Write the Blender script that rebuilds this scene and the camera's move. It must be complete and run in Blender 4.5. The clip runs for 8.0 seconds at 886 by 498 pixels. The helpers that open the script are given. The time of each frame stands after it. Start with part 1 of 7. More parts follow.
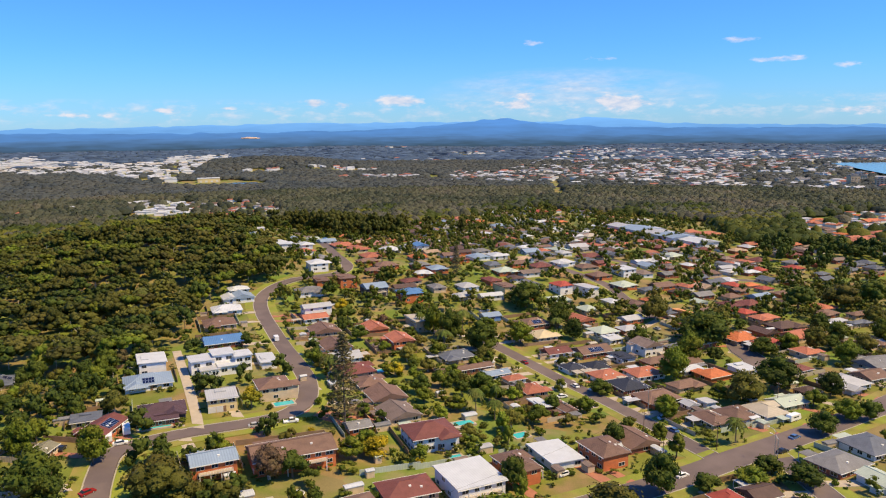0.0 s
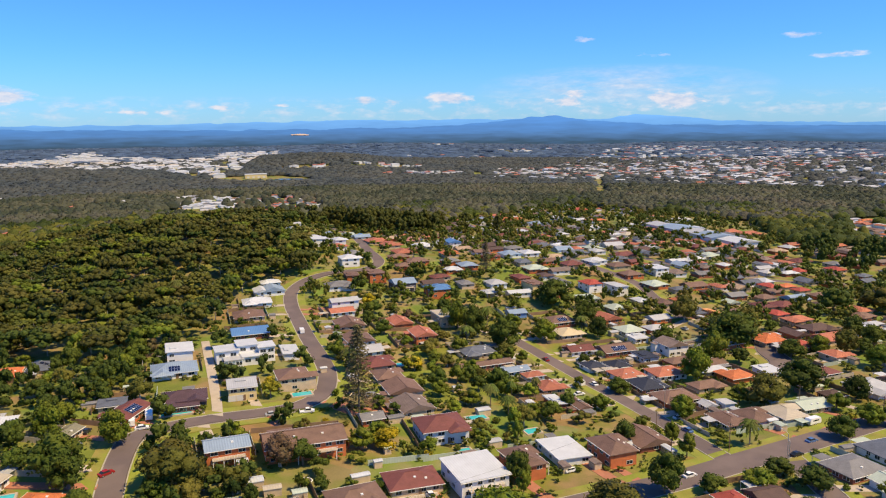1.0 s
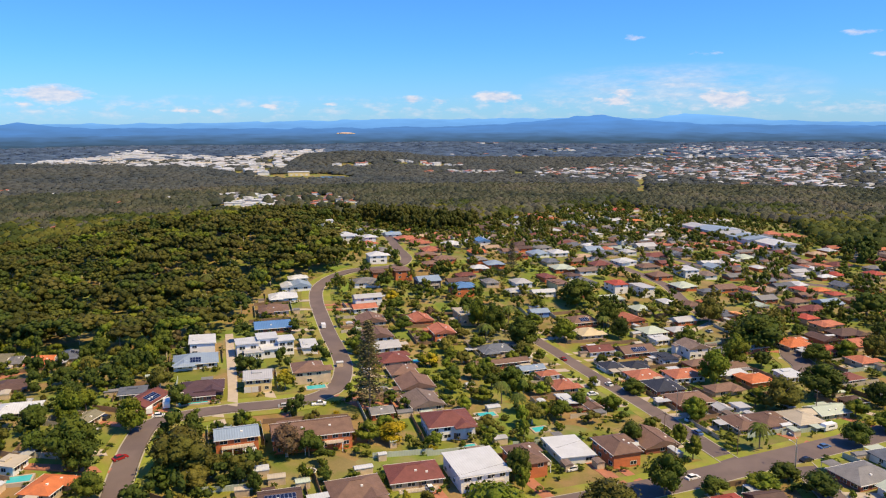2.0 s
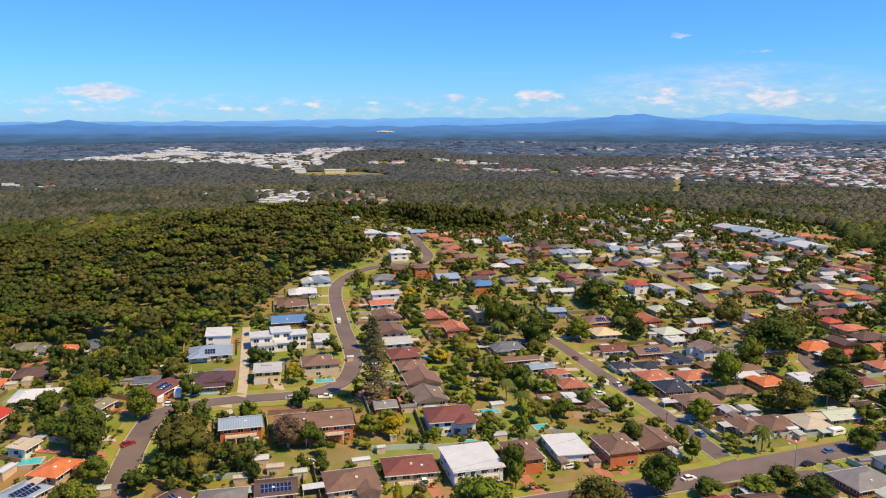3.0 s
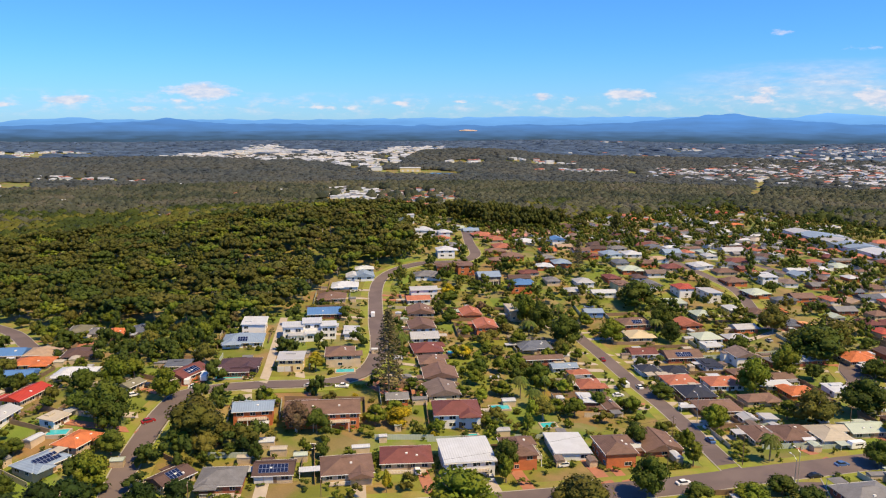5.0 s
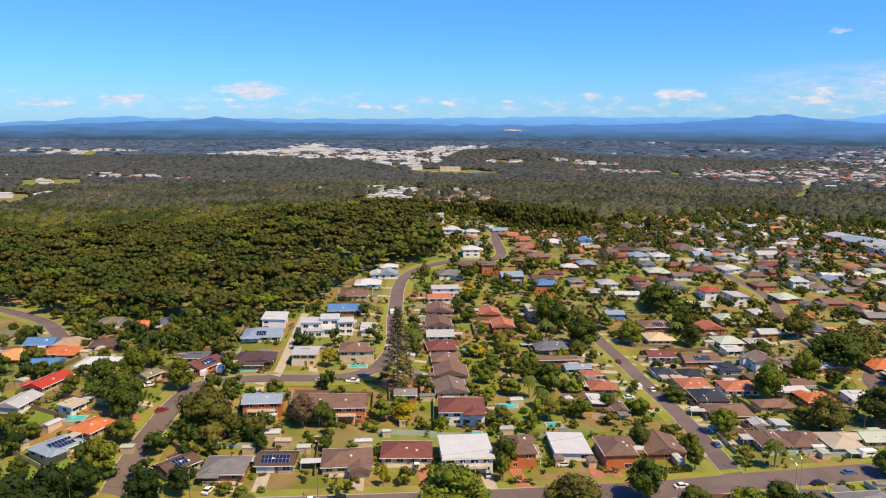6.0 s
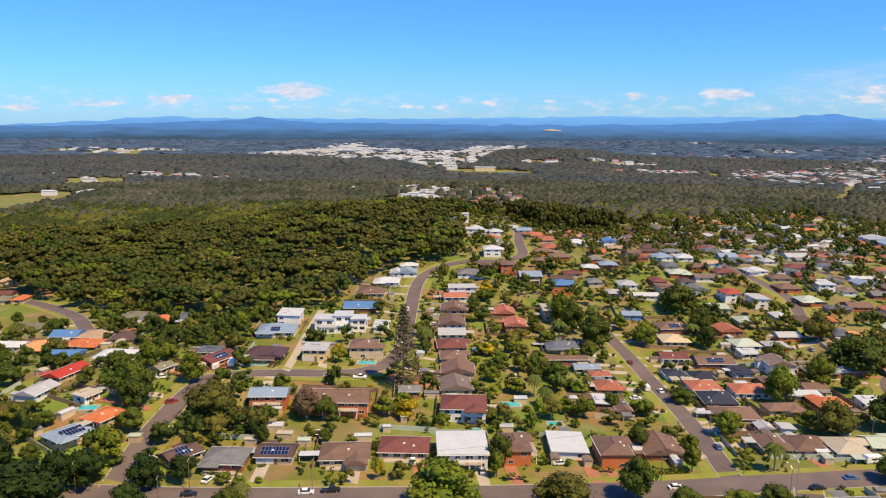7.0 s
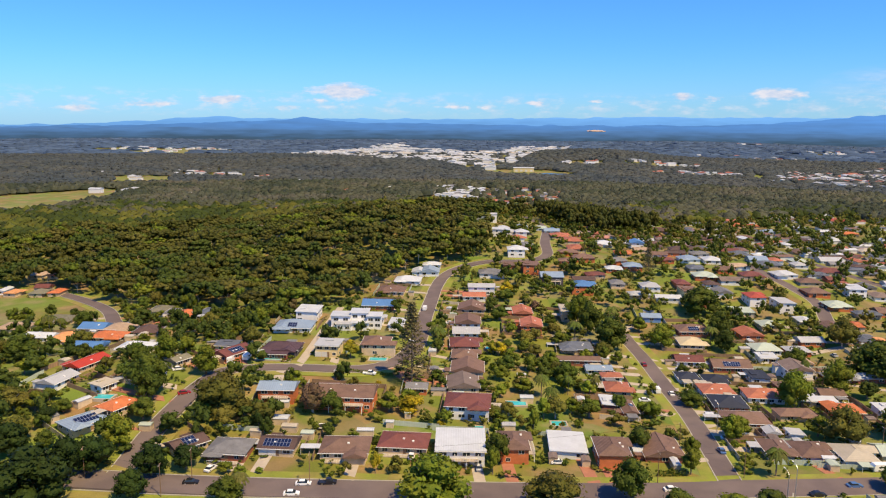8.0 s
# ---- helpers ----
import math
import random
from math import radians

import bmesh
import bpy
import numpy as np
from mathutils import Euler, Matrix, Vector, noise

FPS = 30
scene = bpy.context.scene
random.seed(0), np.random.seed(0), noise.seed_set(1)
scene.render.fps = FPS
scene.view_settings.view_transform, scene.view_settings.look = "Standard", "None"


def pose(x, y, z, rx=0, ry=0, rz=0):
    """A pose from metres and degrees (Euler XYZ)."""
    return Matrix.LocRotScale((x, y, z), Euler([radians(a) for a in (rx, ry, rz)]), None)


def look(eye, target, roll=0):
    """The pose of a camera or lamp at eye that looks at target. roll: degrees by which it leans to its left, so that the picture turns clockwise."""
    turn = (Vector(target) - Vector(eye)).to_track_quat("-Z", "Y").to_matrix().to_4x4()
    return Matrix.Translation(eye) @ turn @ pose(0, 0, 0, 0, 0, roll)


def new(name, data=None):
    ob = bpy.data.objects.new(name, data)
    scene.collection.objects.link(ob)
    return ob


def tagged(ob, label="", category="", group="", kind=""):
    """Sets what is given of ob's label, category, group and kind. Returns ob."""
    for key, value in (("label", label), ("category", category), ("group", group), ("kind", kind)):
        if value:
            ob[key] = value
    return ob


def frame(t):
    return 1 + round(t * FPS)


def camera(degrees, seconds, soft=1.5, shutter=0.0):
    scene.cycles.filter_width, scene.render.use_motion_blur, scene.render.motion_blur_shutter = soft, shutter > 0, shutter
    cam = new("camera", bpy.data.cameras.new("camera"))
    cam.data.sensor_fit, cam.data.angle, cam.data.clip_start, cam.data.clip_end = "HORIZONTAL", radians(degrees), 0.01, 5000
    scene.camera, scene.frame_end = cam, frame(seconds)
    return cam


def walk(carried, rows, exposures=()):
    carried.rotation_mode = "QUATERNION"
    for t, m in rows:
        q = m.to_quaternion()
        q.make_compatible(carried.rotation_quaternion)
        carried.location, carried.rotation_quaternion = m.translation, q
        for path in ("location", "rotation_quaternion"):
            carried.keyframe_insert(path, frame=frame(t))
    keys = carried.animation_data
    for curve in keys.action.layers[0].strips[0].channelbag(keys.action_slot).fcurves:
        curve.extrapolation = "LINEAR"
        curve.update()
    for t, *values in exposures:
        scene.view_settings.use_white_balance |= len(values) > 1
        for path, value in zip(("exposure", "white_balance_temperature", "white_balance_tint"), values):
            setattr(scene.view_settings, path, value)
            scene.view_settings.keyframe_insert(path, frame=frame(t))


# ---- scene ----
cam = camera(60.8, 8.0, soft=1.1)
PATH = [
    (0, (23.301, -1.863, 98.959), (23.18, 0.109, 98.647), -0.6),
    (0.5, (29.143, -2.946, 98.925), (28.962, -0.979, 98.611), -0.6),
    (1, (35.084, -3.908, 98.887), (34.837, -1.949, 98.569), -0.5),
    (1.5, (41.162, -4.551, 98.861), (40.853, -2.6, 98.542), -0.4),
    (3, (60.015, -5.179, 98.796), (59.547, -3.262, 98.473), -0.1),
    (3.5, (66.368, -5.042, 98.77), (65.849, -3.138, 98.447), -0.0),
    (4, (72.776, -4.595, 98.762), (72.203, -2.707, 98.438), 0.1),
    (4.5, (79.218, -3.834, 98.786), (78.593, -1.963, 98.461), 0.1),
    (6, (98.765, -0.666, 99.043), (97.974, 1.141, 98.716), 0.4),
    (6.5, (105.184, 0.613, 99.091), (104.346, 2.399, 98.763), 0.4),
    (7, (111.636, 2.163, 99.125), (110.749, 3.925, 98.797), 0.4),
    (7.5, (118.141, 3.957, 99.15), (117.204, 5.693, 98.822), 0.4),
    (8, (124.73, 5.939, 99.172), (123.741, 7.646, 98.844), 0.5),
]
walk(cam, [(t, look(eye, target, roll)) for t, eye, target, roll in PATH], exposures=((0, 0.31), (8, 0.31)))
SKY_STRENGTH, SUN_STRENGTH, SKY_TINT = 0.0839, 5.0, (0.43, 0.98, 1.70, 1)

# ---- light and sky ----
SUN_AZ, SUN_EL = radians(104), radians(57)   # clockwise from +y
world = bpy.data.worlds.new("sky")
scene.world = world
world.use_nodes = True
wn = world.node_tree
wn.nodes.clear()


def wnode(kind, **inputs):
    n = wn.nodes.new(kind)
    for k, v in inputs.items():
        n.inputs[int(k[1:])].default_value = v
    return n


def wmath(op, a, b=0.0, clamp=False):
    n = wn.nodes.new("ShaderNodeMath")
    n.operation, n.use_clamp = op, clamp
    for i, v in enumerate((a, b)):
        if isinstance(v, (int, float)):
            n.inputs[i].default_value = v
        else:
            wn.links.new(v, n.inputs[i])
    return n.outputs[0]


sky = wn.nodes.new("ShaderNodeTexSky")
sky.sky_type, sky.sun_disc = "NISHITA", False
sky.sun_elevation, sky.sun_rotation = SUN_EL, SUN_AZ
sky.altitude, sky.air_density, sky.dust_density, sky.ozone_density = 0, 1.0, 0.3, 3.0
coord = wn.nodes.new("ShaderNodeTexCoord")
sep = wn.nodes.new("ShaderNodeSeparateXYZ")
wn.links.new(coord.outputs["Generated"], sep.inputs[0])
azim = wmath("MULTIPLY", wmath("ARCTAN2", sep.outputs[0], sep.outputs[1]), 57.2958)
elev = wmath("MULTIPLY", wmath("ARCSINE", sep.outputs[2]), 57.2958)
flat = wn.nodes.new("ShaderNodeCombineXYZ")
wn.links.new(azim, flat.inputs[0])
wn.links.new(wmath("MULTIPLY", elev, 2.6), flat.inputs[1])
puff = wnode("ShaderNodeTexNoise", _2=0.55, _3=6.0, _4=0.6)
wn.links.new(flat.outputs[0], puff.inputs["Vector"])
stretch = wn.nodes.new("ShaderNodeCombineXYZ")
wn.links.new(azim, stretch.inputs[0])
wn.links.new(wmath("MULTIPLY", elev, 5.0), stretch.inputs[1])
veil = wnode("ShaderNodeTexNoise", _2=0.22, _3=5.0, _4=0.65)
wn.links.new(stretch.outputs[0], veil.inputs["Vector"])
total = None
# azimuth, elevation, half width, half height, weight of each cloud
for a, e, w, h, k in ((-37.6, 2.2, 3.4, 0.95, 1.2), (-12.9, 2.05, 1.0, 0.45, 1.05), (-10.8, 1.85, 1.1, 0.32, 0.6), (-6.5, 2.15, 2.4, 0.62, 1.1), (9.6, 1.9, 2.6, 0.9, 1.0),
                      (-46.5, 1.55, 3.2, 0.42, 0.9), (-51, 1.15, 2.6, 0.3, 0.75), (-56, 0.85, 2.6, 0.3, 0.7), (-23.5, 1.52, 1.0, 0.25, 0.75), (-19, 1.7, 1.3, 0.25, 0.8), (-29, 1.2, 3.0, 0.3, 0.5), (-42, 1.1, 3.0, 0.35, 0.6),
                      (17.5, 5.9, 2.0, 0.3, 0.55), (19.8, 4.55, 2.4, 0.32, 0.6), (24, 3.9, 1.6, 0.4, 0.5), (8.3, 4.95, 1.9, 0.32, 0.55), (3.2, 6.2, 1.2, 0.35, 0.45), (25, 1.0, 2.0, 0.5, 0.5), (1.9, 1.8, 2.0, 0.5, 0.75), (2.7, 2.4, 1.6, 0.4, 0.55)):
    dx = wmath("DIVIDE", wmath("SUBTRACT", azim, a), w)
    dy = wmath("DIVIDE", wmath("SUBTRACT", elev, e), h)
    r = wmath("ADD", wmath("MULTIPLY", dx, dx), wmath("MULTIPLY", dy, dy))
    blob = wmath("MULTIPLY", wmath("SUBTRACT", 1.0, wmath("SQRT", r), True), k)
    total = blob if total is None else wmath("MAXIMUM", total, blob)
cumulus = wmath("MULTIPLY", wmath("SUBTRACT", wmath("ADD", total, wmath("MULTIPLY", wmath("SUBTRACT", puff.outputs[0], 0.5), 1.7)), 0.24), 2.2, True)
cumulus = wmath("MULTIPLY", cumulus, wmath("MULTIPLY", total, 6.0, True))
# thin high veil over the mountains
dx = wmath("DIVIDE", wmath("SUBTRACT", azim, 6.0), 11.0)
dy = wmath("DIVIDE", wmath("SUBTRACT", elev, 2.6), 1.9)
area = wmath("SUBTRACT", 1.0, wmath("ADD", wmath("MULTIPLY", dx, dx), wmath("MULTIPLY", dy, dy)), True)
thin = wmath("MULTIPLY", wmath("MULTIPLY", wmath("SUBTRACT", veil.outputs[0], 0.34, True), 2.3), area, True)
# faint broken cloud low along the whole horizon
dy = wmath("DIVIDE", wmath("SUBTRACT", elev, 1.35), 1.0)
low_band = wmath("SUBTRACT", 1.0, wmath("MULTIPLY", dy, dy), True)
wisps = wmath("MULTIPLY", wmath("MULTIPLY", wmath("SUBTRACT", puff.outputs[0], 0.47, True), 2.6), low_band, True)
cover = wmath("MULTIPLY", wmath("ADD", wmath("ADD", cumulus, thin, True), wisps, True), 0.85)
# deepen the blue of a clear sky seen through a vivid camera
tintmix = wn.nodes.new("ShaderNodeMix")
tintmix.data_type, tintmix.blend_type = "RGBA", "MULTIPLY"
tintmix.inputs[0].default_value = 1.0
wn.links.new(sky.outputs[0], tintmix.inputs[6])
tintmix.inputs[7].default_value = SKY_TINT
cloudmix = wn.nodes.new("ShaderNodeMix")
cloudmix.data_type = "RGBA"
wn.links.new(cover, cloudmix.inputs[0])
wn.links.new(tintmix.outputs[2], cloudmix.inputs[6])
greybase = wn.nodes.new("ShaderNodeMix")
greybase.data_type = "RGBA"
dense = wnode("ShaderNodeTexNoise", _2=1.1, _3=4.0, _4=0.6)
wn.links.new(flat.outputs[0], dense.inputs["Vector"])
wn.links.new(wmath("MULTIPLY", wmath("SUBTRACT", dense.outputs[0], 0.36), 3.6, True), greybase.inputs[0])
greybase.inputs[6].default_value = (5.6, 6.2, 7.8, 1)
greybase.inputs[7].default_value = (9.0, 8.2, 8.3, 1)
wn.links.new(greybase.outputs[2], cloudmix.inputs[7])
hazemix = wn.nodes.new("ShaderNodeMix")
hazemix.data_type = "RGBA"
pale = wmath("MULTIPLY", wmath("SUBTRACT", 1.0, wmath("DIVIDE", wmath("ABSOLUTE", elev), 6.5), True), 0.55)
wn.links.new(wmath("MULTIPLY", pale, pale), hazemix.inputs[0])
wn.links.new(cloudmix.outputs[2], hazemix.inputs[6])
hazemix.inputs[7].default_value = (6.2, 7.4, 9.4, 1)
back = wn.nodes.new("ShaderNodeBackground")
wn.links.new(hazemix.outputs[2], back.inputs[0])
back.inputs[1].default_value = SKY_STRENGTH
wout = wn.nodes.new("ShaderNodeOutputWorld")
wn.links.new(back.outputs[0], wout.inputs[0])

sun = new("sun", bpy.data.lights.new("sun", "SUN"))
sun.data.energy, sun.data.angle, sun.data.color = SUN_STRENGTH, radians(0.6), (1.0, 0.75, 0.38)
sun.matrix_basis = look((math.sin(SUN_AZ) * math.cos(SUN_EL), math.cos(SUN_AZ) * math.cos(SUN_EL), math.sin(SUN_EL)), (0, 0, 0))

# ---- materials ----


def material(name, color, rough=0.8, var=0.25, scale=0.5, fine=6.0, bump=0.0, metal=0.0, per_object=0.0, island=0.0, stripes=None, second=None, patch=0.05, spec=0.5, translucent=0.0, relief=0.1):
    """A surface of one colour with stains at two scales; second: a colour that shows in patches; stripes: (axis, metres) of courses or ribs."""
    m = bpy.data.materials.new(name)
    m.use_nodes = True
    nt = m.node_tree
    bsdf = nt.nodes["Principled BSDF"]
    bsdf.inputs["Roughness"].default_value, bsdf.inputs["Metallic"].default_value = rough, metal
    bsdf.inputs["Specular IOR Level"].default_value = spec
    geo = nt.nodes.new("ShaderNodeNewGeometry")

    def noise_at(s, detail):
        n = nt.nodes.new("ShaderNodeTexNoise")
        n.inputs["Scale"].default_value, n.inputs["Detail"].default_value = s, detail
        nt.links.new(geo.outputs["Position"], n.inputs["Vector"])
        return n.outputs[0]

    def calc(op, a, b):
        n = nt.nodes.new("ShaderNodeMath")
        n.operation = op
        for i, v in enumerate((a, b)):
            if isinstance(v, (int, float)):
                n.inputs[i].default_value = v
            else:
                nt.links.new(v, n.inputs[i])
        return n.outputs[0]

    big, small = noise_at(scale, 4), noise_at(fine, 3)
    value = calc("ADD", calc("MULTIPLY", calc("SUBTRACT", big, 0.5), 2.2 * var), calc("MULTIPLY", calc("SUBTRACT", small, 0.5), 1.6 * var))
    height = small
    if stripes:
        tex = nt.nodes.new("ShaderNodeTexCoord")
        sx = nt.nodes.new("ShaderNodeSeparateXYZ")
        nt.links.new(tex.outputs["Object"], sx.inputs[0])
        wave = calc("PINGPONG", sx.outputs[stripes[0]], stripes[1] / 2)
        wave = calc("MULTIPLY", wave, 2 / stripes[1])
        value = calc("ADD", value, calc("MULTIPLY", calc("SUBTRACT", wave, 0.5), stripes[2]))
        height = wave
    if per_object:
        info = nt.nodes.new("ShaderNodeObjectInfo")
        value = calc("ADD", value, calc("MULTIPLY", calc("SUBTRACT", info.outputs["Random"], 0.5), 2 * per_object))
    if island:
        value = calc("ADD", value, calc("MULTIPLY", calc("SUBTRACT", geo.outputs["Random Per Island"], 0.5), 2 * island))
    gain = calc("ADD", value, 1.0)
    mix = nt.nodes.new("ShaderNodeMix")
    mix.data_type, mix.blend_type = "RGBA", "MULTIPLY"
    mix.inputs[0].default_value = 1.0
    mix.inputs[6].default_value = (*color, 1)
    comb = nt.nodes.new("ShaderNodeCombineXYZ")
    for i in range(3):
        nt.links.new(gain, comb.inputs[i])
    if second:
        blotch = noise_at(patch, 5)
        ramp = nt.nodes.new("ShaderNodeMapRange")
        ramp.inputs[1].default_value, ramp.inputs[2].default_value = 0.44, 0.60
        nt.links.new(blotch, ramp.inputs[0])
        two = nt.nodes.new("ShaderNodeMix")
        two.data_type = "RGBA"
        two.inputs[6].default_value, two.inputs[7].default_value = (*color, 1), (*second, 1)
        nt.links.new(ramp.outputs[0], two.inputs[0])
        nt.links.new(two.outputs[2], mix.inputs[6])
    nt.links.new(comb.outputs[0], mix.inputs[7])
    nt.links.new(mix.outputs[2], bsdf.inputs["Base Color"])
    if bump:
        b = nt.nodes.new("ShaderNodeBump")
        b.inputs["Strength"].default_value, b.inputs["Distance"].default_value = bump, relief
        nt.links.new(height, b.inputs["Height"])
        nt.links.new(b.outputs[0], bsdf.inputs["Normal"])
    if translucent:
        tr = nt.nodes.new("ShaderNodeBsdfTranslucent")
        nt.links.new(mix.outputs[2], tr.inputs[0])
        blend = nt.nodes.new("ShaderNodeMixShader")
        blend.inputs[0].default_value = translucent
        nt.links.new(bsdf.outputs[0], blend.inputs[1])
        nt.links.new(tr.outputs[0], blend.inputs[2])
        nt.links.new(blend.outputs[0], nt.nodes["Material Output"].inputs[0])
    return m


def roof_mat(name, color, kind):
    if kind == "tile":
        return material("roof_" + name, color, 0.75, 0.36, 0.45, 2.4, 0.6, per_object=0.15, stripes=(1, 0.36, 0.06))
    return material("roof_" + name, color, 0.5, 0.16, 0.3, 2.0, 0.4, per_object=0.06, stripes=(0, 0.76, 0.06), spec=0.35)


ROOF = {
    "brown": roof_mat("brown", (0.165, 0.098, 0.072), "tile"),
    "darkbrown": roof_mat("darkbrown", (0.085, 0.05, 0.042), "tile"),
    "greybrown": roof_mat("greybrown", (0.18, 0.135, 0.115), "tile"),
    "maroon": roof_mat("maroon", (0.15, 0.048, 0.04), "tile"),
    "purple": roof_mat("purple", (0.075, 0.04, 0.05), "tile"),
    "terracotta": roof_mat("terracotta", (0.36, 0.125, 0.072), "tile"),
    "pink": roof_mat("pink", (0.45, 0.21, 0.17), "tile"),
    "orange": roof_mat("orange", (0.47, 0.14, 0.048), "tile"),
    "lightorange": roof_mat("lightorange", (0.60, 0.28, 0.11), "tile"),
    "red": roof_mat("red", (0.40, 0.045, 0.022), "metal"),
    "lightred": roof_mat("lightred", (0.33, 0.06, 0.038), "tile"),
    "tan": roof_mat("tan", (0.36, 0.26, 0.18), "tile"),
    "olive": roof_mat("olive", (0.17, 0.16, 0.11), "tile"),
    "grey": roof_mat("grey", (0.17, 0.17, 0.18), "tile"),
    "slate": roof_mat("slate", (0.10, 0.115, 0.15), "tile"),
    "navy": roof_mat("navy", (0.022, 0.027, 0.045), "tile"),
    "palegrey": roof_mat("palegrey", (0.40, 0.41, 0.43), "metal"),
    "white": roof_mat("white", (0.49, 0.515, 0.55), "metal"),
    "cream": roof_mat("cream", (0.443, 0.394, 0.312), "metal"),
    "yellow": roof_mat("yellow", (0.527, 0.442, 0.280), "metal"),
    "paleblue": roof_mat("paleblue", (0.23, 0.30, 0.40), "metal"),
    "blue": roof_mat("blue", (0.09, 0.20, 0.42), "metal"),
    "palegreen": roof_mat("palegreen", (0.40, 0.46, 0.39), "metal"),
}
WALL = {
    "brick": material("red_brick", (0.30, 0.105, 0.06), 0.9, 0.3, 0.6, 9, 0.3, per_object=0.1, stripes=(2, 0.17, 0.12)),
    "orange": material("orange_brick", (0.50, 0.15, 0.055), 0.9, 0.25, 0.6, 9, 0.3, per_object=0.1, stripes=(2, 0.17, 0.12)),
    "cream": material("cream_brick", (0.55, 0.43, 0.29), 0.9, 0.22, 0.6, 9, 0.3, per_object=0.12, stripes=(2, 0.17, 0.1)),
    "yellow": material("yellow_render", (0.66, 0.52, 0.26), 0.85, 0.12, 0.6, 9, 0.1),
    "white": material("white_weatherboard", (0.72, 0.72, 0.72), 0.7, 0.08, 0.6, 9, 0.2, per_object=0.05, stripes=(2, 0.3, 0.1)),
    "dark": material("dark_cladding", (0.07, 0.06, 0.07), 0.7, 0.2, 0.6, 9, 0.2),
    "blue": material("blue_cladding", (0.13, 0.25, 0.48), 0.7, 0.15, 0.6, 9, 0.2),
    "lightorange": material("apricot_render", (0.66, 0.36, 0.20), 0.85, 0.12, 0.6, 9, 0.1),
}
ASPHALT = material("asphalt", (0.124, 0.095, 0.092), 0.9, 0.2, 0.12, 5, 0.15, second=(0.150, 0.116, 0.109), patch=0.08)
CONCRETE = material("concrete", (0.42, 0.36, 0.29), 0.9, 0.2, 0.4, 6, 0.1)
PAVER = material("brick_paving", (0.36, 0.15, 0.09), 0.9, 0.25, 0.5, 7, 0.2)
KERB = material("kerb_concrete", (0.36, 0.34, 0.29), 0.9, 0.2, 0.4, 6, 0.1)
PAINT = material("road_paint", (0.72, 0.72, 0.68), 0.7, 0.2, 0.8, 6)
LAWN = material("lawn", (0.148, 0.170, 0.017), 0.95, 0.3, 0.12, 2.2, 0.3, second=(0.215, 0.155, 0.06), patch=0.06)
VERGE = material("verge_grass", (0.205, 0.235, 0.026), 0.95, 0.3, 0.2, 2.5, 0.3, second=(0.24, 0.20, 0.05), patch=0.09)
TRIM = material("white_trim", (0.75, 0.74, 0.70), 0.6, 0.06, 0.8, 6)
GLASS = material("dark_glass", (0.025, 0.032, 0.04), 0.08, 0.1, 0.8, 6)
PANEL = material("solar_cells", (0.012, 0.02, 0.06), 0.15, 0.1, 0.8, 6, stripes=(0, 0.5, 0.3))
ALLOY = material("aluminium", (0.6, 0.6, 0.62), 0.4, 0.1, 0.8, 6, metal=0.8)
DOORPAINT = material("garage_door_paint", (0.62, 0.6, 0.56), 0.6, 0.08, 0.8, 6, stripes=(2, 0.5, 0.12))
TIMBER = material("weathered_timber", (0.21, 0.13, 0.075), 0.9, 0.3, 0.7, 8, 0.2, per_object=0.2)
PALINGS = material("fence_palings", (0.24, 0.16, 0.10), 0.9, 0.3, 0.5, 8, 0.2, per_object=0.25, stripes=(0, 0.2, 0.2))
BARK = material("bark", (0.20, 0.155, 0.115), 0.95, 0.35, 0.8, 5, 0.3)
PALEBARK = material("pale_gum_bark", (0.50, 0.44, 0.36), 0.9, 0.3, 0.8, 5, 0.2)
POOL = material("pool_water", (0.06, 0.46, 0.52), 0.06, 0.1, 0.3, 3, 0.1)
RIVER = material("river_water", (0.10, 0.15, 0.22), 0.12, 0.1, 0.01, 0.1)
RUBBER = material("tyre_rubber", (0.02, 0.02, 0.02), 0.85, 0.2, 1, 9)


def leaf(name, color, second, island=0.22, spread=0.25, patch=0.09, grain=1.6, relief=0.5):
    return material(name, color, 0.7, 0.3, 0.10, grain, 1.0, per_object=spread, island=island, second=second, patch=patch, spec=0.2, translucent=0.18, relief=relief)


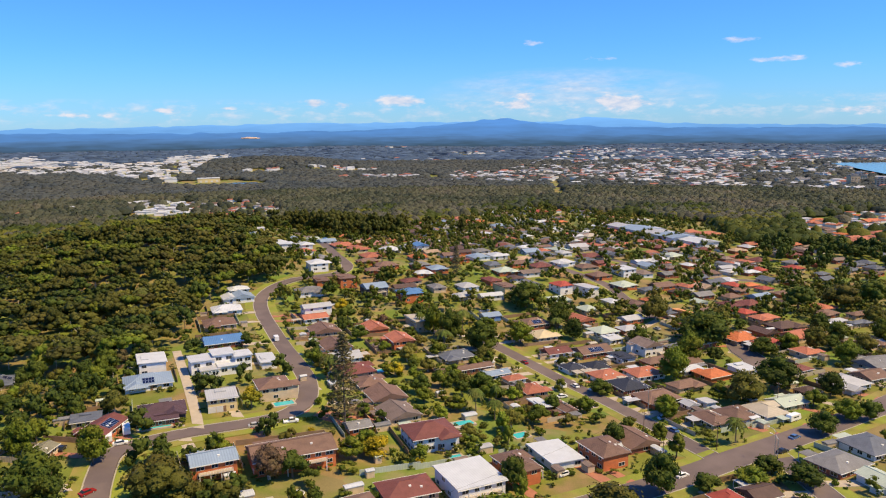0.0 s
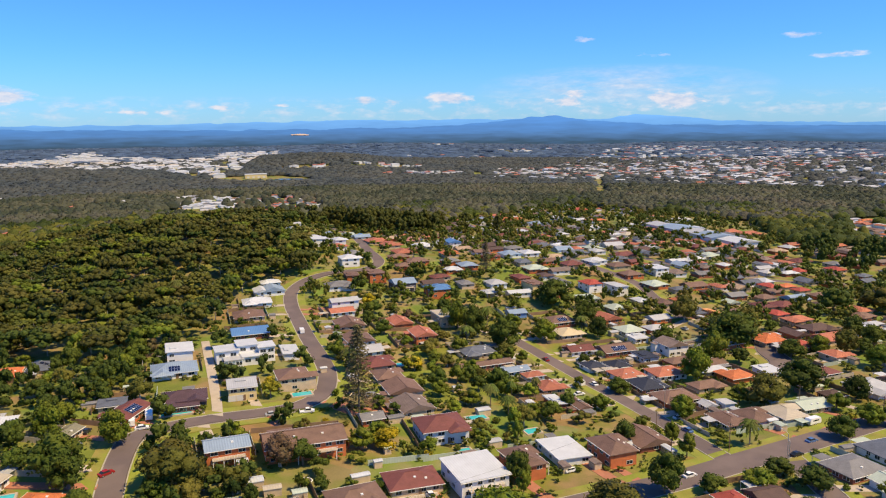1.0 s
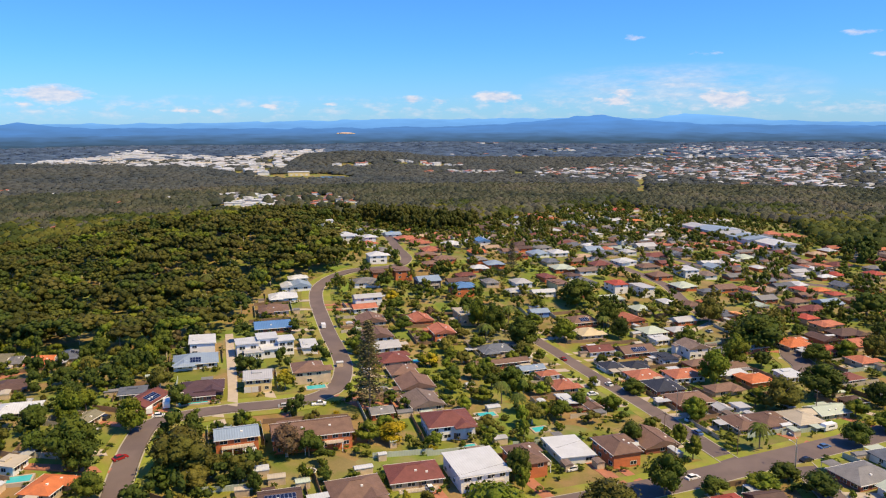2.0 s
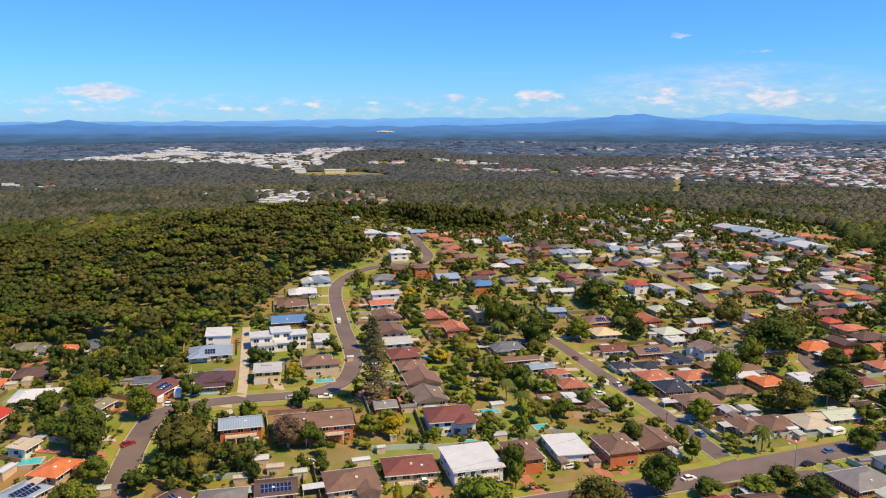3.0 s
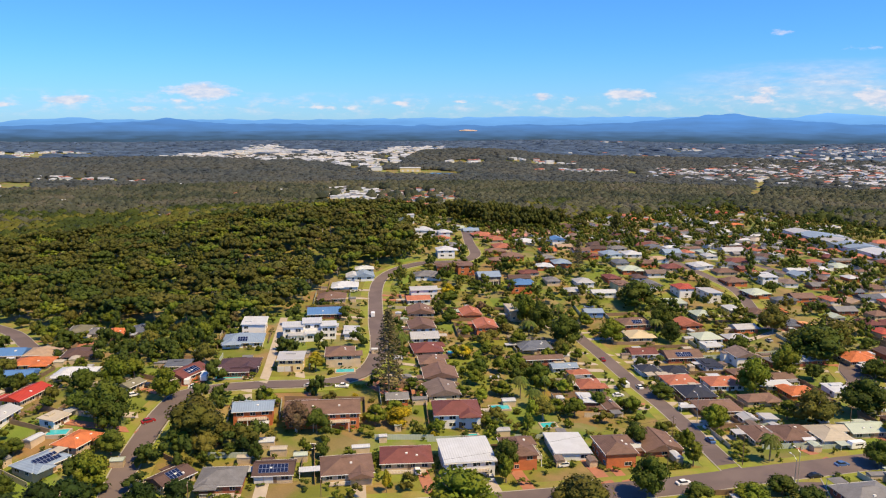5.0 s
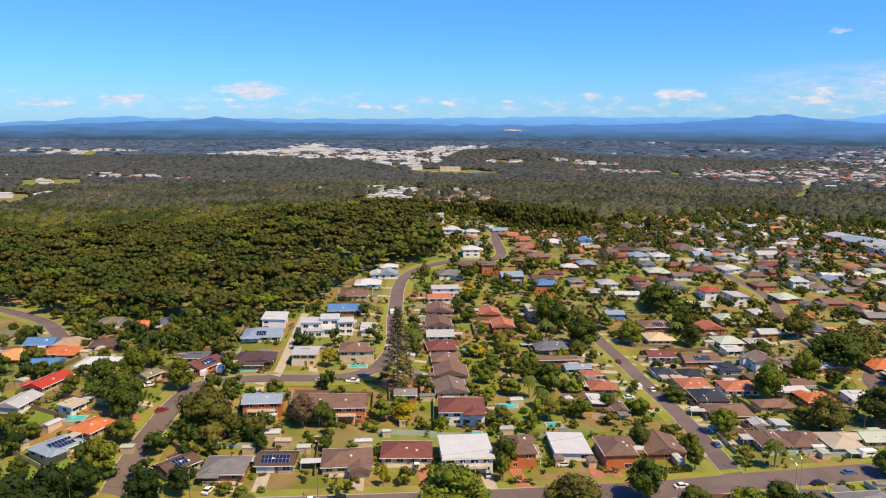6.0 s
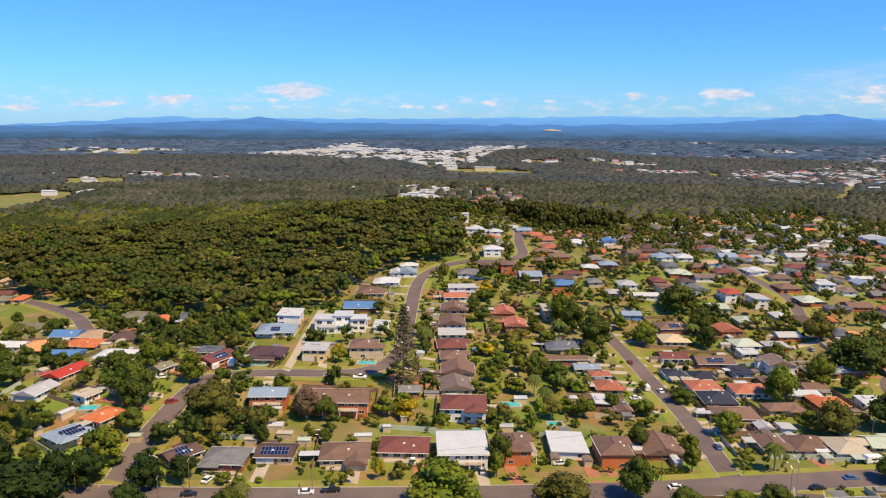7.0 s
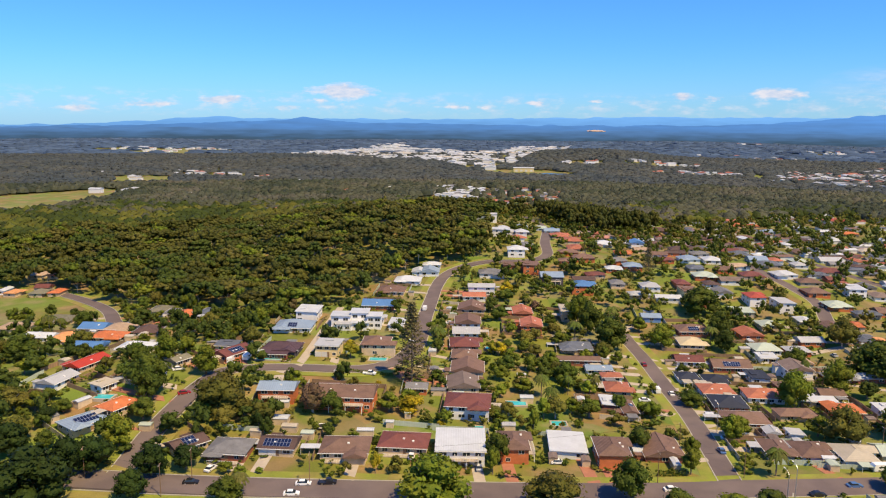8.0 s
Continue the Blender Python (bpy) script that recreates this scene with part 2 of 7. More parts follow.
LEAF = {
    "dark": leaf("dark_green_leaves", (0.062, 0.092, 0.011), (0.086, 0.108, 0.012)),
    "deep": leaf("deep_green_leaves", (0.025, 0.048, 0.007), (0.037, 0.061, 0.008)),
    "green": leaf("mid_green_leaves", (0.114, 0.156, 0.013), (0.148, 0.168, 0.015)),
    "gum": leaf("olive_gum_leaves", (0.116, 0.120, 0.018), (0.136, 0.122, 0.021)),
    "bronze": leaf("bronze_leaves", (0.155, 0.100, 0.06), (0.13, 0.115, 0.04)),
    "lime": leaf("lime_leaves", (0.144, 0.198, 0.018), (0.171, 0.189, 0.018)),
    "yellow": leaf("yellow_blossom_leaves", (0.46, 0.34, 0.012), (0.25, 0.24, 0.02)),
    "norfolk": leaf("grey_green_needles", (0.165, 0.150, 0.066), (0.180, 0.150, 0.066)),
    "palm": leaf("palm_fronds", (0.090, 0.126, 0.020), (0.117, 0.113, 0.027)),
    "forest": leaf("forest_olive_leaves", (0.104, 0.105, 0.016), (0.078, 0.092, 0.014), island=0.16, patch=0.028, grain=1.0, relief=0.8),
    "forestdark": leaf("forest_green_leaves", (0.050, 0.074, 0.011), (0.066, 0.090, 0.012), island=0.16, patch=0.03, grain=1.0, relief=0.8),
    "forestbrown": leaf("forest_brownish_leaves", (0.112, 0.102, 0.020), (0.094, 0.094, 0.017), island=0.16, patch=0.03, grain=1.0, relief=0.8),
    # haze mixed into the colour: bluer and greyer than the hill forest
    "farforest": leaf("far_hazed_forest_leaves", (0.068, 0.080, 0.082), (0.056, 0.070, 0.076), island=0.16, patch=0.008, grain=0.4, relief=2.0),
    # three valley leaf tones, each with some aerial blue added for distance
    "valley": leaf("valley_hazed_leaves", (0.084, 0.089, 0.056), (0.069, 0.078, 0.052), island=0.13, patch=0.009, grain=0.5, relief=1.5),
    "valleydark": leaf("valley_dark_hazed_leaves", (0.060, 0.074, 0.044), (0.049, 0.063, 0.042), island=0.13, patch=0.012, grain=0.8, relief=1.2),
    "valleypale": leaf("hazed_paperbark_leaves", (0.094, 0.091, 0.068), (0.082, 0.083, 0.062), island=0.13, patch=0.012, grain=0.8, relief=1.2),
    # olive tone with the same far haze mixed in
    "farolive": leaf("far_hazed_olive_leaves", (0.084, 0.092, 0.086), (0.070, 0.082, 0.080), island=0.16, patch=0.008, grain=0.4, relief=2.0),
    # distance haze put into the leaf colour as strong blue
    "hazeforest": leaf("distant_hazed_forest", (0.086, 0.135, 0.225), (0.070, 0.112, 0.190), island=0.25, patch=0.006, grain=0.12, relief=2.0),
}

# lawns differ from lot to lot
lt = LAWN.node_tree
cells = lt.nodes.new("ShaderNodeTexVoronoi")
cells.inputs["Scale"].default_value = 0.052
turn = lt.nodes.new("ShaderNodeMapping")
turn.inputs["Rotation"].default_value = (0, 0, radians(-28))
where = lt.nodes.new("ShaderNodeNewGeometry")
lt.links.new(where.outputs["Position"], turn.inputs["Vector"])
lt.links.new(turn.outputs[0], cells.inputs["Vector"])
cells.distance = "CHEBYCHEV"
cells.voronoi_dimensions = "2D"
lot = lt.nodes.new("ShaderNodeMix")
lot.data_type, lot.blend_type = "RGBA", "MULTIPLY"
lot.inputs[0].default_value = 0.5
shade = lt.nodes.new("ShaderNodeMapRange")
shade.inputs[3].default_value, shade.inputs[4].default_value = 0.8, 1.45
pick = lt.nodes.new("ShaderNodeSeparateColor")
lt.links.new(cells.outputs["Color"], pick.inputs[0])
lt.links.new(pick.outputs[0], shade.inputs[0])
tone = lt.nodes.new("ShaderNodeCombineColor")
warm = lt.nodes.new("ShaderNodeMapRange")
warm.inputs[3].default_value, warm.inputs[4].default_value = 0.75, 1.35
lt.links.new(pick.outputs[1], warm.inputs[0])
lt.links.new(warm.outputs[0], tone.inputs[0])
lt.links.new(shade.outputs[0], tone.inputs[1])
lt.links.new(shade.outputs[0], tone.inputs[2])
surface = lt.nodes["Principled BSDF"].inputs["Base Color"]
lt.links.new(surface.links[0].from_socket, lot.inputs[6])
lt.links.new(tone.outputs[0], lot.inputs[7])
lt.links.new(lot.outputs[2], surface)

# ---- meshes ----


def obj(name, bm, mat, parent=None):
    me = bpy.data.meshes.new(name)
    bm.to_mesh(me)
    bm.free()
    me.materials.append(mat)
    ob = new(name, me)
    ob.parent = parent
    return ob


def part(name, bm, mat, parent, label=""):
    return tagged(obj(name, bm, mat, parent), label)


def shared(name, me, parent, m, label=""):
    ob = new(name, me)
    ob.parent, ob.matrix_basis = parent, m
    return tagged(ob, label)


def box(bm, x0, x1, y0, y1, z0, z1, m=None):
    vs = [bm.verts.new((x, y, z)) for z in (z0, z1) for x, y in ((x0, y0), (x1, y0), (x1, y1), (x0, y1))]
    if m is not None:
        for v in vs:
            v.co = m @ v.co
    for f in ((3, 2, 1, 0), (4, 5, 6, 7), (0, 1, 5, 4), (1, 2, 6, 5), (2, 3, 7, 6), (3, 0, 4, 7)):
        bm.faces.new([vs[i] for i in f])
    return vs


def tube(bm, pts, radii, n=6):
    rings = []
    for i, (p, r) in enumerate(zip(pts, radii)):
        p = Vector(p)
        a = Vector(pts[max(i - 1, 0)])
        b = Vector(pts[min(i + 1, len(pts) - 1)])
        q = (b - a).to_track_quat("Z", "Y")
        rings.append([bm.verts.new(p + q @ Vector((r * math.cos(k * math.tau / n), r * math.sin(k * math.tau / n), 0))) for k in range(n)])
    for a, b in zip(rings, rings[1:]):
        for k in range(n):
            bm.faces.new((a[k], a[(k + 1) % n], b[(k + 1) % n], b[k]))
    bm.faces.new(rings[-1])
    bm.faces.new(rings[0][::-1])


def mesh_of(name, V, F, mat, soft=False):
    """A mesh from arrays: V (n, 3), F (m, k) with faces of k corners."""
    me = bpy.data.meshes.new(name)
    me.vertices.add(len(V))
    me.vertices.foreach_set("co", np.asarray(V, np.float32).ravel())
    k = F.shape[1]
    me.loops.add(F.size)
    me.loops.foreach_set("vertex_index", F.astype(np.int32).ravel())
    me.polygons.add(len(F))
    me.polygons.foreach_set("loop_start", np.arange(0, F.size, k, dtype=np.int32))
    me.update(calc_edges=True)
    me.polygons.foreach_set("use_smooth", np.full(len(F), soft))
    me.materials.append(mat)
    return me


# ---- lie of the land ----
HILLS = (-4.20, 5.57, -0.14, -4.08, 7.72, -0.77, 0.15, -6.69, 13.23, -1.64, -2.84, -1.84, 1.94, -2.66, 3.27, -10.93, 0.67, 3.98, -2.04, 19.19, 0.56, 15.71, -0.96, -5.66, 6.26, 11.88, -4.57, 2.73, -1.70, 3.43)
CENTRES = [(x, y) for y in (180, 290, 400, 510, 640) for x in (-320, -200, -90, 20, 130, 240)]


def ground_z(x, y):
    """Height of the ground; takes numbers or arrays."""
    z = -5.0 + 0 * x
    for (a, b), w in zip(CENTRES, HILLS):
        z = z + w * np.exp(-((x - a) ** 2 + (y - b) ** 2) / 18050.0)
    z = z + 6.0 * np.exp(-((x + 128) ** 2 + (y - 172) ** 2) / 1800.0)
    r = np.sqrt(x * x + y * y)
    s = np.clip((r - 900) / 700, 0, 1)
    z = z + s * 7.0 * np.sin(x / 330 + 1.0) * np.sin(y / 410)
    z = z + 26 * np.exp(-((x + 560) ** 2 / 260 ** 2 + (y - 2050) ** 2 / 200 ** 2))
    z = z + 14 * np.exp(-((x + 1250) ** 2 / 420 ** 2 + (y - 1500) ** 2 / 160 ** 2))
    return z


def gz(x, y):
    return float(ground_z(float(x), float(y)))


def sheet():
    """One ground sheet in polar rings, fine near the houses and coarse far off."""
    ang = np.radians(np.linspace(0, 360, 289)[:-1])
    rad = np.concatenate([[0.02], np.arange(20, 900, 9), np.geomspace(900, 4950, 60)])
    A, R = np.meshgrid(ang, rad)
    X, Y = 60 + R * np.sin(A), R * np.cos(A)
    V = np.stack([X, Y, ground_z(X, Y)], -1).reshape(-1, 3)
    n = len(ang)
    i = np.arange(len(rad) - 1)[:, None] * n
    j = np.arange(n)[None]
    F = np.stack([i + j, i + n + j, i + n + (j + 1) % n, i + (j + 1) % n], -1).reshape(-1, 4)
    ob = new("ground", mesh_of("ground", V, F[:, ::-1], LAWN))
    for p in ob.data.polygons:
        p.use_smooth = True
    return tagged(ob, "rolling grassy ground with dry patches", "ground", kind="structure")


sheet()


def smooth(pts, step=4.0):
    """Evenly spaced points on a smooth line through pts."""
    P = [Vector(p) for p in pts]
    P = [2 * P[0] - P[1]] + P + [2 * P[-1] - P[-2]]
    out = []
    for a, b, c, d in zip(P, P[1:], P[2:], P[3:]):
        n = max(1, int((c - b).length / step))
        for i in range(n):
            t = i / n
            out.append(0.5 * (2 * b + (c - a) * t + (2 * a - 5 * b + 4 * c - d) * t * t + (3 * b - 3 * c + d - a) * t ** 3))
    return out + [P[-2]]


def ribbon(pts, lo, hi, lift, thick):
    """A strip beside a line, from lo to hi metres to its right, lying on the ground."""
    bm = bmesh.new()
    prev = None
    for i, p in enumerate(pts):
        d = (pts[min(i + 1, len(pts) - 1)] - pts[max(i - 1, 0)]).normalized()
        s = Vector((d.y, -d.x))
        z = max(gz(p.x + s.x * k, p.y + s.y * k) for k in (lo, (lo + hi) / 2, hi))
        row = []
        for k, dz in ((lo, lift - thick), (lo, lift), (hi, lift), (hi, lift - thick)):
            q = p + s * k
            row.append(bm.verts.new((q.x, q.y, z + dz)))
        if prev:
            for a in range(3):
                bm.faces.new((prev[a], prev[a + 1], row[a + 1], row[a]))
        prev = row
    return bm


ROAD_LINES = []


def road(name, pts, width, label, kerbs=True, mat=None, verge=0.0):
    line = smooth(pts)
    ROAD_LINES.append((line, width / 2))
    ob = obj(name, ribbon(line, -width / 2, width / 2, 0.12, 0.5), mat or ASPHALT)
    tagged(ob, label, "road", kind="structure")
    if kerbs:
        for a, b in ((-width / 2 - 0.35, -width / 2), (width / 2, width / 2 + 0.35)):
            tagged(obj("kerb", ribbon(line, a, b, 0.24, 0.6), KERB), "pale concrete kerb along the road", "kerb", kind="structure")
    return line


MAIN = road("main_road", [(-150, 82), (-73, 126), (-42, 142), (-6, 162), (41, 189), (77, 210.5), (103, 229), (122, 242.5), (157, 268.5), (181, 287), (260, 356), (330, 430)], 10.5, "wide grey asphalt road with white centre dashes")
MID = road("winding_road", [(-60.2, 137.7), (-71.6, 157.7), (-80.3, 176.9), (-87.0, 193.9), (-90.5, 208), (-85, 217.5), (-74, 227), (-58, 237), (-48, 246), (-44, 260), (-48, 280), (-57, 300), (-68, 321), (-82, 350), (-96, 380), (-104, 405), (-103, 428), (-95, 445), (-83, 454), (-72, 465), (-70, 485), (-85, 517), (-105, 565)], 7.2, "winding residential asphalt street")
RIGHT = road("side_street", [(95, 227), (84.5, 252), (71.5, 281), (53.5, 314), (37, 343), (27, 358), (18, 372)], 6.8, "straight brownish asphalt side street")
road("cul_de_sac", [(140, 326), (146, 342), (145, 358), (148, 374)], 11, "short asphalt cul de sac")
road("lower_street", [(114, 238), (115.5, 222), (117.5, 200), (122, 160)], 7.4, "asphalt side street joining the main road")
road("upper_street", [(50, 545), (71, 517), (86, 498), (99, 478), (107, 445), (116, 415)], 7.0, "asphalt street between house rows")
road("forest_street", [(-190, 236), (-208, 246), (-243, 267), (-281, 279), (-330, 285)], 7.0, "asphalt street at the forest edge")
road("far_street", [(20, 700), (60, 640), (100, 585), (150, 540), (210, 520)], 7.0, "far asphalt street between houses")
road("far_street", [(-85, 517), (-120, 600), (-180, 690)], 7.0, "far asphalt street climbing the ridge")
road("access_lane", [(-72, 229), (-80, 246), (-99, 283), (-114, 312)], 3.6, "narrow concrete access lane", False, CONCRETE)
# mown verges beside the kerbs
for line, half in ROAD_LINES[:9]:
    for a, b in ((-half - 4.4, -half - 0.36), (half + 0.36, half + 4.4)):
        tagged(obj("verge", ribbon(line, a, b, 0.06, 0.5), VERGE), "bright mown grass verge along the kerb", "verge", kind="structure")
# centre dashes and the give-way line
for i in range(8, len(MAIN) - 4, 3):
    seg = MAIN[i:i + 2]
    tagged(obj("road_dash", ribbon(seg, -0.1, 0.12, 0.135, 0.02), PAINT), "white painted centre dash on asphalt", "road marking", "centre dashes", "structure")
dirn = (MAIN[len(MAIN) // 2 + 8] - MAIN[len(MAIN) // 2]).normalized()
for k in range(9):
    p = Vector((108.5, 230.5)) + dirn * (k * 1.5)
    tagged(obj("holding_dash", ribbon([p, p + dirn * 0.9], -0.2, 0.25, 0.14, 0.02), PAINT), "white painted give-way dash", "road marking", "give-way dashes", "structure")

# ---- houses ----
HOUSES = []


def unit(name, build, mat):
    bm = bmesh.new()
    build(bm)
    me = bpy.data.meshes.new(name)
    bm.to_mesh(me)
    bm.free()
    me.materials.append(mat)
    return me


def frame_shape(bm):
    for x0, x1, z0, z1 in ((-0.91, 0.91, -0.61, -0.55), (-0.91, 0.91, 0.55, 0.61), (-0.91, -0.85, -0.55, 0.55), (0.85, 0.91, -0.55, 0.55), (-0.03, 0.03, -0.55, 0.55)):
        box(bm, x0, x1, -0.08, 0.02, z0, z1)


FRAME = unit("window", frame_shape, TRIM)
PANE = unit("pane", lambda bm: box(bm, -0.85, 0.85, -0.03, 0.015, -0.55, 0.55), GLASS)
GARAGE = unit("garage_door", lambda bm: box(bm, -1.3, 1.3, -0.06, 0.02, 0, 2.2), DOORPAINT)
DOOR = unit("door", lambda bm: box(bm, -0.5, 0.5, -0.07, 0.02, 0, 2.1), TIMBER)


def panel_shape(bm):
    box(bm, -0.47, 0.47, -0.79, 0.79, 0.06, 0.115)
    bmesh.ops.bevel(bm, geom=bm.edges[:], offset=0.012, segments=1, affect="EDGES")


def rim_shape(bm):
    for x0, x1, y0, y1 in ((-0.52, 0.52, -0.84, -0.79), (-0.52, 0.52, 0.79, 0.84), (-0.52, -0.47, -0.79, 0.79), (0.47, 0.52, -0.79, 0.79)):
        box(bm, x0, x1, y0, y1, 0.04, 0.12)


SOLAR = unit("solar_panel", panel_shape, PANEL)
PANEL_RIM = unit("panel_frame", rim_shape, ALLOY)


def hip(bm, w, d, z, rise, inset, cx=0.0, cy=0.0, turn=False):
    """A solid roof with its ridge along x; inset 0 makes gables. turn: ridge along y."""
    pts = [(-w, -d), (w, -d), (w, d), (-w, d)]
    m = (lambda x, y: (cx - y, cy + x)) if turn else (lambda x, y: (cx + x, cy + y))
    low = [bm.verts.new((*m(x, y), z - 0.22)) for x, y in pts]
    rim = [bm.verts.new((*m(x, y), z)) for x, y in pts]
    a = bm.verts.new((*m(-w + inset, 0), z + rise))
    b = bm.verts.new((*m(w - inset, 0), z + rise))
    bm.faces.new(low[::-1])
    for i in range(4):
        j = (i + 1) % 4
        bm.faces.new((low[i], low[j], rim[j], rim[i]))
    bm.faces.new((rim[0], rim[1], b, a))
    bm.faces.new((rim[1], rim[2], b))
    bm.faces.new((rim[2], rim[3], a, b))
    bm.faces.new((rim[3], rim[0], a))


WORDS = {"h": "hipped", "g": "gabled", "f": "flat", "w": "cross-winged hipped"}
WALLWORD = {"brick": "red brick", "orange": "orange brick", "cream": "cream brick", "yellow": "yellow rendered", "white": "white", "dark": "dark clad", "blue": "blue clad", "lightorange": "apricot"}
TILED = {"brown": "brown tile", "darkbrown": "dark brown tile", "greybrown": "grey-brown tile", "maroon": "maroon tile", "purple": "dark purple tile", "terracotta": "terracotta tile", "pink": "pink tile",
         "orange": "orange tile", "lightorange": "light orange tile", "red": "bright red metal", "lightred": "light red tile", "tan": "tan tile", "olive": "olive tile", "grey": "grey tile", "slate": "slate grey tile",
         "navy": "near-black tile", "palegrey": "pale grey metal", "white": "white metal", "cream": "cream metal", "yellow": "pale yellow metal", "paleblue": "pale blue-grey metal", "blue": "blue metal", "palegreen": "pale green metal"}


def street_room(x, y, gap):
    """Whether a house has room at (x, y) between the other houses and off the roads."""
    if not (-105 < x < 230 or y > 520) or x < -100 + (y - 450) * -0.3 and y > 450:
        return False
    for hx, hy, big, a, b, ca, sa in HOUSES:
        if math.hypot(hx - x, hy - y) < min(a, b) + 3 + gap:
            return False
    return all((p.x - x) ** 2 + (p.y - y) ** 2 > (half + gap + 3) ** 2 for line, half in ROAD_LINES for p in line)


def house(x, y, rot, w, d, storeys, roof, tile, wall, detail, solar=0, balcony=False, garage=False):
    rng = random.Random(int(x * 31 + y * 17))
    ca, sa = math.cos(radians(rot)), math.sin(radians(rot))
    z0 = np.mean([gz(x + a * ca * w / 2 - b * sa * d / 2, y + a * sa * w / 2 + b * ca * d / 2) for a in (-1, 1) for b in (-1, 1)])
    base = new("house")
    base.matrix_basis = pose(x, y, z0, 0, 0, rot)
    tagged(base, "%s %s house with %s %s roof" % ("two-storey" if storeys == 2 else "single-storey", WALLWORD[wall], WORDS[roof[0]], TILED[tile]), "house", "suburban houses")
    HOUSES.append((x, y, max(w, d) / 2, w / 2, d / 2, ca, sa))
    h = 2.45 * storeys
    ww, dd = w / 2 - 0.55, d / 2 - 0.55
    wing = roof == "wing"
    bm = bmesh.new()
    wx = rng.choice((-1, 1)) * w * 0.24
    if roof == "flat":
        box(bm, -ww, ww, -dd, dd, -2.5, h)
    else:
        box(bm, -ww, ww, -dd, dd, -2.5, h - 0.05)
        if roof == "gable":
            for sx in (-1, 1):
                a = [bm.verts.new((sx * ww, k, h - 0.05)) for k in (-dd, dd)] + [bm.verts.new((sx * ww, 0, h + dd * 0.325))]
                a += [bm.verts.new((sx * (ww - 0.2), k, h - 0.05)) for k in (-dd, dd)] + [bm.verts.new((sx * (ww - 0.2), 0, h + dd * 0.325))]
                for f in ((0, 1, 2), (5, 4, 3), (0, 2, 5, 3), (2, 1, 4, 5)):
                    bm.faces.new([a[i] for i in f])
        if wing:
            box(bm, wx - w * 0.2, wx + w * 0.2, -dd - 2.6, -dd + 0.3, -2.5, h - 0.08)
        elif roof == "gable" and detail == 2 and w > 11:
            box(bm, -wx - w * 0.14, -wx + w * 0.14, dd - 0.2, dd + 2.6, -2.5, h - 0.43)
    bmesh.ops.recalc_face_normals(bm, faces=bm.faces)
    part("wall", bm, WALL[wall], base)
    bm = bmesh.new()
    rise = 0.34 * d / 2
    if roof == "flat":
        rise = 0.35
        vs = box(bm, -w / 2, w / 2, -d / 2, d / 2, h, h + 0.25)
        for v in vs:
            if v.co.y > 0:
                v.co.z += rise
        if rng.random() < 0.6:
            box(bm, -w * 0.2, w * 0.15, d * 0.1, d * 0.35, h + 0.5, h + 0.9)
    else:
        hip(bm, w / 2, d / 2, h, rise, 0.0 if roof == "gable" else min(d / 2, w / 2 - 0.6) * 0.95)
        if wing or (roof == "hip" and w > 10.5 and rng.random() < 0.75):
            hip(bm, d * 0.36, w * 0.2 + 0.5, h - 0.03, (w * 0.2 + 0.5) * 0.34, 1.5 if not wing else 0.2, wx, -d * 0.30 - (1.0 if wing else 0), True)
        elif roof == "gable" and detail == 2 and w > 11:
            # skillion addition behind the ridge
            box(bm, -wx - w * 0.16, -wx + w * 0.16, d * 0.30, d * 0.5 + 2.6, h - 0.42, h - 0.28)
    bmesh.ops.recalc_face_normals(bm, faces=bm.faces)
    r = part("roof", bm, ROOF[tile], base)
    if roof != "flat" and detail == 2:
        bm = bmesh.new()
        ins = 0.0 if roof == "gable" else min(d / 2, w / 2 - 0.6) * 0.95
        box(bm, -w / 2 + ins, w / 2 - ins, -0.14, 0.14, h + rise - 0.07, h + rise + 0.09)
        part("ridge_cap", bm, ROOF[tile], r)
    if detail == 2:
        for x0, x1, y0, y1 in ((-w / 2 - 0.1, w / 2 + 0.1, -d / 2 - 0.12, -d / 2 - 0.01), (-w / 2 - 0.1, w / 2 + 0.1, d / 2 + 0.01, d / 2 + 0.12)):
            zz = h + (0.35 if roof == "flat" and y0 > 0 else 0)
            bm = bmesh.new()
            box(bm, x0, x1, y0, y1, zz - 0.2, zz + 0.02)
            part("gutter", bm, TRIM, base)
        # roof vents and skylights
        if roof != "flat":
            for k in range(rng.randint(0, 2)):
                bm = bmesh.new()
                px, py = rng.uniform(-w * 0.22, w * 0.22), -d * rng.uniform(0.15, 0.3)
                pz = h + rise * (1 + 2 * py / d)
                box(bm, px - 0.35, px + 0.35, py - 0.3, py + 0.3, pz - 0.2, pz + 0.28)
                part("roof_vent", bm, TRIM, r)
    if detail == 2 and rng.random() < 0.55:
        aw, ad = rng.uniform(3.5, 6.5), rng.uniform(3.0, 4.5)
        ax, ay = (rng.uniform(-w * 0.25, w * 0.25), d / 2 + ad / 2 - 0.2) if rng.random() < 0.5 else (rng.choice((-1, 1)) * (w / 2 + aw / 2 - 0.3), rng.uniform(-d * 0.2, d * 0.2))
        bm = bmesh.new()
        box(bm, ax - aw / 2, ax + aw / 2, ay - ad / 2, ay + ad / 2, 2.32, 2.42)
        awning = part("awning", bm, ROOF[rng.choice(("white", "palegrey", "cream", "palegreen", "grey"))], base, "flat metal patio awning")
        for px in (-1, 1):
            for py in (-1, 1):
                bm = bmesh.new()
                cx, cy = ax + px * (aw / 2 - 0.2), ay + py * (ad / 2 - 0.2)
                box(bm, cx - 0.06, cx + 0.06, cy - 0.06, cy + 0.06, -1.5, 2.32)
                part("awning_post", bm, TRIM, awning)
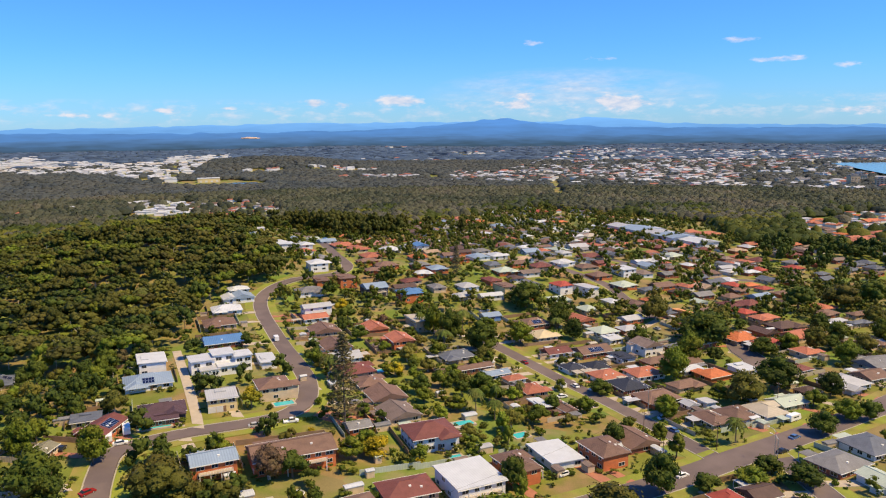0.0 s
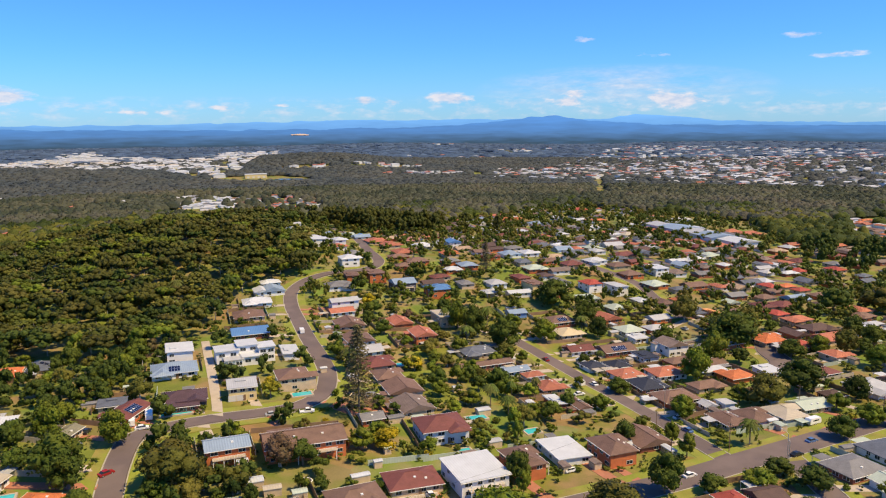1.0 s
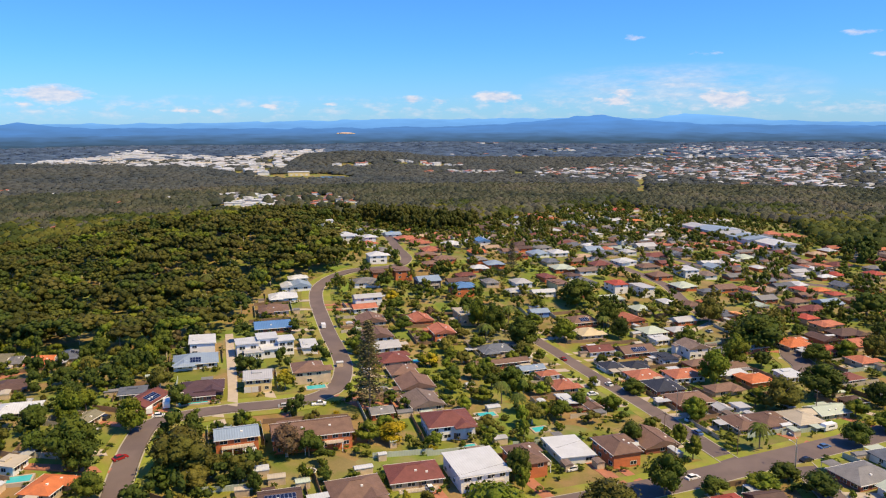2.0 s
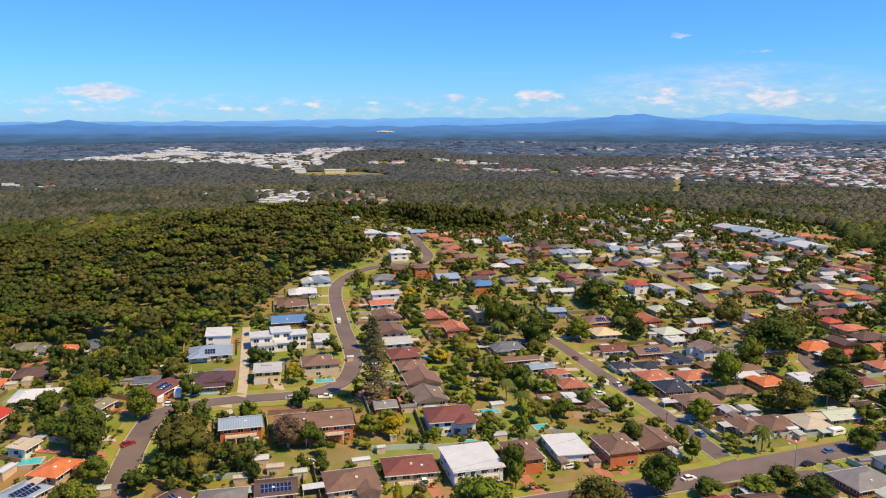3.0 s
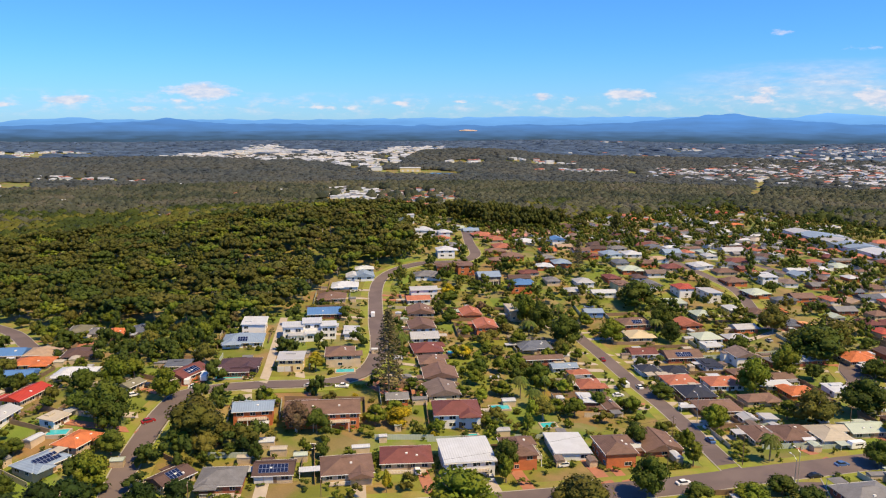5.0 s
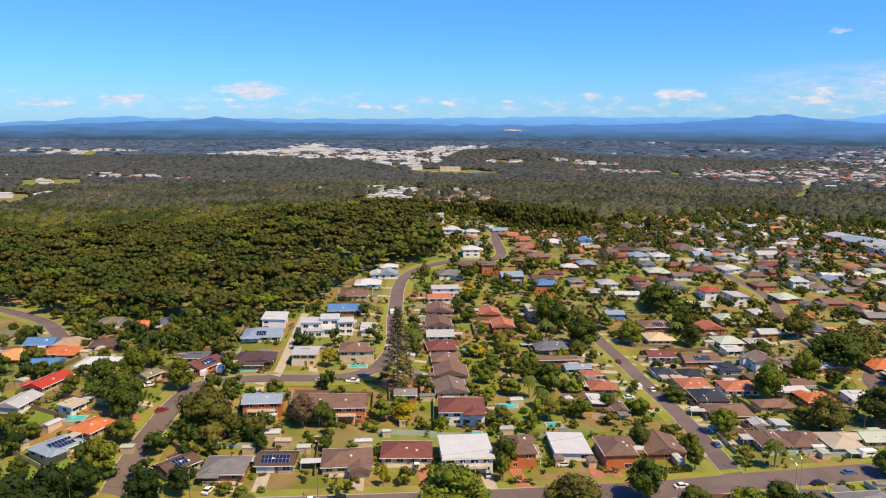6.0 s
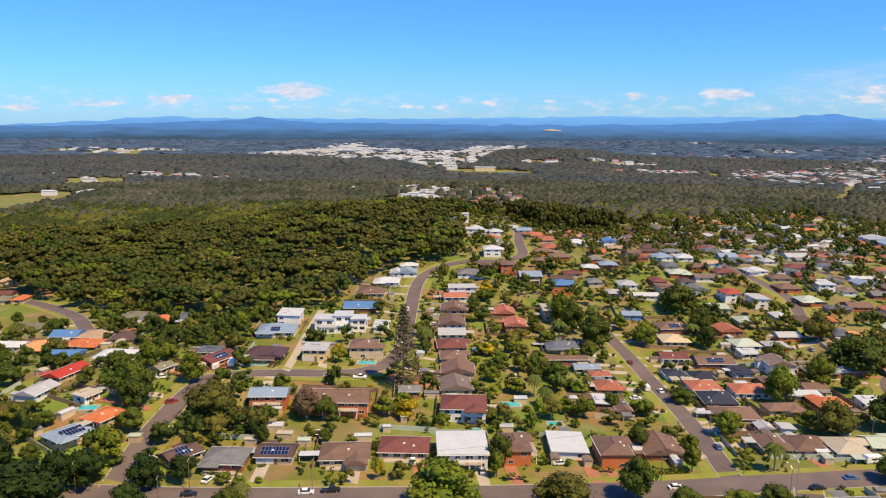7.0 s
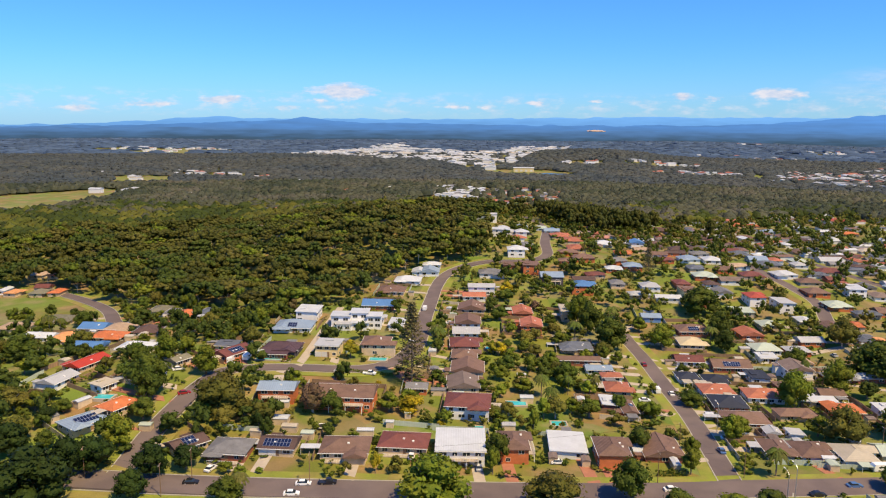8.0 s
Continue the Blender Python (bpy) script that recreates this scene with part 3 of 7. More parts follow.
    sides = [(0, -dd, 0, w), (ww, 0, 90, d), (-ww, 0, -90, d), (0, dd, 180, w)]
    if detail < 2:
        sides.sort(key=lambda s: math.cos(radians(rot + s[2]) - 0.35), reverse=True)
    for si, (sx, sy, turn, length) in enumerate(sides):
        if detail == 1 and si > 1 or detail == 0 and si:
            continue
        n = max(1, int(length / (3.6 if detail == 2 else 5.5)))
        n = min(n, 2) if detail == 0 else n
        for s in range(storeys):
            for i in range(n):
                if si and rng.random() < 0.35:
                    continue
                u = (i + 0.5) / n * (length - 1.6) - (length - 1.6) / 2
                if si == 0 and s == 0 and garage and abs(u + length * 0.22) < 3.2:
                    continue
                if si == 0 and wing and abs(u - wx) < w * 0.2 + 1:
                    continue
                m = pose(sx, sy, 0, 0, 0, turn) @ Matrix.Translation((u, 0, s * 2.45 + 1.45))
                big = rng.choice((0.8, 1.0, 1.25))
                win = shared("window", FRAME, base, m @ Matrix.Diagonal((big, 1, 1, 1)))
                shared("pane", PANE, win, Matrix.Identity(4))
    if detail == 2:
        shared("door", DOOR, base, Matrix.Translation((w * 0.05, -dd - 0.01, 0.1)))
    if garage:
        for k in (0, 1):
            shared("garage_door", GARAGE, base, Matrix.Translation((-w * 0.22 + (k - 0.5) * 2.8, -dd - 0.02, 0.05)))
    if balcony:
        zb = 2.45 * (storeys - 1) + 0.1
        bm = bmesh.new()
        box(bm, -ww * 0.75, ww * 0.75, -dd - 2.2, -dd - 0.01, zb - 0.2, zb)
        b = part("balcony", bm, CONCRETE, base)
        bm = bmesh.new()
        box(bm, -ww * 0.75, ww * 0.75, -dd - 2.2, -dd - 2.12, zb + 0.9, zb + 1.0)
        for i in range(13):
            px = -ww * 0.75 + i * ww * 1.5 / 12
            box(bm, px - 0.03, px + 0.03, -dd - 2.19, -dd - 2.13, zb, zb + 0.9)
        part("railing", bm, TRIM, b)
        for i in range(4):
            bm = bmesh.new()
            px = -ww * 0.72 + i * ww * 1.44 / 3
            box(bm, px - 0.12, px + 0.12, -dd - 2.1, -dd - 1.86, -2.0, h - 0.25 if roof == "flat" else zb - 0.2)
            part("post", bm, TRIM, base)
    if solar:
        slope = math.atan2(rise, d / 2) if roof != "flat" else 0.03
        rows = 2 if solar > 5 else 1
        cols = solar // rows
        for i in range(cols):
            for j in range(rows):
                px = (i - (cols - 1) / 2) * 1.05
                py = -d / 2 + 1.9 + j * 1.72 * math.cos(slope)
                pz = h + rise * (1 + 2 * py / d) if roof != "flat" else h + 0.3
                shared("solar_panel", SOLAR, r, Matrix.Translation((px, py, pz + 0.02)) @ Matrix.Rotation(slope, 4, "X"))
                shared("panel_frame", PANEL_RIM, r, Matrix.Translation((px, py, pz + 0.02)) @ Matrix.Rotation(slope, 4, "X"))
    return base


house(-55.4, 158.5, 77, 11.6, 8.5, 1, "gable", "darkbrown", "cream", 2, solar=8)
house(-42.4, 164.2, 25, 13.3, 12.3, 1, "hip", "grey", "brick", 2, balcony=True)
house(-31.6, 174.4, 26, 11.9, 10.5, 1, "gable", "darkbrown", "cream", 2, solar=16, garage=True)
house(-13.4, 184.6, 30, 15.6, 13.2, 1, "wing", "brown", "cream", 2, balcony=True)
house(0.1, 197.6, 25, 16.1, 12.6, 1, "hip", "maroon", "cream", 2, balcony=True)
house(17.7, 202.7, 29, 15.8, 16.9, 2, "flat", "white", "white", 2, balcony=True)
house(31.4, 212.1, 120, 14.6, 9.7, 2, "hip", "brown", "orange", 2, balcony=True)
house(44.2, 225.8, 116, 16.4, 12.1, 1, "flat", "white", "white", 2)
house(59.0, 225.3, 118, 14.6, 10.4, 2, "hip", "brown", "orange", 2, garage=True)
house(70.8, 239.2, 118, 14.6, 13.0, 1, "gable", "brown", "brick", 2)
house(-36.8, 212.5, 27, 25.4, 13.9, 2, "gable", "brown", "orange", 2, balcony=True)
house(-57.6, 202.6, 29, 13.7, 10.0, 2, "gable", "paleblue", "orange", 2, balcony=True)
house(3.8, 233.5, 25, 16.5, 14.6, 2, "hip", "maroon", "white", 2)
house(-9.0, 253.2, 121, 14.6, 12.6, 1, "gable", "greybrown", "cream", 2)
house(-15.8, 269.5, 117, 14.2, 13.7, 1, "gable", "brown", "cream", 2)
house(-24.2, 282.3, 117, 12.9, 11.2, 1, "hip", "brown", "cream", 2)
house(-31.7, 295.7, 121, 14.6, 13.2, 1, "hip", "maroon", "cream", 2)
house(-39.1, 311.3, 29, 13.3, 10.9, 1, "gable", "palegrey", "white", 2)
house(-46.6, 326.7, 119, 14.6, 12.9, 1, "gable", "brown", "white", 2)
house(-56.6, 349.7, 116, 14.6, 14.3, 1, "gable", "brown", "cream", 2)
house(-66.1, 370.3, 31, 13.3, 9.5, 1, "gable", "terracotta", "white", 2)
house(-67.6, 382.0, 30, 15.7, 8.7, 2, "gable", "palegrey", "white", 1)
house(-79.8, 419.1, 29, 16.0, 13.3, 1, "hip", "grey", "white", 1)
house(-77.8, 441.2, 115, 13.5, 8.9, 1, "flat", "brown", "orange", 1)
house(-63.8, 442.2, 121, 15.5, 11.4, 2, "flat", "brown", "orange", 1)
house(-43.8, 428.1, 30, 14.1, 13.3, 2, "gable", "paleblue", "dark", 1, balcony=True)
house(-22.6, 423.4, 117, 13.3, 13.3, 2, "hip", "blue", "orange", 1)
house(-18.7, 340.9, 116, 14.6, 10.9, 2, "gable", "terracotta", "orange", 2)
house(-33.9, 363.8, 119, 14.6, 10.6, 1, "gable", "terracotta", "orange", 2)
house(-13.5, 377.0, 117, 16.9, 8.6, 2, "flat", "cream", "cream", 2)
house(7.9, 331.6, 28, 15.6, 12.7, 1, "hip", "slate", "cream", 2)
house(13.2, 312.8, 29, 25.0, 6.5, 1, "gable", "brown", "brick", 2)
house(26.4, 309.6, 31, 11.8, 6.8, 1, "gable", "paleblue", "white", 2)
house(33.8, 304.5, 210, 9.2, 7.0, 1, "hip", "terracotta", "white", 2)
house(40.3, 291.5, 115, 12.0, 10.2, 1, "hip", "terracotta", "cream", 2)
house(50.8, 271.3, 119, 12.8, 5.8, 1, "gable", "brown", "orange", 2, solar=2)
house(42.5, 272.9, 117, 11.0, 5.6, 1, "flat", "white", "brick", 2)
house(-20.8, 238.4, 28, 8.6, 7.4, 1, "gable", "grey", "orange", 2)
house(-71.2, 248.9, 25, 10.8, 10.2, 2, "flat", "palegrey", "yellow", 2, garage=True)
house(-57.2, 263.7, 117, 13.4, 12.3, 2, "wing", "brown", "cream", 2)
house(-69.7, 298.3, 116, 14.8, 7.3, 1, "flat", "white", "white", 2)
house(-97.0, 322.6, 28, 17.2, 12.8, 1, "gable", "blue", "brick", 2)
house(-109.2, 352.6, 26, 15.7, 14.6, 1, "hip", "brown", "cream", 2)
house(-114.2, 377.4, 25, 15.7, 13.3, 1, "hip", "white", "white", 1)
house(-114.1, 401.3, 119, 13.3, 13.0, 1, "gable", "paleblue", "white", 1)
house(-113.4, 286.1, 118, 15.2, 11.1, 2, "flat", "white", "white", 2)
house(-106.6, 267.7, 28, 17.8, 14.6, 1, "hip", "paleblue", "white", 2, solar=8)
house(-89.0, 240.0, 26, 15.8, 11.5, 1, "wing", "purple", "dark", 2)
house(-85.6, 231.8, 26, 11.0, 5.2, 1, "flat", "purple", "brick", 2)
house(-101.0, 222.6, 88, 15.0, 10.5, 1, "gable", "maroon", "orange", 2, solar=12)
house(-109.8, 228.9, 26, 9.8, 7.6, 1, "flat", "slate", "cream", 2)
house(-108.5, 201.6, 90, 8.5, 6.6, 1, "gable", "olive", "cream", 2)
house(-102.3, 183.8, 107, 10.3, 7.5, 1, "hip", "grey", "white", 2)
house(-108.0, 167.8, 93, 7.5, 6.6, 1, "flat", "cream", "white", 2)
house(-92.6, 162.0, 94, 12.1, 9.4, 1, "hip", "orange", "cream", 2)
house(-92.6, 148.7, 83, 13.1, 10.3, 1, "hip", "paleblue", "cream", 2, solar=14)
house(-131.1, 177.7, 100, 16.0, 8.5, 1, "gable", "red", "cream", 2)
house(-124.8, 161.5, 106, 13.2, 8.5, 1, "gable", "palegrey", "white", 2)
house(-136.8, 204.7, 25, 14.7, 10.9, 1, "hip", "white", "white", 2)
house(-159.2, 197.9, 27, 13.8, 10.1, 1, "gable", "blue", "cream", 2)
house(-189.7, 209.6, 29, 14.9, 13.6, 1, "hip", "lightorange", "cream", 2)
house(-172.5, 217.5, 28, 15.2, 11.0, 1, "hip", "orange", "cream", 2)
house(-183.9, 232.5, 27, 13.6, 12.0, 1, "hip", "tan", "cream", 2)
house(-164.3, 232.6, 121, 13.3, 11.8, 1, "hip", "darkbrown", "cream", 2)
house(-199.4, 229.5, 25, 13.4, 11.4, 1, "gable", "blue", "cream", 2)
house(-207.0, 206.9, 27, 14.0, 8.7, 1, "gable", "white", "white", 2)
house(-242.9, 215.5, 27, 15.1, 13.3, 1, "hip", "tan", "cream", 1)
house(-238.4, 237.3, 25, 15.9, 11.1, 1, "hip", "olive", "cream", 1)
house(-317.7, 274.5, 121, 12.6, 8.9, 1, "hip", "olive", "cream", 1)
house(-331.2, 266.6, 115, 11.4, 8.6, 1, "hip", "lightorange", "cream", 1)
house(-342.0, 267.0, 121, 12.0, 5.7, 1, "gable", "white", "white", 1)
house(-309.4, 281.0, 121, 13.3, 7.7, 1, "hip", "orange", "cream", 1)
house(-328.2, 284.1, 31, 9.7, 9.5, 1, "gable", "maroon", "cream", 1)
house(-364.1, 303.7, 119, 13.3, 10.9, 1, "hip", "tan", "cream", 1)
house(-353.6, 309.9, 115, 13.3, 8.5, 1, "hip", "orange", "cream", 1)
house(-203.5, 271.2, 120, 13.8, 10.1, 1, "hip", "olive", "white", 2)
house(-191.3, 268.1, 117, 11.9, 5.8, 1, "hip", "grey", "cream", 2)
house(-177.5, 266.2, 116, 13.5, 10.5, 1, "hip", "orange", "white", 2)
house(-168.5, 273.5, 116, 13.5, 9.2, 1, "hip", "slate", "cream", 2, solar=6)
house(46.7, 394.9, 30, 16.0, 13.8, 1, "hip", "brown", "brick", 2, solar=10)
house(50.5, 375.7, 115, 14.4, 12.2, 1, "hip", "yellow", "cream", 2)
house(55.3, 349.9, 26, 13.1, 10.4, 1, "gable", "maroon", "white", 2)
house(72.6, 353.4, 27, 17.4, 12.8, 1, "gable", "brown", "brick", 2, solar=14)
house(60.1, 325.8, 118, 9.8, 9.2, 1, "hip", "navy", "white", 2)
house(71.0, 328.9, 116, 10.6, 10.2, 1, "hip", "navy", "white", 2)
house(73.8, 315.6, 28, 13.3, 12.4, 1, "hip", "terracotta", "white", 2)
house(90.9, 320.5, 25, 14.9, 12.5, 1, "hip", "terracotta", "white", 2)
house(80.7, 302.2, 115, 14.4, 13.2, 1, "hip", "navy", "brick", 2)
house(89.0, 286.6, 25, 16.4, 12.7, 1, "wing", "brown", "orange", 2)
house(85.6, 344.4, 116, 11.8, 8.7, 1, "flat", "navy", "white", 2)
house(99.3, 357.0, 117, 13.1, 11.7, 2, "gable", "greybrown", "white", 2, balcony=True)
house(73.1, 404.0, 121, 13.3, 11.9, 1, "gable", "terracotta", "orange", 1)
house(82.9, 386.0, 31, 13.1, 12.9, 1, "hip", "palegreen", "white", 2)
house(85.7, 373.4, 29, 8.8, 8.3, 1, "flat", "white", "white", 2)
house(114.0, 335.9, 207, 10.5, 8.9, 1, "gable", "brown", "yellow", 2)
house(119.7, 317.7, 209, 12.9, 10.8, 1, "hip", "orange", "orange", 2)
house(112.1, 324.6, 26, 10.7, 5.6, 1, "flat", "white", "cream", 2)
house(102.5, 261.0, 115, 13.5, 9.0, 1, "hip", "brown", "cream", 2)
house(112.5, 265.5, 118, 13.0, 11.2, 1, "hip", "brown", "white", 2)
house(124.5, 270.0, 117, 13.7, 11.2, 1, "wing", "cream", "white", 2)
house(136.5, 280.0, 27, 13.7, 9.9, 1, "gable", "palegreen", "cream", 2)
house(99.5, 277.5, 115, 6.1, 5.6, 1, "gable", "palegrey", "white", 2)
house(106.5, 280.0, 118, 6.1, 5.6, 1, "flat", "palegrey", "white", 2)
house(134.6, 325.4, 26, 9.3, 10.0, 1, "flat", "white", "white", 2)
house(128.7, 220.0, 31, 15.6, 12.4, 1, "hip", "grey", "brick", 2)
house(145.2, 234.5, 26, 14.8, 14.4, 1, "hip", "slate", "white", 2)
house(97.9, 198.4, 25, 9.5, 8.7, 1, "gable", "darkbrown", "brick", 2)
house(88.2, 194.9, 118, 8.3, 8.2, 1, "hip", "lightred", "cream", 2)
house(135.1, 207.4, 115, 11.7, 8.3, 1, "gable", "palegreen", "white", 2)
house(168.1, 304.1, 28, 16.4, 14.6, 1, "wing", "palegrey", "white", 2)
house(182.4, 311.9, 27, 12.7, 11.4, 1, "gable", "brown", "cream", 2)
house(192.2, 328.3, 31, 15.1, 14.6, 1, "gable", "grey", "cream", 2)
house(149.4, 293.0, 26, 9.0, 7.7, 1, "hip", "darkbrown", "brick", 2)
house(157.4, 323.2, 29, 10.3, 9.4, 1, "hip", "maroon", "cream", 2)
house(173.5, 410.1, 26, 15.0, 10.1, 1, "hip", "terracotta", "cream", 1)
house(178.1, 393.5, 25, 16.9, 12.6, 1, "hip", "darkbrown", "brick", 1)
house(179.0, 376.0, 31, 16.3, 12.5, 1, "gable", "terracotta", "cream", 1)
house(159.5, 362.6, 25, 14.8, 10.6, 1, "hip", "lightred", "cream", 2)
house(170.9, 348.4, 116, 11.2, 10.5, 1, "hip", "terracotta", "cream", 2)
house(147.8, 373.4, 116, 14.6, 14.5, 1, "hip", "orange", "cream", 2)
house(205.5, 359.9, 27, 11.8, 10.5, 1, "hip", "brown", "cream", 2)
house(227.0, 416.9, 26, 13.5, 7.4, 1, "hip", "brown", "cream", 1)
house(208.1, 401.6, 28, 11.7, 6.7, 1, "hip", "palegrey", "cream", 1)
house(217.8, 397.5, 27, 12.9, 5.8, 1, "hip", "slate", "cream", 1)
house(-121.5, 518.4, 115, 12.9, 13.8, 2, "flat", "white", "white", 1)
house(-124.6, 564.4, 119, 13.3, 8.6, 1, "gable", "paleblue", "white", 1)
house(-104.7, 511.3, 121, 11.1, 10.7, 1, "hip", "terracotta", "white", 1)
house(-86.9, 470.5, 118, 13.3, 12.5, 2, "hip", "white", "white", 1)
house(-113.7, 575.0, 117, 13.3, 9.3, 1, "hip", "palegreen", "white", 1)
house(-103.1, 576.7, 116, 13.3, 7.0, 1, "gable", "blue", "cream", 1)
house(-86.7, 549.2, 121, 16.5, 13.5, 1, "hip", "terracotta", "cream", 1)
house(-72.5, 535.9, 118, 16.5, 13.0, 1, "hip", "terracotta", "cream", 1)
house(-58.4, 509.5, 117, 17.0, 13.0, 1, "hip", "terracotta", "cream", 1)
house(-44.8, 485.7, 31, 15.1, 13.3, 1, "hip", "brown", "orange", 1)
house(-63.5, 578.7, 117, 13.3, 11.7, 1, "hip", "pink", "cream", 1)
house(-49.1, 541.6, 27, 13.8, 13.3, 1, "hip", "white", "white", 1)
house(-28.0, 553.5, 117, 13.3, 10.3, 2, "gable", "blue", "white", 1)
house(-26.3, 514.1, 116, 13.3, 11.7, 1, "hip", "orange", "cream", 1)
house(-10.6, 484.3, 115, 13.3, 12.3, 1, "hip", "paleblue", "orange", 1)
house(-74.2, 761.0, 117, 13.3, 11.1, 1, "gable", "white", "white", 1)
house(-56.6, 735.8, 28, 16.6, 13.3, 1, "gable", "darkbrown", "cream", 1)
house(-46.7, 771.5, 30, 14.3, 12.1, 1, "hip", "greybrown", "cream", 1)
house(-33.5, 761.2, 115, 12.1, 10.1, 1, "hip", "terracotta", "cream", 1)
house(15.6, 525.8, 28, 13.8, 13.3, 1, "hip", "paleblue", "white", 1)
house(29.1, 534.4, 115, 13.3, 12.2, 1, "hip", "white", "white", 1)
house(24.9, 502.5, 119, 13.2, 10.0, 1, "hip", "slate", "cream", 1)
house(33.7, 488.8, 26, 14.3, 13.2, 1, "hip", "palegreen", "orange", 1)
house(-8.4, 445.3, 117, 12.2, 9.0, 1, "hip", "grey", "cream", 1)
house(9.8, 451.0, 117, 13.3, 11.4, 1, "hip", "palegrey", "white", 1)
house(33.2, 448.6, 120, 15.5, 10.1, 2, "flat", "brown", "yellow", 1)
house(23.9, 402.1, 26, 10.8, 8.9, 1, "gable", "paleblue", "blue", 1)
house(-9.1, 704.2, 31, 21.3, 13.3, 1, "hip", "darkbrown", "cream", 1)
house(6.4, 681.0, 26, 17.0, 13.3, 1, "hip", "maroon", "cream", 1)
house(19.1, 736.0, 31, 20.2, 13.3, 1, "hip", "brown", "cream", 1)
house(-1.4, 834.2, 29, 15.5, 13.3, 1, "hip", "orange", "cream", 1)
house(-24.3, 831.4, 115, 13.3, 13.1, 1, "gable", "paleblue", "white", 1)
house(-15.5, 560.6, 116, 13.3, 10.6, 1, "hip", "darkbrown", "cream", 1)
house(0.7, 560.7, 25, 13.3, 13.3, 1, "hip", "darkbrown", "cream", 1)
house(33.7, 798.9, 31, 17.7, 13.3, 1, "hip", "paleblue", "white", 1)
house(13.2, 839.5, 117, 13.3, 9.6, 1, "hip", "orange", "cream", 1)
house(53.9, 715.7, 26, 17.8, 13.3, 1, "hip", "grey", "cream", 1)
house(39.3, 580.6, 25, 14.4, 13.3, 1, "hip", "slate", "cream", 1)
house(53.8, 564.0, 27, 13.3, 12.6, 1, "gable", "paleblue", "white", 1)
house(62.9, 620.7, 118, 13.3, 11.4, 1, "hip", "grey", "cream", 1)
house(74.5, 660.5, 30, 16.4, 13.3, 1, "hip", "brown", "cream", 1)
house(78.2, 591.4, 119, 13.3, 12.4, 1, "hip", "palegreen", "cream", 1)
house(63.1, 551.5, 27, 17.4, 12.6, 1, "hip", "slate", "cream", 1)
house(58.6, 508.3, 26, 14.1, 13.3, 1, "hip", "maroon", "cream", 1)
house(75.1, 526.9, 31, 15.2, 12.0, 1, "wing", "white", "white", 1)
house(90.7, 518.1, 26, 14.4, 12.0, 1, "hip", "brown", "cream", 1)
house(96.2, 496.2, 30, 13.8, 13.3, 1, "hip", "brown", "orange", 1)
house(99.7, 565.5, 31, 19.4, 13.3, 1, "hip", "maroon", "cream", 1)
house(96.3, 624.0, 26, 17.2, 13.3, 1, "gable", "palegrey", "white", 1)
house(119.5, 711.6, 28, 15.8, 13.3, 1, "hip", "cream", "white", 1)
house(115.4, 512.4, 25, 11.1, 15.5, 2, "flat", "white", "white", 1)
house(128.6, 514.8, 117, 13.3, 9.6, 1, "hip", "greybrown", "white", 1)
house(108.7, 476.0, 26, 13.8, 13.3, 1, "hip", "palegreen", "orange", 1)
house(133.6, 480.1, 27, 14.4, 11.7, 1, "gable", "brown", "orange", 1)
house(149.5, 483.3, 118, 13.3, 7.7, 1, "hip", "terracotta", "white", 1)
house(161.8, 484.4, 117, 13.3, 10.7, 1, "gable", "tan", "cream", 1)
house(67.6, 458.1, 120, 13.3, 10.2, 2, "hip", "lightred", "white", 1)
house(49.3, 463.4, 118, 13.3, 9.9, 1, "gable", "grey", "white", 1)
house(64.6, 436.4, 26, 11.6, 12.0, 1, "flat", "palegreen", "cream", 1)
house(82.8, 456.3, 120, 15.5, 9.5, 2, "flat", "palegrey", "white", 1)
house(95.2, 438.0, 115, 12.0, 7.7, 1, "hip", "white", "cream", 1)
house(79.6, 422.4, 119, 12.1, 10.7, 1, "hip", "palegreen", "cream", 1)
house(138.3, 546.5, 115, 13.3, 11.1, 1, "gable", "paleblue", "white", 1)
house(152.3, 576.7, 120, 13.3, 13.0, 1, "hip", "white", "cream", 1)
house(153.4, 545.9, 117, 13.3, 10.1, 1, "hip", "greybrown", "orange", 1)
house(168.4, 600.8, 27, 15.1, 13.3, 1, "hip", "palegreen", "cream", 1)
house(139.6, 647.0, 27, 17.9, 13.3, 1, "hip", "terracotta", "cream", 1)
house(138.8, 753.3, 26, 22.7, 13.3, 1, "hip", "terracotta", "cream", 1)
house(160.4, 728.1, 28, 19.1, 13.3, 1, "hip", "terracotta", "cream", 1)
house(159.1, 673.4, 118, 13.3, 10.6, 1, "hip", "terracotta", "cream", 1)
house(173.9, 673.1, 117, 13.3, 10.6, 1, "hip", "terracotta", "cream", 1)
house(187.8, 649.6, 26, 17.2, 13.3, 1, "hip", "terracotta", "cream", 1)
house(176.5, 818.7, 28, 8.3, 15.5, 1, "flat", "white", "white", 1)
house(162.3, 823.3, 27, 8.3, 15.5, 1, "flat", "white", "white", 1)
house(191.0, 845.1, 29, 20.0, 13.3, 1, "hip", "palegrey", "white", 1)
house(218.9, 740.0, 28, 16.7, 13.3, 1, "hip", "terracotta", "cream", 1)
house(231.6, 725.7, 25, 21.3, 13.3, 1, "hip", "terracotta", "cream", 1)
house(196.9, 557.5, 26, 12.8, 8.9, 1, "gable", "palegrey", "cream", 1)
house(183.2, 494.6, 119, 13.3, 8.2, 1, "hip", "lightred", "cream", 1)
house(118.5, 442.6, 118, 10.8, 8.3, 1, "hip", "orange", "cream", 1)
house(108.1, 436.6, 117, 13.3, 9.7, 1, "hip", "brown", "cream", 1)
house(147.8, 443.8, 116, 8.3, 8.1, 1, "gable", "palegreen", "cream", 1)
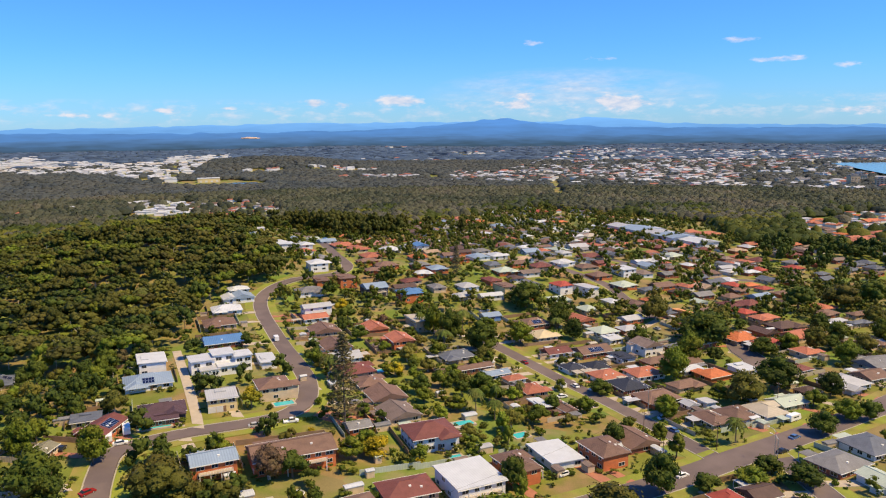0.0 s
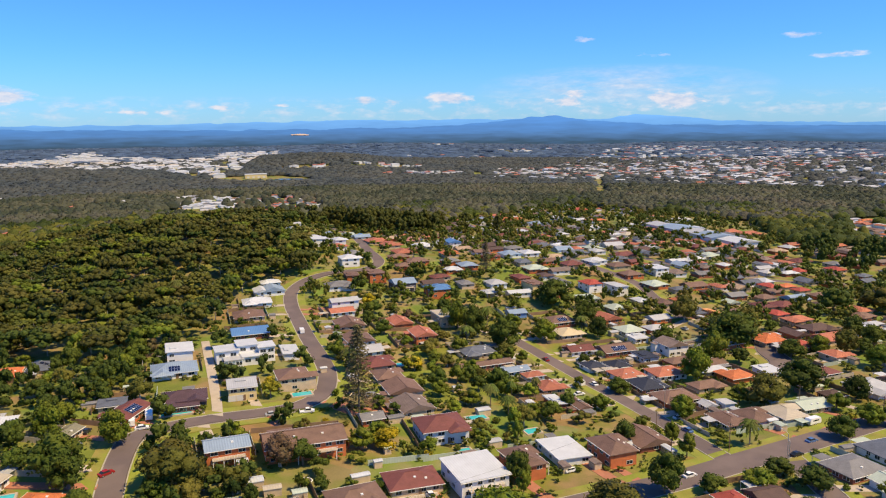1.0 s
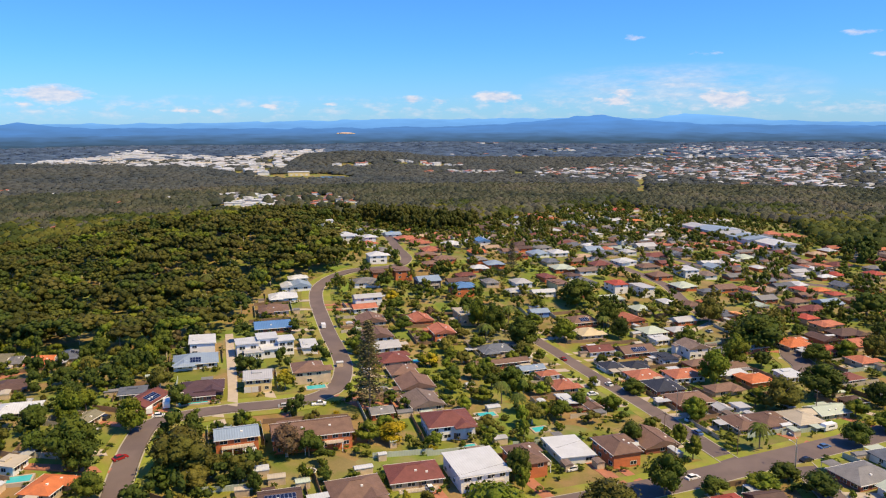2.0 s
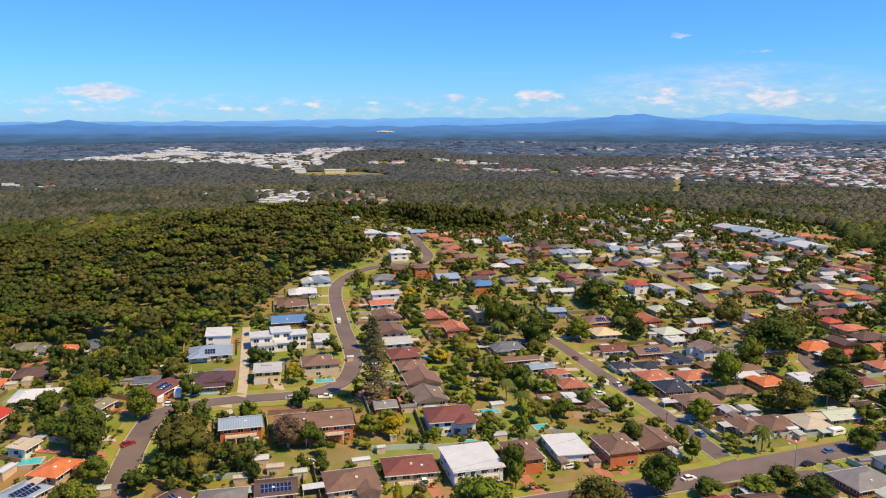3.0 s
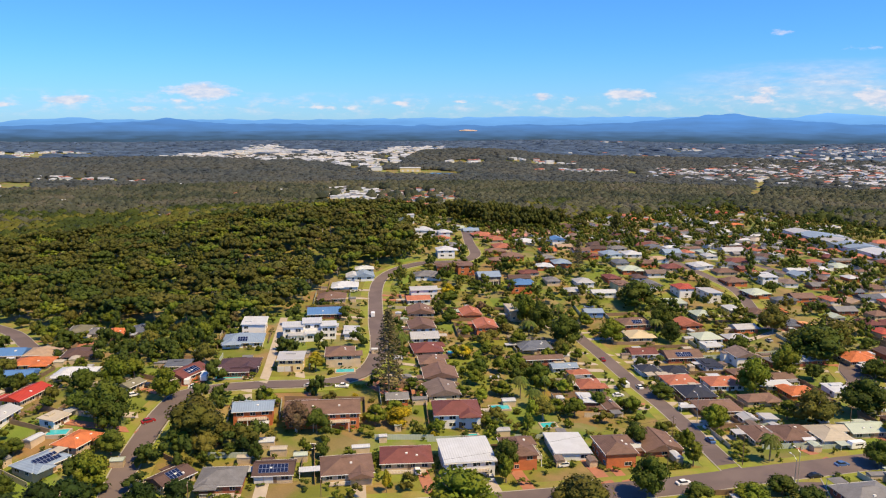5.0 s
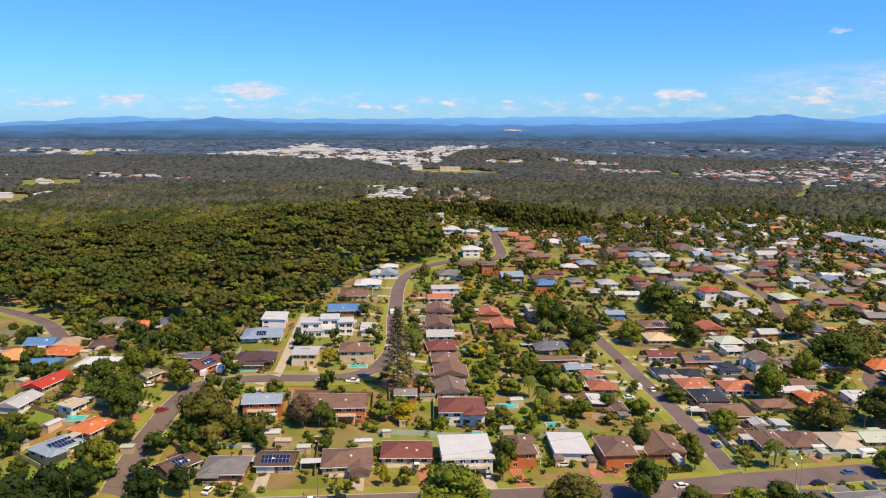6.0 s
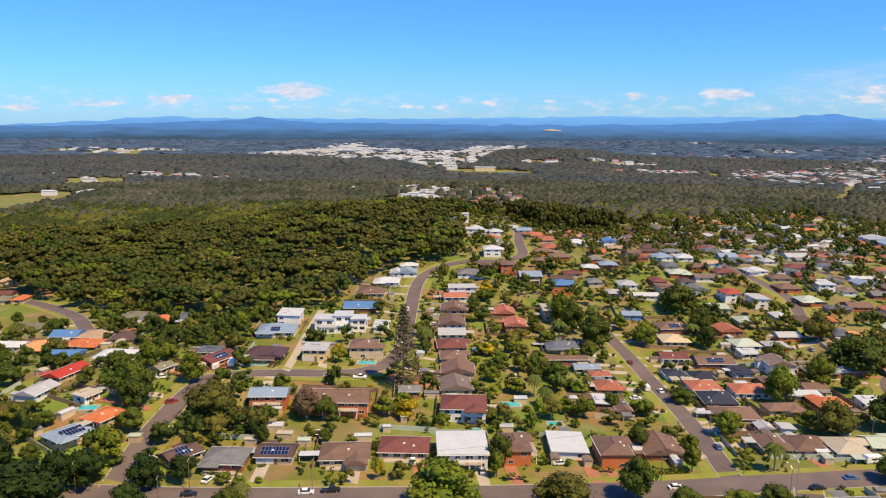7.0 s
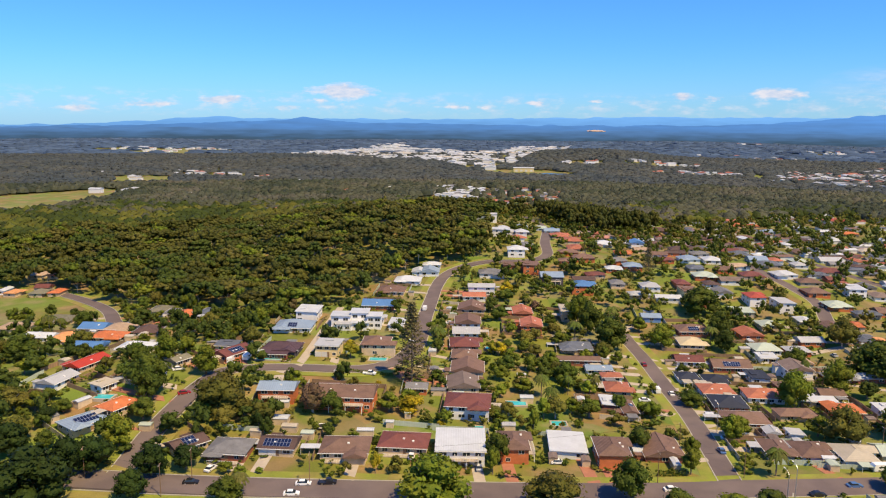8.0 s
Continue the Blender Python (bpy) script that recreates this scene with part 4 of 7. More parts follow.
house(123.1, 421.0, 116, 13.3, 7.1, 1, "wing", "slate", "lightorange", 1)
house(132.3, 420.8, 121, 12.2, 5.2, 1, "flat", "lightorange", "cream", 1)
house(98.7, 827.7, 28, 22.6, 9.8, 1, "hip", "orange", "cream", 1)
house(84.7, 935.5, 28, 23.1, 13.3, 1, "hip", "lightred", "cream", 1)
house(57.3, 849.7, 118, 13.3, 13.2, 1, "gable", "white", "white", 1)
house(79.6, 831.1, 29, 13.0, 9.8, 1, "gable", "white", "white", 1)
house(108.6, 672.1, 116, 13.3, 11.4, 1, "hip", "maroon", "cream", 1)
house(121.1, 586.3, 118, 13.3, 10.1, 1, "hip", "slate", "cream", 1)
house(179.2, 533.5, 117, 12.9, 12.1, 1, "hip", "brown", "cream", 1)
house(170.9, 459.7, 30, 11.7, 10.7, 1, "hip", "brown", "cream", 1)
house(163.5, 438.0, 115, 13.3, 9.4, 1, "hip", "maroon", "cream", 1)
house(166.7, 422.1, 121, 11.3, 9.8, 1, "hip", "lightred", "cream", 1)
house(220.0, 601.4, 29, 11.6, 10.1, 1, "hip", "terracotta", "cream", 1)
house(231.9, 588.7, 116, 13.3, 13.1, 1, "hip", "maroon", "cream", 1)
house(204.8, 573.1, 119, 13.3, 10.6, 1, "hip", "terracotta", "cream", 1)
house(220.0, 554.2, 120, 12.9, 9.2, 1, "hip", "lightred", "cream", 1)
house(197.4, 545.1, 29, 15.0, 8.9, 1, "hip", "palegrey", "white", 1)
house(214.3, 517.6, 116, 13.3, 11.6, 1, "gable", "slate", "cream", 1)
house(195.0, 497.2, 25, 10.3, 9.3, 1, "hip", "orange", "cream", 1)
house(200.5, 487.1, 209, 10.3, 9.1, 1, "hip", "lightred", "cream", 1)
house(188.5, 459.7, 29, 13.4, 13.3, 1, "gable", "paleblue", "cream", 1)
house(175.8, 441.8, 115, 13.3, 11.4, 1, "hip", "maroon", "cream", 1)
house(333.1, 696.8, 27, 21.8, 13.3, 1, "hip", "terracotta", "cream", 1)
house(357.7, 691.0, 27, 21.9, 13.3, 1, "hip", "terracotta", "cream", 1)
house(375.3, 756.7, 28, 23.2, 13.3, 1, "hip", "terracotta", "cream", 1)
house(392.5, 731.5, 25, 21.3, 13.3, 1, "hip", "terracotta", "cream", 1)
house(431.9, 829.4, 28, 23.2, 13.3, 1, "gable", "orange", "cream", 1)
house(414.1, 792.3, 26, 23.0, 15.5, 1, "flat", "white", "white", 1)
house(380.9, 804.3, 25, 17.1, 11.4, 1, "hip", "terracotta", "cream", 1)
house(363.3, 827.4, 31, 17.4, 11.8, 1, "flat", "white", "white", 1)
house(371.3, 816.3, 117, 10.1, 13.8, 1, "flat", "palegrey", "white", 1)
house(296.4, 573.8, 118, 12.7, 10.9, 1, "hip", "slate", "cream", 1)
house(308.2, 579.6, 121, 13.3, 10.4, 1, "hip", "slate", "cream", 1)
house(305.7, 560.9, 115, 12.7, 12.3, 1, "hip", "slate", "cream", 1)
house(284.1, 555.8, 121, 13.3, 12.0, 1, "hip", "slate", "cream", 1)
house(254.9, 580.8, 119, 13.3, 11.4, 1, "hip", "grey", "cream", 1)
house(271.3, 591.4, 121, 13.3, 12.6, 1, "hip", "palegrey", "cream", 1)
house(248.5, 562.2, 117, 13.3, 11.1, 1, "hip", "lightred", "cream", 1)
house(239.4, 543.8, 121, 12.6, 9.2, 1, "hip", "darkbrown", "cream", 1)
house(334.9, 608.4, 121, 13.3, 11.6, 1, "hip", "slate", "cream", 1)

house(-130.2, 538.3, 115, 12.0, 9.0, 1, "hip", "white", "white", 1)
house(-117.9, 528.4, 28, 11.0, 9.0, 1, "hip", "palegrey", "white", 1)
house(-107.4, 523.9, 118, 12.0, 9.0, 2, "hip", "white", "white", 1)
house(-101.6, 570.3, 28, 13.0, 10.0, 1, "gable", "paleblue", "white", 1)
house(-85.6, 603.2, 28, 13.0, 9.0, 1, "hip", "greybrown", "cream", 1)
house(-58.2, 493.5, 28, 14.0, 10.0, 1, "hip", "brown", "orange", 1)
house(-120.3, 415.1, 28, 12.0, 9.0, 1, "hip", "white", "white", 1)
house(-119.5, 398.1, 118, 12.0, 9.0, 1, "gable", "white", "white", 1)


# ---- stepped white house ----


def stepped_house(x, y, rot):
    base = new("house")
    base.matrix_basis = pose(x, y, gz(x, y), 0, 0, rot)
    tagged(base, "large stepped white rendered house with flat roofs and terraces", "house", "suburban houses")
    HOUSES.append((x, y, 13, 13, 9, math.cos(radians(rot)), math.sin(radians(rot))))
    for x0, x1, y0, y1, h in ((-12, -3, -3, 6, 5.6), (-3, 5, -1, 8, 6.6), (5, 11.5, -4, 4, 5.8), (-9, -2, -8, -3, 3.0), (-2, 6, -7, -1, 3.4), (7, 12, 4, 9, 3.0), (-6, 0, 6, 10, 4.6)):
        bm = bmesh.new()
        box(bm, x0, x1, y0, y1, -2.5, h)
        part("wall", bm, WALL["white"], base)
        bm = bmesh.new()
        box(bm, x0 - 0.5, x1 + 0.5, y0 - 0.6, y1 + 0.5, h + 0.003, h + 0.3)
        part("roof", bm, ROOF["white" if h > 3.2 else "palegrey"], base)
        for s in range(2 if h > 4 else 1):
            for k in range(2):
                u = x0 + (k + 0.5) * (x1 - x0) / 2
                win = shared("window", FRAME, base, Matrix.Translation((u, y0 - 0.01, h - 1.5 - 2.7 * s)) @ Matrix.Diagonal((1.3, 1, 1.2, 1)))
                shared("pane", PANE, win, Matrix.Identity(4))
    for k in range(7):
        bm = bmesh.new()
        box(bm, -11 + k * 1.4, -10.85 + k * 1.4, -11.5, -8, 2.6, 2.75)
        part("pergola_beam", bm, TRIM, base)
    for k in (-11, -2.6):
        bm = bmesh.new()
        box(bm, k, k + 0.2, -11.5, -11.3, -2, 2.6)
        part("pergola_post", bm, TRIM, base)


stepped_house(-85.1, 287.5, 30)


# more houses filling the streets between
fill = random.Random(21)
count = 0
for k in range(6000):
    if count >= 105:
        break
    x, y = fill.uniform(-110, 300), fill.uniform(300, 660)
    w, d = fill.uniform(11, 15), fill.uniform(8, 10.5)
    if y < 430 and x < 90 or not street_room(x, y, 4.6):
        continue
    house(round(x, 1), round(y, 1), 28 + fill.choice((0, 0, 90)) + fill.randint(-3, 3), round(w, 1), round(d, 1), 1, fill.choice(("hip", "hip", "gable")), fill.choice(("brown", "greybrown", "terracotta", "grey", "palegrey", "maroon", "darkbrown", "tan", "slate", "white")), fill.choice(("cream", "brick", "white", "orange")), 0)
    count += 1

# ---- plants ----


def leaf_cloud(rng, centres, radii, per, size, droop=0.0):
    """Leaf clumps as small bent quads on uneven shells round each centre."""
    V, F = [], []
    for c, r in zip(centres, radii):
        n = max(6, int(per * (r[0] * r[2]) / 0.04))
        d = rng.normal(size=(n, 3))
        d[:, 2] = d[:, 2] * 0.9 + 0.25
        d /= np.linalg.norm(d, axis=1)[:, None]
        p = c + d * r * rng.uniform(0.80, 1.05, (n, 1))
        nrm = d + rng.normal(scale=0.45, size=(n, 3))
        nrm /= np.linalg.norm(nrm, axis=1)[:, None]
        t = np.cross(nrm, rng.normal(size=(n, 3)))
        t /= np.linalg.norm(t, axis=1)[:, None]
        b = np.cross(nrm, t)
        s = size * rng.uniform(0.6, 1.4, (n, 1))
        q = np.stack([p - t * s - b * s * 0.6, p + t * s * 0.8 - b * s * 0.7 - nrm * s * 0.3, p + t * s + b * s * 0.7, p - t * s * 0.7 + b * s * 0.6 - nrm * s * 0.3], 1)
        i = sum(len(v) for v in V)
        V.append(q.reshape(-1, 3))
        F.append(i + np.arange(n * 4).reshape(-1, 4))
    return np.concatenate(V), np.concatenate(F)


def clump_cores(rng, centres, radii, rings=4, seg=7):
    """Uneven closed blobs that fill the clumps under their leaves."""
    V, F, n = [], [], 0
    for c, r in zip(centres, radii):
        f = np.linspace(-1.2, 1.5, rings + 1)
        for i in range(rings + 1):
            for j in range(seg):
                a = j * math.tau / seg + i * 0.45
                k = math.cos(f[i]) * rng.uniform(0.74, 1.1)
                V.append(c + r * 0.84 * np.array([k * math.cos(a), k * math.sin(a), math.sin(f[i]) * rng.uniform(0.85, 1.08)]))
        for i in range(rings):
            for j in range(seg):
                F.append((n + i * seg + j, n + i * seg + (j + 1) % seg, n + (i + 1) * seg + (j + 1) % seg, n + (i + 1) * seg + j))
        n += (rings + 1) * seg
    return np.array(V), np.array(F)


def broad_crown(seed, clumps=9, per=34, size=0.055, low=0.34, rings=4, seg=7, flat=False, core=0.84, lobe=(0.16, 0.25)):
    rng = np.random.default_rng(seed)
    cs, rs = [], []
    for i in range(clumps):
        a, k = i * 2.4 + rng.uniform(0, 0.8), math.sqrt((i + 0.5) / clumps) * 0.33
        top = 0.80 - 0.9 * k + rng.uniform(-0.07, 0.06)
        if flat:
            top = 0.82 - 0.5 * k + rng.uniform(-0.1, 0.06)
        elif i % 3 == 2:
            top -= 0.3
        cs.append(np.array([k * math.cos(a), k * math.sin(a), max(low + 0.08, top)]))
        r = rng.uniform(*lobe)
        rs.append(np.array([r, r, r * (0.62 if flat else 0.85)]))
    V, F = leaf_cloud(rng, cs, rs, per, size)
    U, G = clump_cores(rng, cs, [r * core / 0.84 for r in rs], rings, seg)
    return np.concatenate([V, U]), np.concatenate([F, G + len(V)])


def trunk_mesh(seed, mat, lean=0.06, top=0.7, r=0.03):
    rng = random.Random(seed)
    bm = bmesh.new()
    dx, dy = rng.uniform(-lean, lean), rng.uniform(-lean, lean)
    tube(bm, [(0, 0, -0.08), (dx * 0.3, dy * 0.3, 0.2), (dx, dy, top)], [r * 1.3, r, r * 0.35])
    for i in range(5):
        a = i * 1.26 + rng.uniform(-0.3, 0.3)
        z = 0.24 + 0.07 * i
        s = Vector((dx * z / top, dy * z / top, z))
        e = s + Vector((0.24 * math.cos(a), 0.24 * math.sin(a), 0.22))
        tube(bm, [s, (s + e) / 2 + Vector((0, 0, -0.02)), e], [r * 0.55, r * 0.4, r * 0.15], 5)
    me = bpy.data.meshes.new("trunk")
    bm.to_mesh(me)
    bm.free()
    me.materials.append(mat)
    return me


def norfolk_crown():
    rng = np.random.default_rng(5)
    cs, rs = [], []
    for i in range(24):
        z = 0.12 + 0.86 * i / 23
        reach = 0.5 * (1 - z) ** 0.75 + 0.03
        for k in range(6):
            a = k * math.tau / 6 + i * 0.5
            for f in (0.4, 0.75, 1.0):
                cs.append(np.array([reach * f * math.cos(a), reach * f * math.sin(a), z - 0.012 * f + 0.03 * f * f * (1 - z)]))
                rs.append(np.array([0.055, 0.055, 0.010]))
    V, F = [], []
    n = 0
    for c, r in zip(cs, rs):
        m = 7
        d = rng.normal(size=(m, 3))
        d /= np.linalg.norm(d, axis=1)[:, None]
        p = c + d * r
        t = rng.normal(size=(m, 3)) * (1, 1, 0.25)
        t /= np.linalg.norm(t, axis=1)[:, None]
        b = np.cross(t, rng.normal(size=(m, 3)))
        b /= np.linalg.norm(b, axis=1)[:, None]
        s = 0.04
        sz = np.array([1, 1, 0.35])
        q = np.stack([p - t * s * sz, p + b * s * 0.5 * sz, p + t * s * sz, p - b * s * 0.5 * sz], 1)
        V.append(q.reshape(-1, 3))
        F.append(n + np.arange(m * 4).reshape(-1, 4))
        n += m * 4
    return np.concatenate(V), np.concatenate(F)


def palm_crown(seed):
    rng = np.random.default_rng(seed)
    V, F = [], []
    for k in range(15):
        a = k * 2.4
        lift = rng.uniform(-0.1, 0.5)
        for j in range(7):
            f0, f1 = j / 7, (j + 1) / 7
            for side in (-1, 1):
                def at(f, w):
                    z = 0.82 + lift * 0.4 * f - 0.42 * f * f
                    r = 0.5 * f
                    return (r * math.cos(a) - side * w * math.sin(a), r * math.sin(a) + side * w * math.cos(a), z - 0.5 * w)
                w0, w1 = 0.09 * math.sin(math.pi * min(1, f0 + 0.1)), 0.09 * math.sin(math.pi * min(1, f1 + 0.02))
                n = len(V)
                V += [at(f0, 0), at(f1, 0), at(f1, w1), at(f0, w0)]
                F.append((n, n + 1, n + 2, n + 3))
    return np.array(V), np.array(F)


PLANT_MESH = {}
for kind in ("dark", "deep", "green", "gum", "bronze", "lime", "yellow"):
    PLANT_MESH[kind] = []
    for v in range(3):
        sparse = kind in ("gum", "bronze")
        V, F = broad_crown(v * 7 + len(kind), 13, 48 if not sparse else 42, 0.032 if not sparse else 0.030)
        PLANT_MESH[kind].append((mesh_of("crown", V, F, LEAF[kind], True), trunk_mesh(v, PALEBARK if sparse else BARK)))
BIG_MESH = {}
for kind in ("dark", "deep", "green", "gum", "bronze", "yellow"):
    BIG_MESH[kind] = []
    for v in range(2):
        sparse = kind in ("gum", "bronze")
        V, F = broad_crown(v * 11 + len(kind) + 3, 20, 78 if not sparse else 70, 0.026 if not sparse else 0.023, 0.22, 4, 7, False, 0.74)
        BIG_MESH[kind].append((mesh_of("crown", V, F, LEAF[kind], True), trunk_mesh(v + 9, PALEBARK if sparse else BARK, r=0.022)))
PLANT_MESH["norfolk"] = [(mesh_of("crown", *norfolk_crown(), LEAF["norfolk"]), unit("trunk", lambda bm: tube(bm, [(0, 0, -0.03), (0, 0, 0.5), (0, 0, 0.98)], [0.03, 0.018, 0.004]), BARK))]
PLANT_MESH["palm"] = [(mesh_of("crown", *palm_crown(s), LEAF["palm"]), unit("trunk", lambda bm: tube(bm, [(0, 0, -0.1), (0.02, 0, 0.4), (0, 0, 0.84)], [0.03, 0.022, 0.02]), BARK)) for s in (1, 2)]


def shrub_mesh(seed, kind):
    rng = np.random.default_rng(seed)
    cs = [np.array([rng.uniform(-0.22, 0.22), rng.uniform(-0.22, 0.22), rng.uniform(0.3, 0.6)]) for i in range(6)]
    V, F = leaf_cloud(rng, cs, [np.array([0.27, 0.27, 0.33])] * 6, 12, 0.09)
    return mesh_of("foliage", V, F, LEAF[kind])


SHRUB_MESH = {k: [shrub_mesh(s, k) for s in (1, 2)] for k in ("dark", "green", "lime", "gum", "yellow")}
TREE_WORDS = {"deep": "dense very dark green tree", "dark": "dense dark green garden tree", "green": "leafy mid-green garden tree", "gum": "olive-green gum tree with pale trunk", "bronze": "sparse bronze-leaved tree", "lime": "bright lime-green tree",
              "yellow": "garden tree covered in yellow blossom", "norfolk": "tall conical grey-green norfolk pine", "palm": "palm tree with arching fronds"}
PLANTS = []


def plant(kind, x, y, w, h):
    rng = random.Random(int(x * 13 + y * 7))
    crown, trunk = rng.choice(BIG_MESH[kind] if w > 10 and y < 430 and kind in BIG_MESH else PLANT_MESH[kind])
    base = new("palm_tree" if kind == "palm" else "pine_tree" if kind == "norfolk" else "tree")
    base.matrix_basis = pose(x, y, gz(x, y), 0, 0, rng.uniform(0, 360)) @ Matrix.Diagonal((w, w, h, 1))
    tagged(base, TREE_WORDS[kind] + " growing on grass", "palm" if kind == "palm" else "tree", "garden trees")
    shared("trunk", trunk, base, Matrix.Identity(4))
    shared("crown", crown, base, Matrix.Identity(4))
    PLANTS.append((x, y, w / 2))


def shrub(kind, x, y, w, h):
    rng = random.Random(int(x * 13 + y * 7))
    ob = new("shrub", rng.choice(SHRUB_MESH[kind]))
    ob.matrix_basis = pose(x, y, gz(x, y) - 0.1, 0, 0, rng.uniform(0, 360)) @ Matrix.Diagonal((w, w, h, 1))
    tagged(ob, {"dark": "rounded dark green shrub on lawn", "green": "leafy green shrub growing in a garden", "lime": "clipped lime-green shrub on lawn", "gum": "olive green shrub growing in a garden", "yellow": "yellow flowering shrub in a garden bed"}[kind], "shrub", "garden shrubs")


plant("green", -7.1, 293.5, 7.2, 7.4)
plant("lime", 3.6, 290.2, 7.8, 8.0)
plant("green", 8.6, 300.1, 8.0, 8.1)
plant("green", 23.4, 278.5, 8.5, 8.6)
plant("palm", 18.5, 266.0, 8.1, 10.6)
plant("gum", 9.5, 265.7, 6.2, 6.0)
plant("lime", 6.1, 255.0, 6.0, 5.5)
plant("green", -2.0, 255.3, 5.4, 5.0)
plant("green", 17.2, 318.9, 7.5, 6.9)
plant("green", -20.1, 300.2, 6.2, 5.7)
plant("green", -0.4, 332.8, 8.7, 8.1)
plant("gum", -12.7, 330.9, 7.9, 6.9)
plant("green", -24.3, 330.1, 6.6, 6.2)
plant("lime", 33.0, 279.0, 8.1, 7.5)
plant("green", 34.2, 257.3, 6.9, 6.4)
plant("lime", 28.0, 245.5, 5.4, 9.0)
plant("lime", 29.5, 233.0, 4.4, 9.1)
plant("palm", 25.5, 258.6, 7.8, 9.0)
plant("green", 23.2, 326.8, 6.3, 7.8)
plant("gum", 16.6, 240.4, 6.6, 5.8)
plant("gum", 13.1, 233.8, 7.0, 6.3)
plant("green", -15.1, 224.2, 8.3, 7.7)
plant("dark", -40.6, 203.2, 9.5, 8.5)
plant("dark", -38.3, 208.2, 7.1, 7.3)
plant("gum", -56.6, 183.7, 8.2, 8.4)
plant("deep", -46.9, 181.1, 6.0, 7.4)
plant("gum", -57.2, 175.3, 8.8, 8.3)
plant("dark", -66.6, 175.3, 8.3, 8.5)
plant("dark", 64.5, 237.4, 7.8, 9.3)
plant("green", 80.5, 241.6, 5.9, 8.1)
plant("dark", 195.4, 372.2, 12.0, 10.4)
plant("gum", 199.0, 351.1, 12.0, 10.0)
plant("green", 216.1, 369.0, 12.8, 12.0)
plant("green", 183.9, 334.7, 13.3, 11.4)
plant("dark", 191.7, 382.7, 13.0, 12.0)
plant("gum", 228.6, 404.1, 12.5, 10.4)
plant("dark", 152.5, 351.0, 13.4, 9.0)
plant("green", 166.5, 357.1, 10.8, 9.3)
plant("dark", 158.4, 293.1, 11.2, 10.5)
plant("green", 146.3, 279.7, 9.7, 7.5)
plant("dark", 106.9, 216.4, 9.6, 5.9)
plant("dark", 113.7, 206.8, 11.9, 7.7)
plant("green", 98.7, 206.9, 11.0, 6.4)
plant("dark", 84.9, 203.2, 8.9, 6.2)
plant("dark", 136.5, 249.2, 11.0, 9.1)
plant("green", 151.5, 263.7, 11.7, 8.7)
plant("dark", 159.3, 263.7, 9.5, 8.3)
plant("deep", -96.2, 126.4, 14.0, 11.0)
plant("deep", -70.2, 128.4, 13.2, 13.6)
plant("gum", -120.0, 142.6, 12.0, 9.0)
plant("deep", -45.9, 130.6, 10.6, 9.4)
plant("dark", -23.1, 143.5, 10.2, 7.7)
plant("deep", -104.0, 143.5, 8.0, 6.5)
plant("green", -114.1, 200.8, 11.0, 12.8)
plant("norfolk", -26.2, 243.2, 13.3, 33.2)
plant("dark", 131.0, 372.0, 29.0, 18.0)
plant("gum", 141.5, 388.9, 15.4, 16.6)
plant("gum", 115.1, 409.5, 16.7, 15.8)
plant("dark", 19.9, 346.7, 17.2, 17.0)
plant("dark", 4.4, 360.8, 13.3, 17.7)
plant("green", -4.6, 368.4, 11.8, 16.8)
plant("dark", 44.5, 425.7, 23.9, 16.7)
plant("gum", -64.4, 181.2, 19.9, 16.5)
plant("green", 27.9, 168.5, 22.6, 16.9)
plant("gum", 55.7, 186.0, 17.5, 12.0)
plant("dark", 71.6, 201.8, 11.6, 13.3)
plant("dark", -91.4, 174.0, 11.8, 12.6)
plant("dark", -80.9, 162.8, 9.2, 8.9)
plant("green", -92.8, 200.8, 10.8, 12.9)
plant("gum", -47.1, 184.2, 10.0, 9.6)
plant("dark", -40.7, 178.5, 5.4, 7.4)
plant("dark", -34.2, 203.6, 9.6, 9.1)
plant("bronze", -40.2, 201.0, 11.2, 11.5)
plant("green", -19.4, 217.2, 9.0, 8.1)
plant("yellow", -12.2, 220.7, 10.6, 7.3)
plant("yellow", -60.9, 250.2, 7.8, 8.5)
plant("green", 1.8, 219.9, 6.6, 6.0)
plant("dark", 30.2, 203.0, 8.8, 12.0)
plant("green", -1.2, 271.1, 7.7, 7.1)
plant("green", 11.5, 264.8, 8.9, 6.6)
plant("gum", 31.2, 248.7, 9.3, 9.2)
plant("green", 40.9, 257.1, 9.5, 7.8)
plant("yellow", -15.7, 297.6, 8.4, 7.7)
plant("yellow", -55.3, 389.9, 8.9, 8.6)
plant("green", 82.8, 228.8, 6.5, 9.0)
plant("green", 103.3, 315.9, 15.2, 16.3)
plant("gum", 122.3, 283.1, 16.2, 14.3)
plant("dark", 140.0, 301.5, 19.2, 15.2)
plant("green", 89.4, 271.7, 9.3, 8.2)
plant("dark", 68.6, 295.1, 10.5, 6.9)
plant("green", 39.2, 365.2, 13.9, 12.5)
plant("dark", 60.5, 394.5, 13.0, 15.3)
plant("dark", 66.5, 377.0, 11.3, 12.2)
plant("norfolk", 2.3, 475.3, 8.1, 21.3)
plant("dark", 201.0, 433.0, 20.0, 16.4)
plant("gum", 227.0, 437.0, 22.0, 16.8)
plant("dark", 250.0, 446.0, 20.0, 16.8)
plant("deep", -66.3, 115.5, 23.7, 17.1)
plant("gum", -101.9, 132.5, 11.0, 8.5)
plant("deep", -67.2, 134.1, 13.2, 12.1)
plant("dark", -95.5, 176.6, 15.0, 15.6)
plant("deep", -51.4, 141.8, 10.6, 11.0)
plant("deep", -46.0, 149.9, 9.2, 8.7)
plant("green", -73.2, 147.4, 11.1, 11.9)
plant("gum", -171.9, 203.8, 10.0, 8.4)
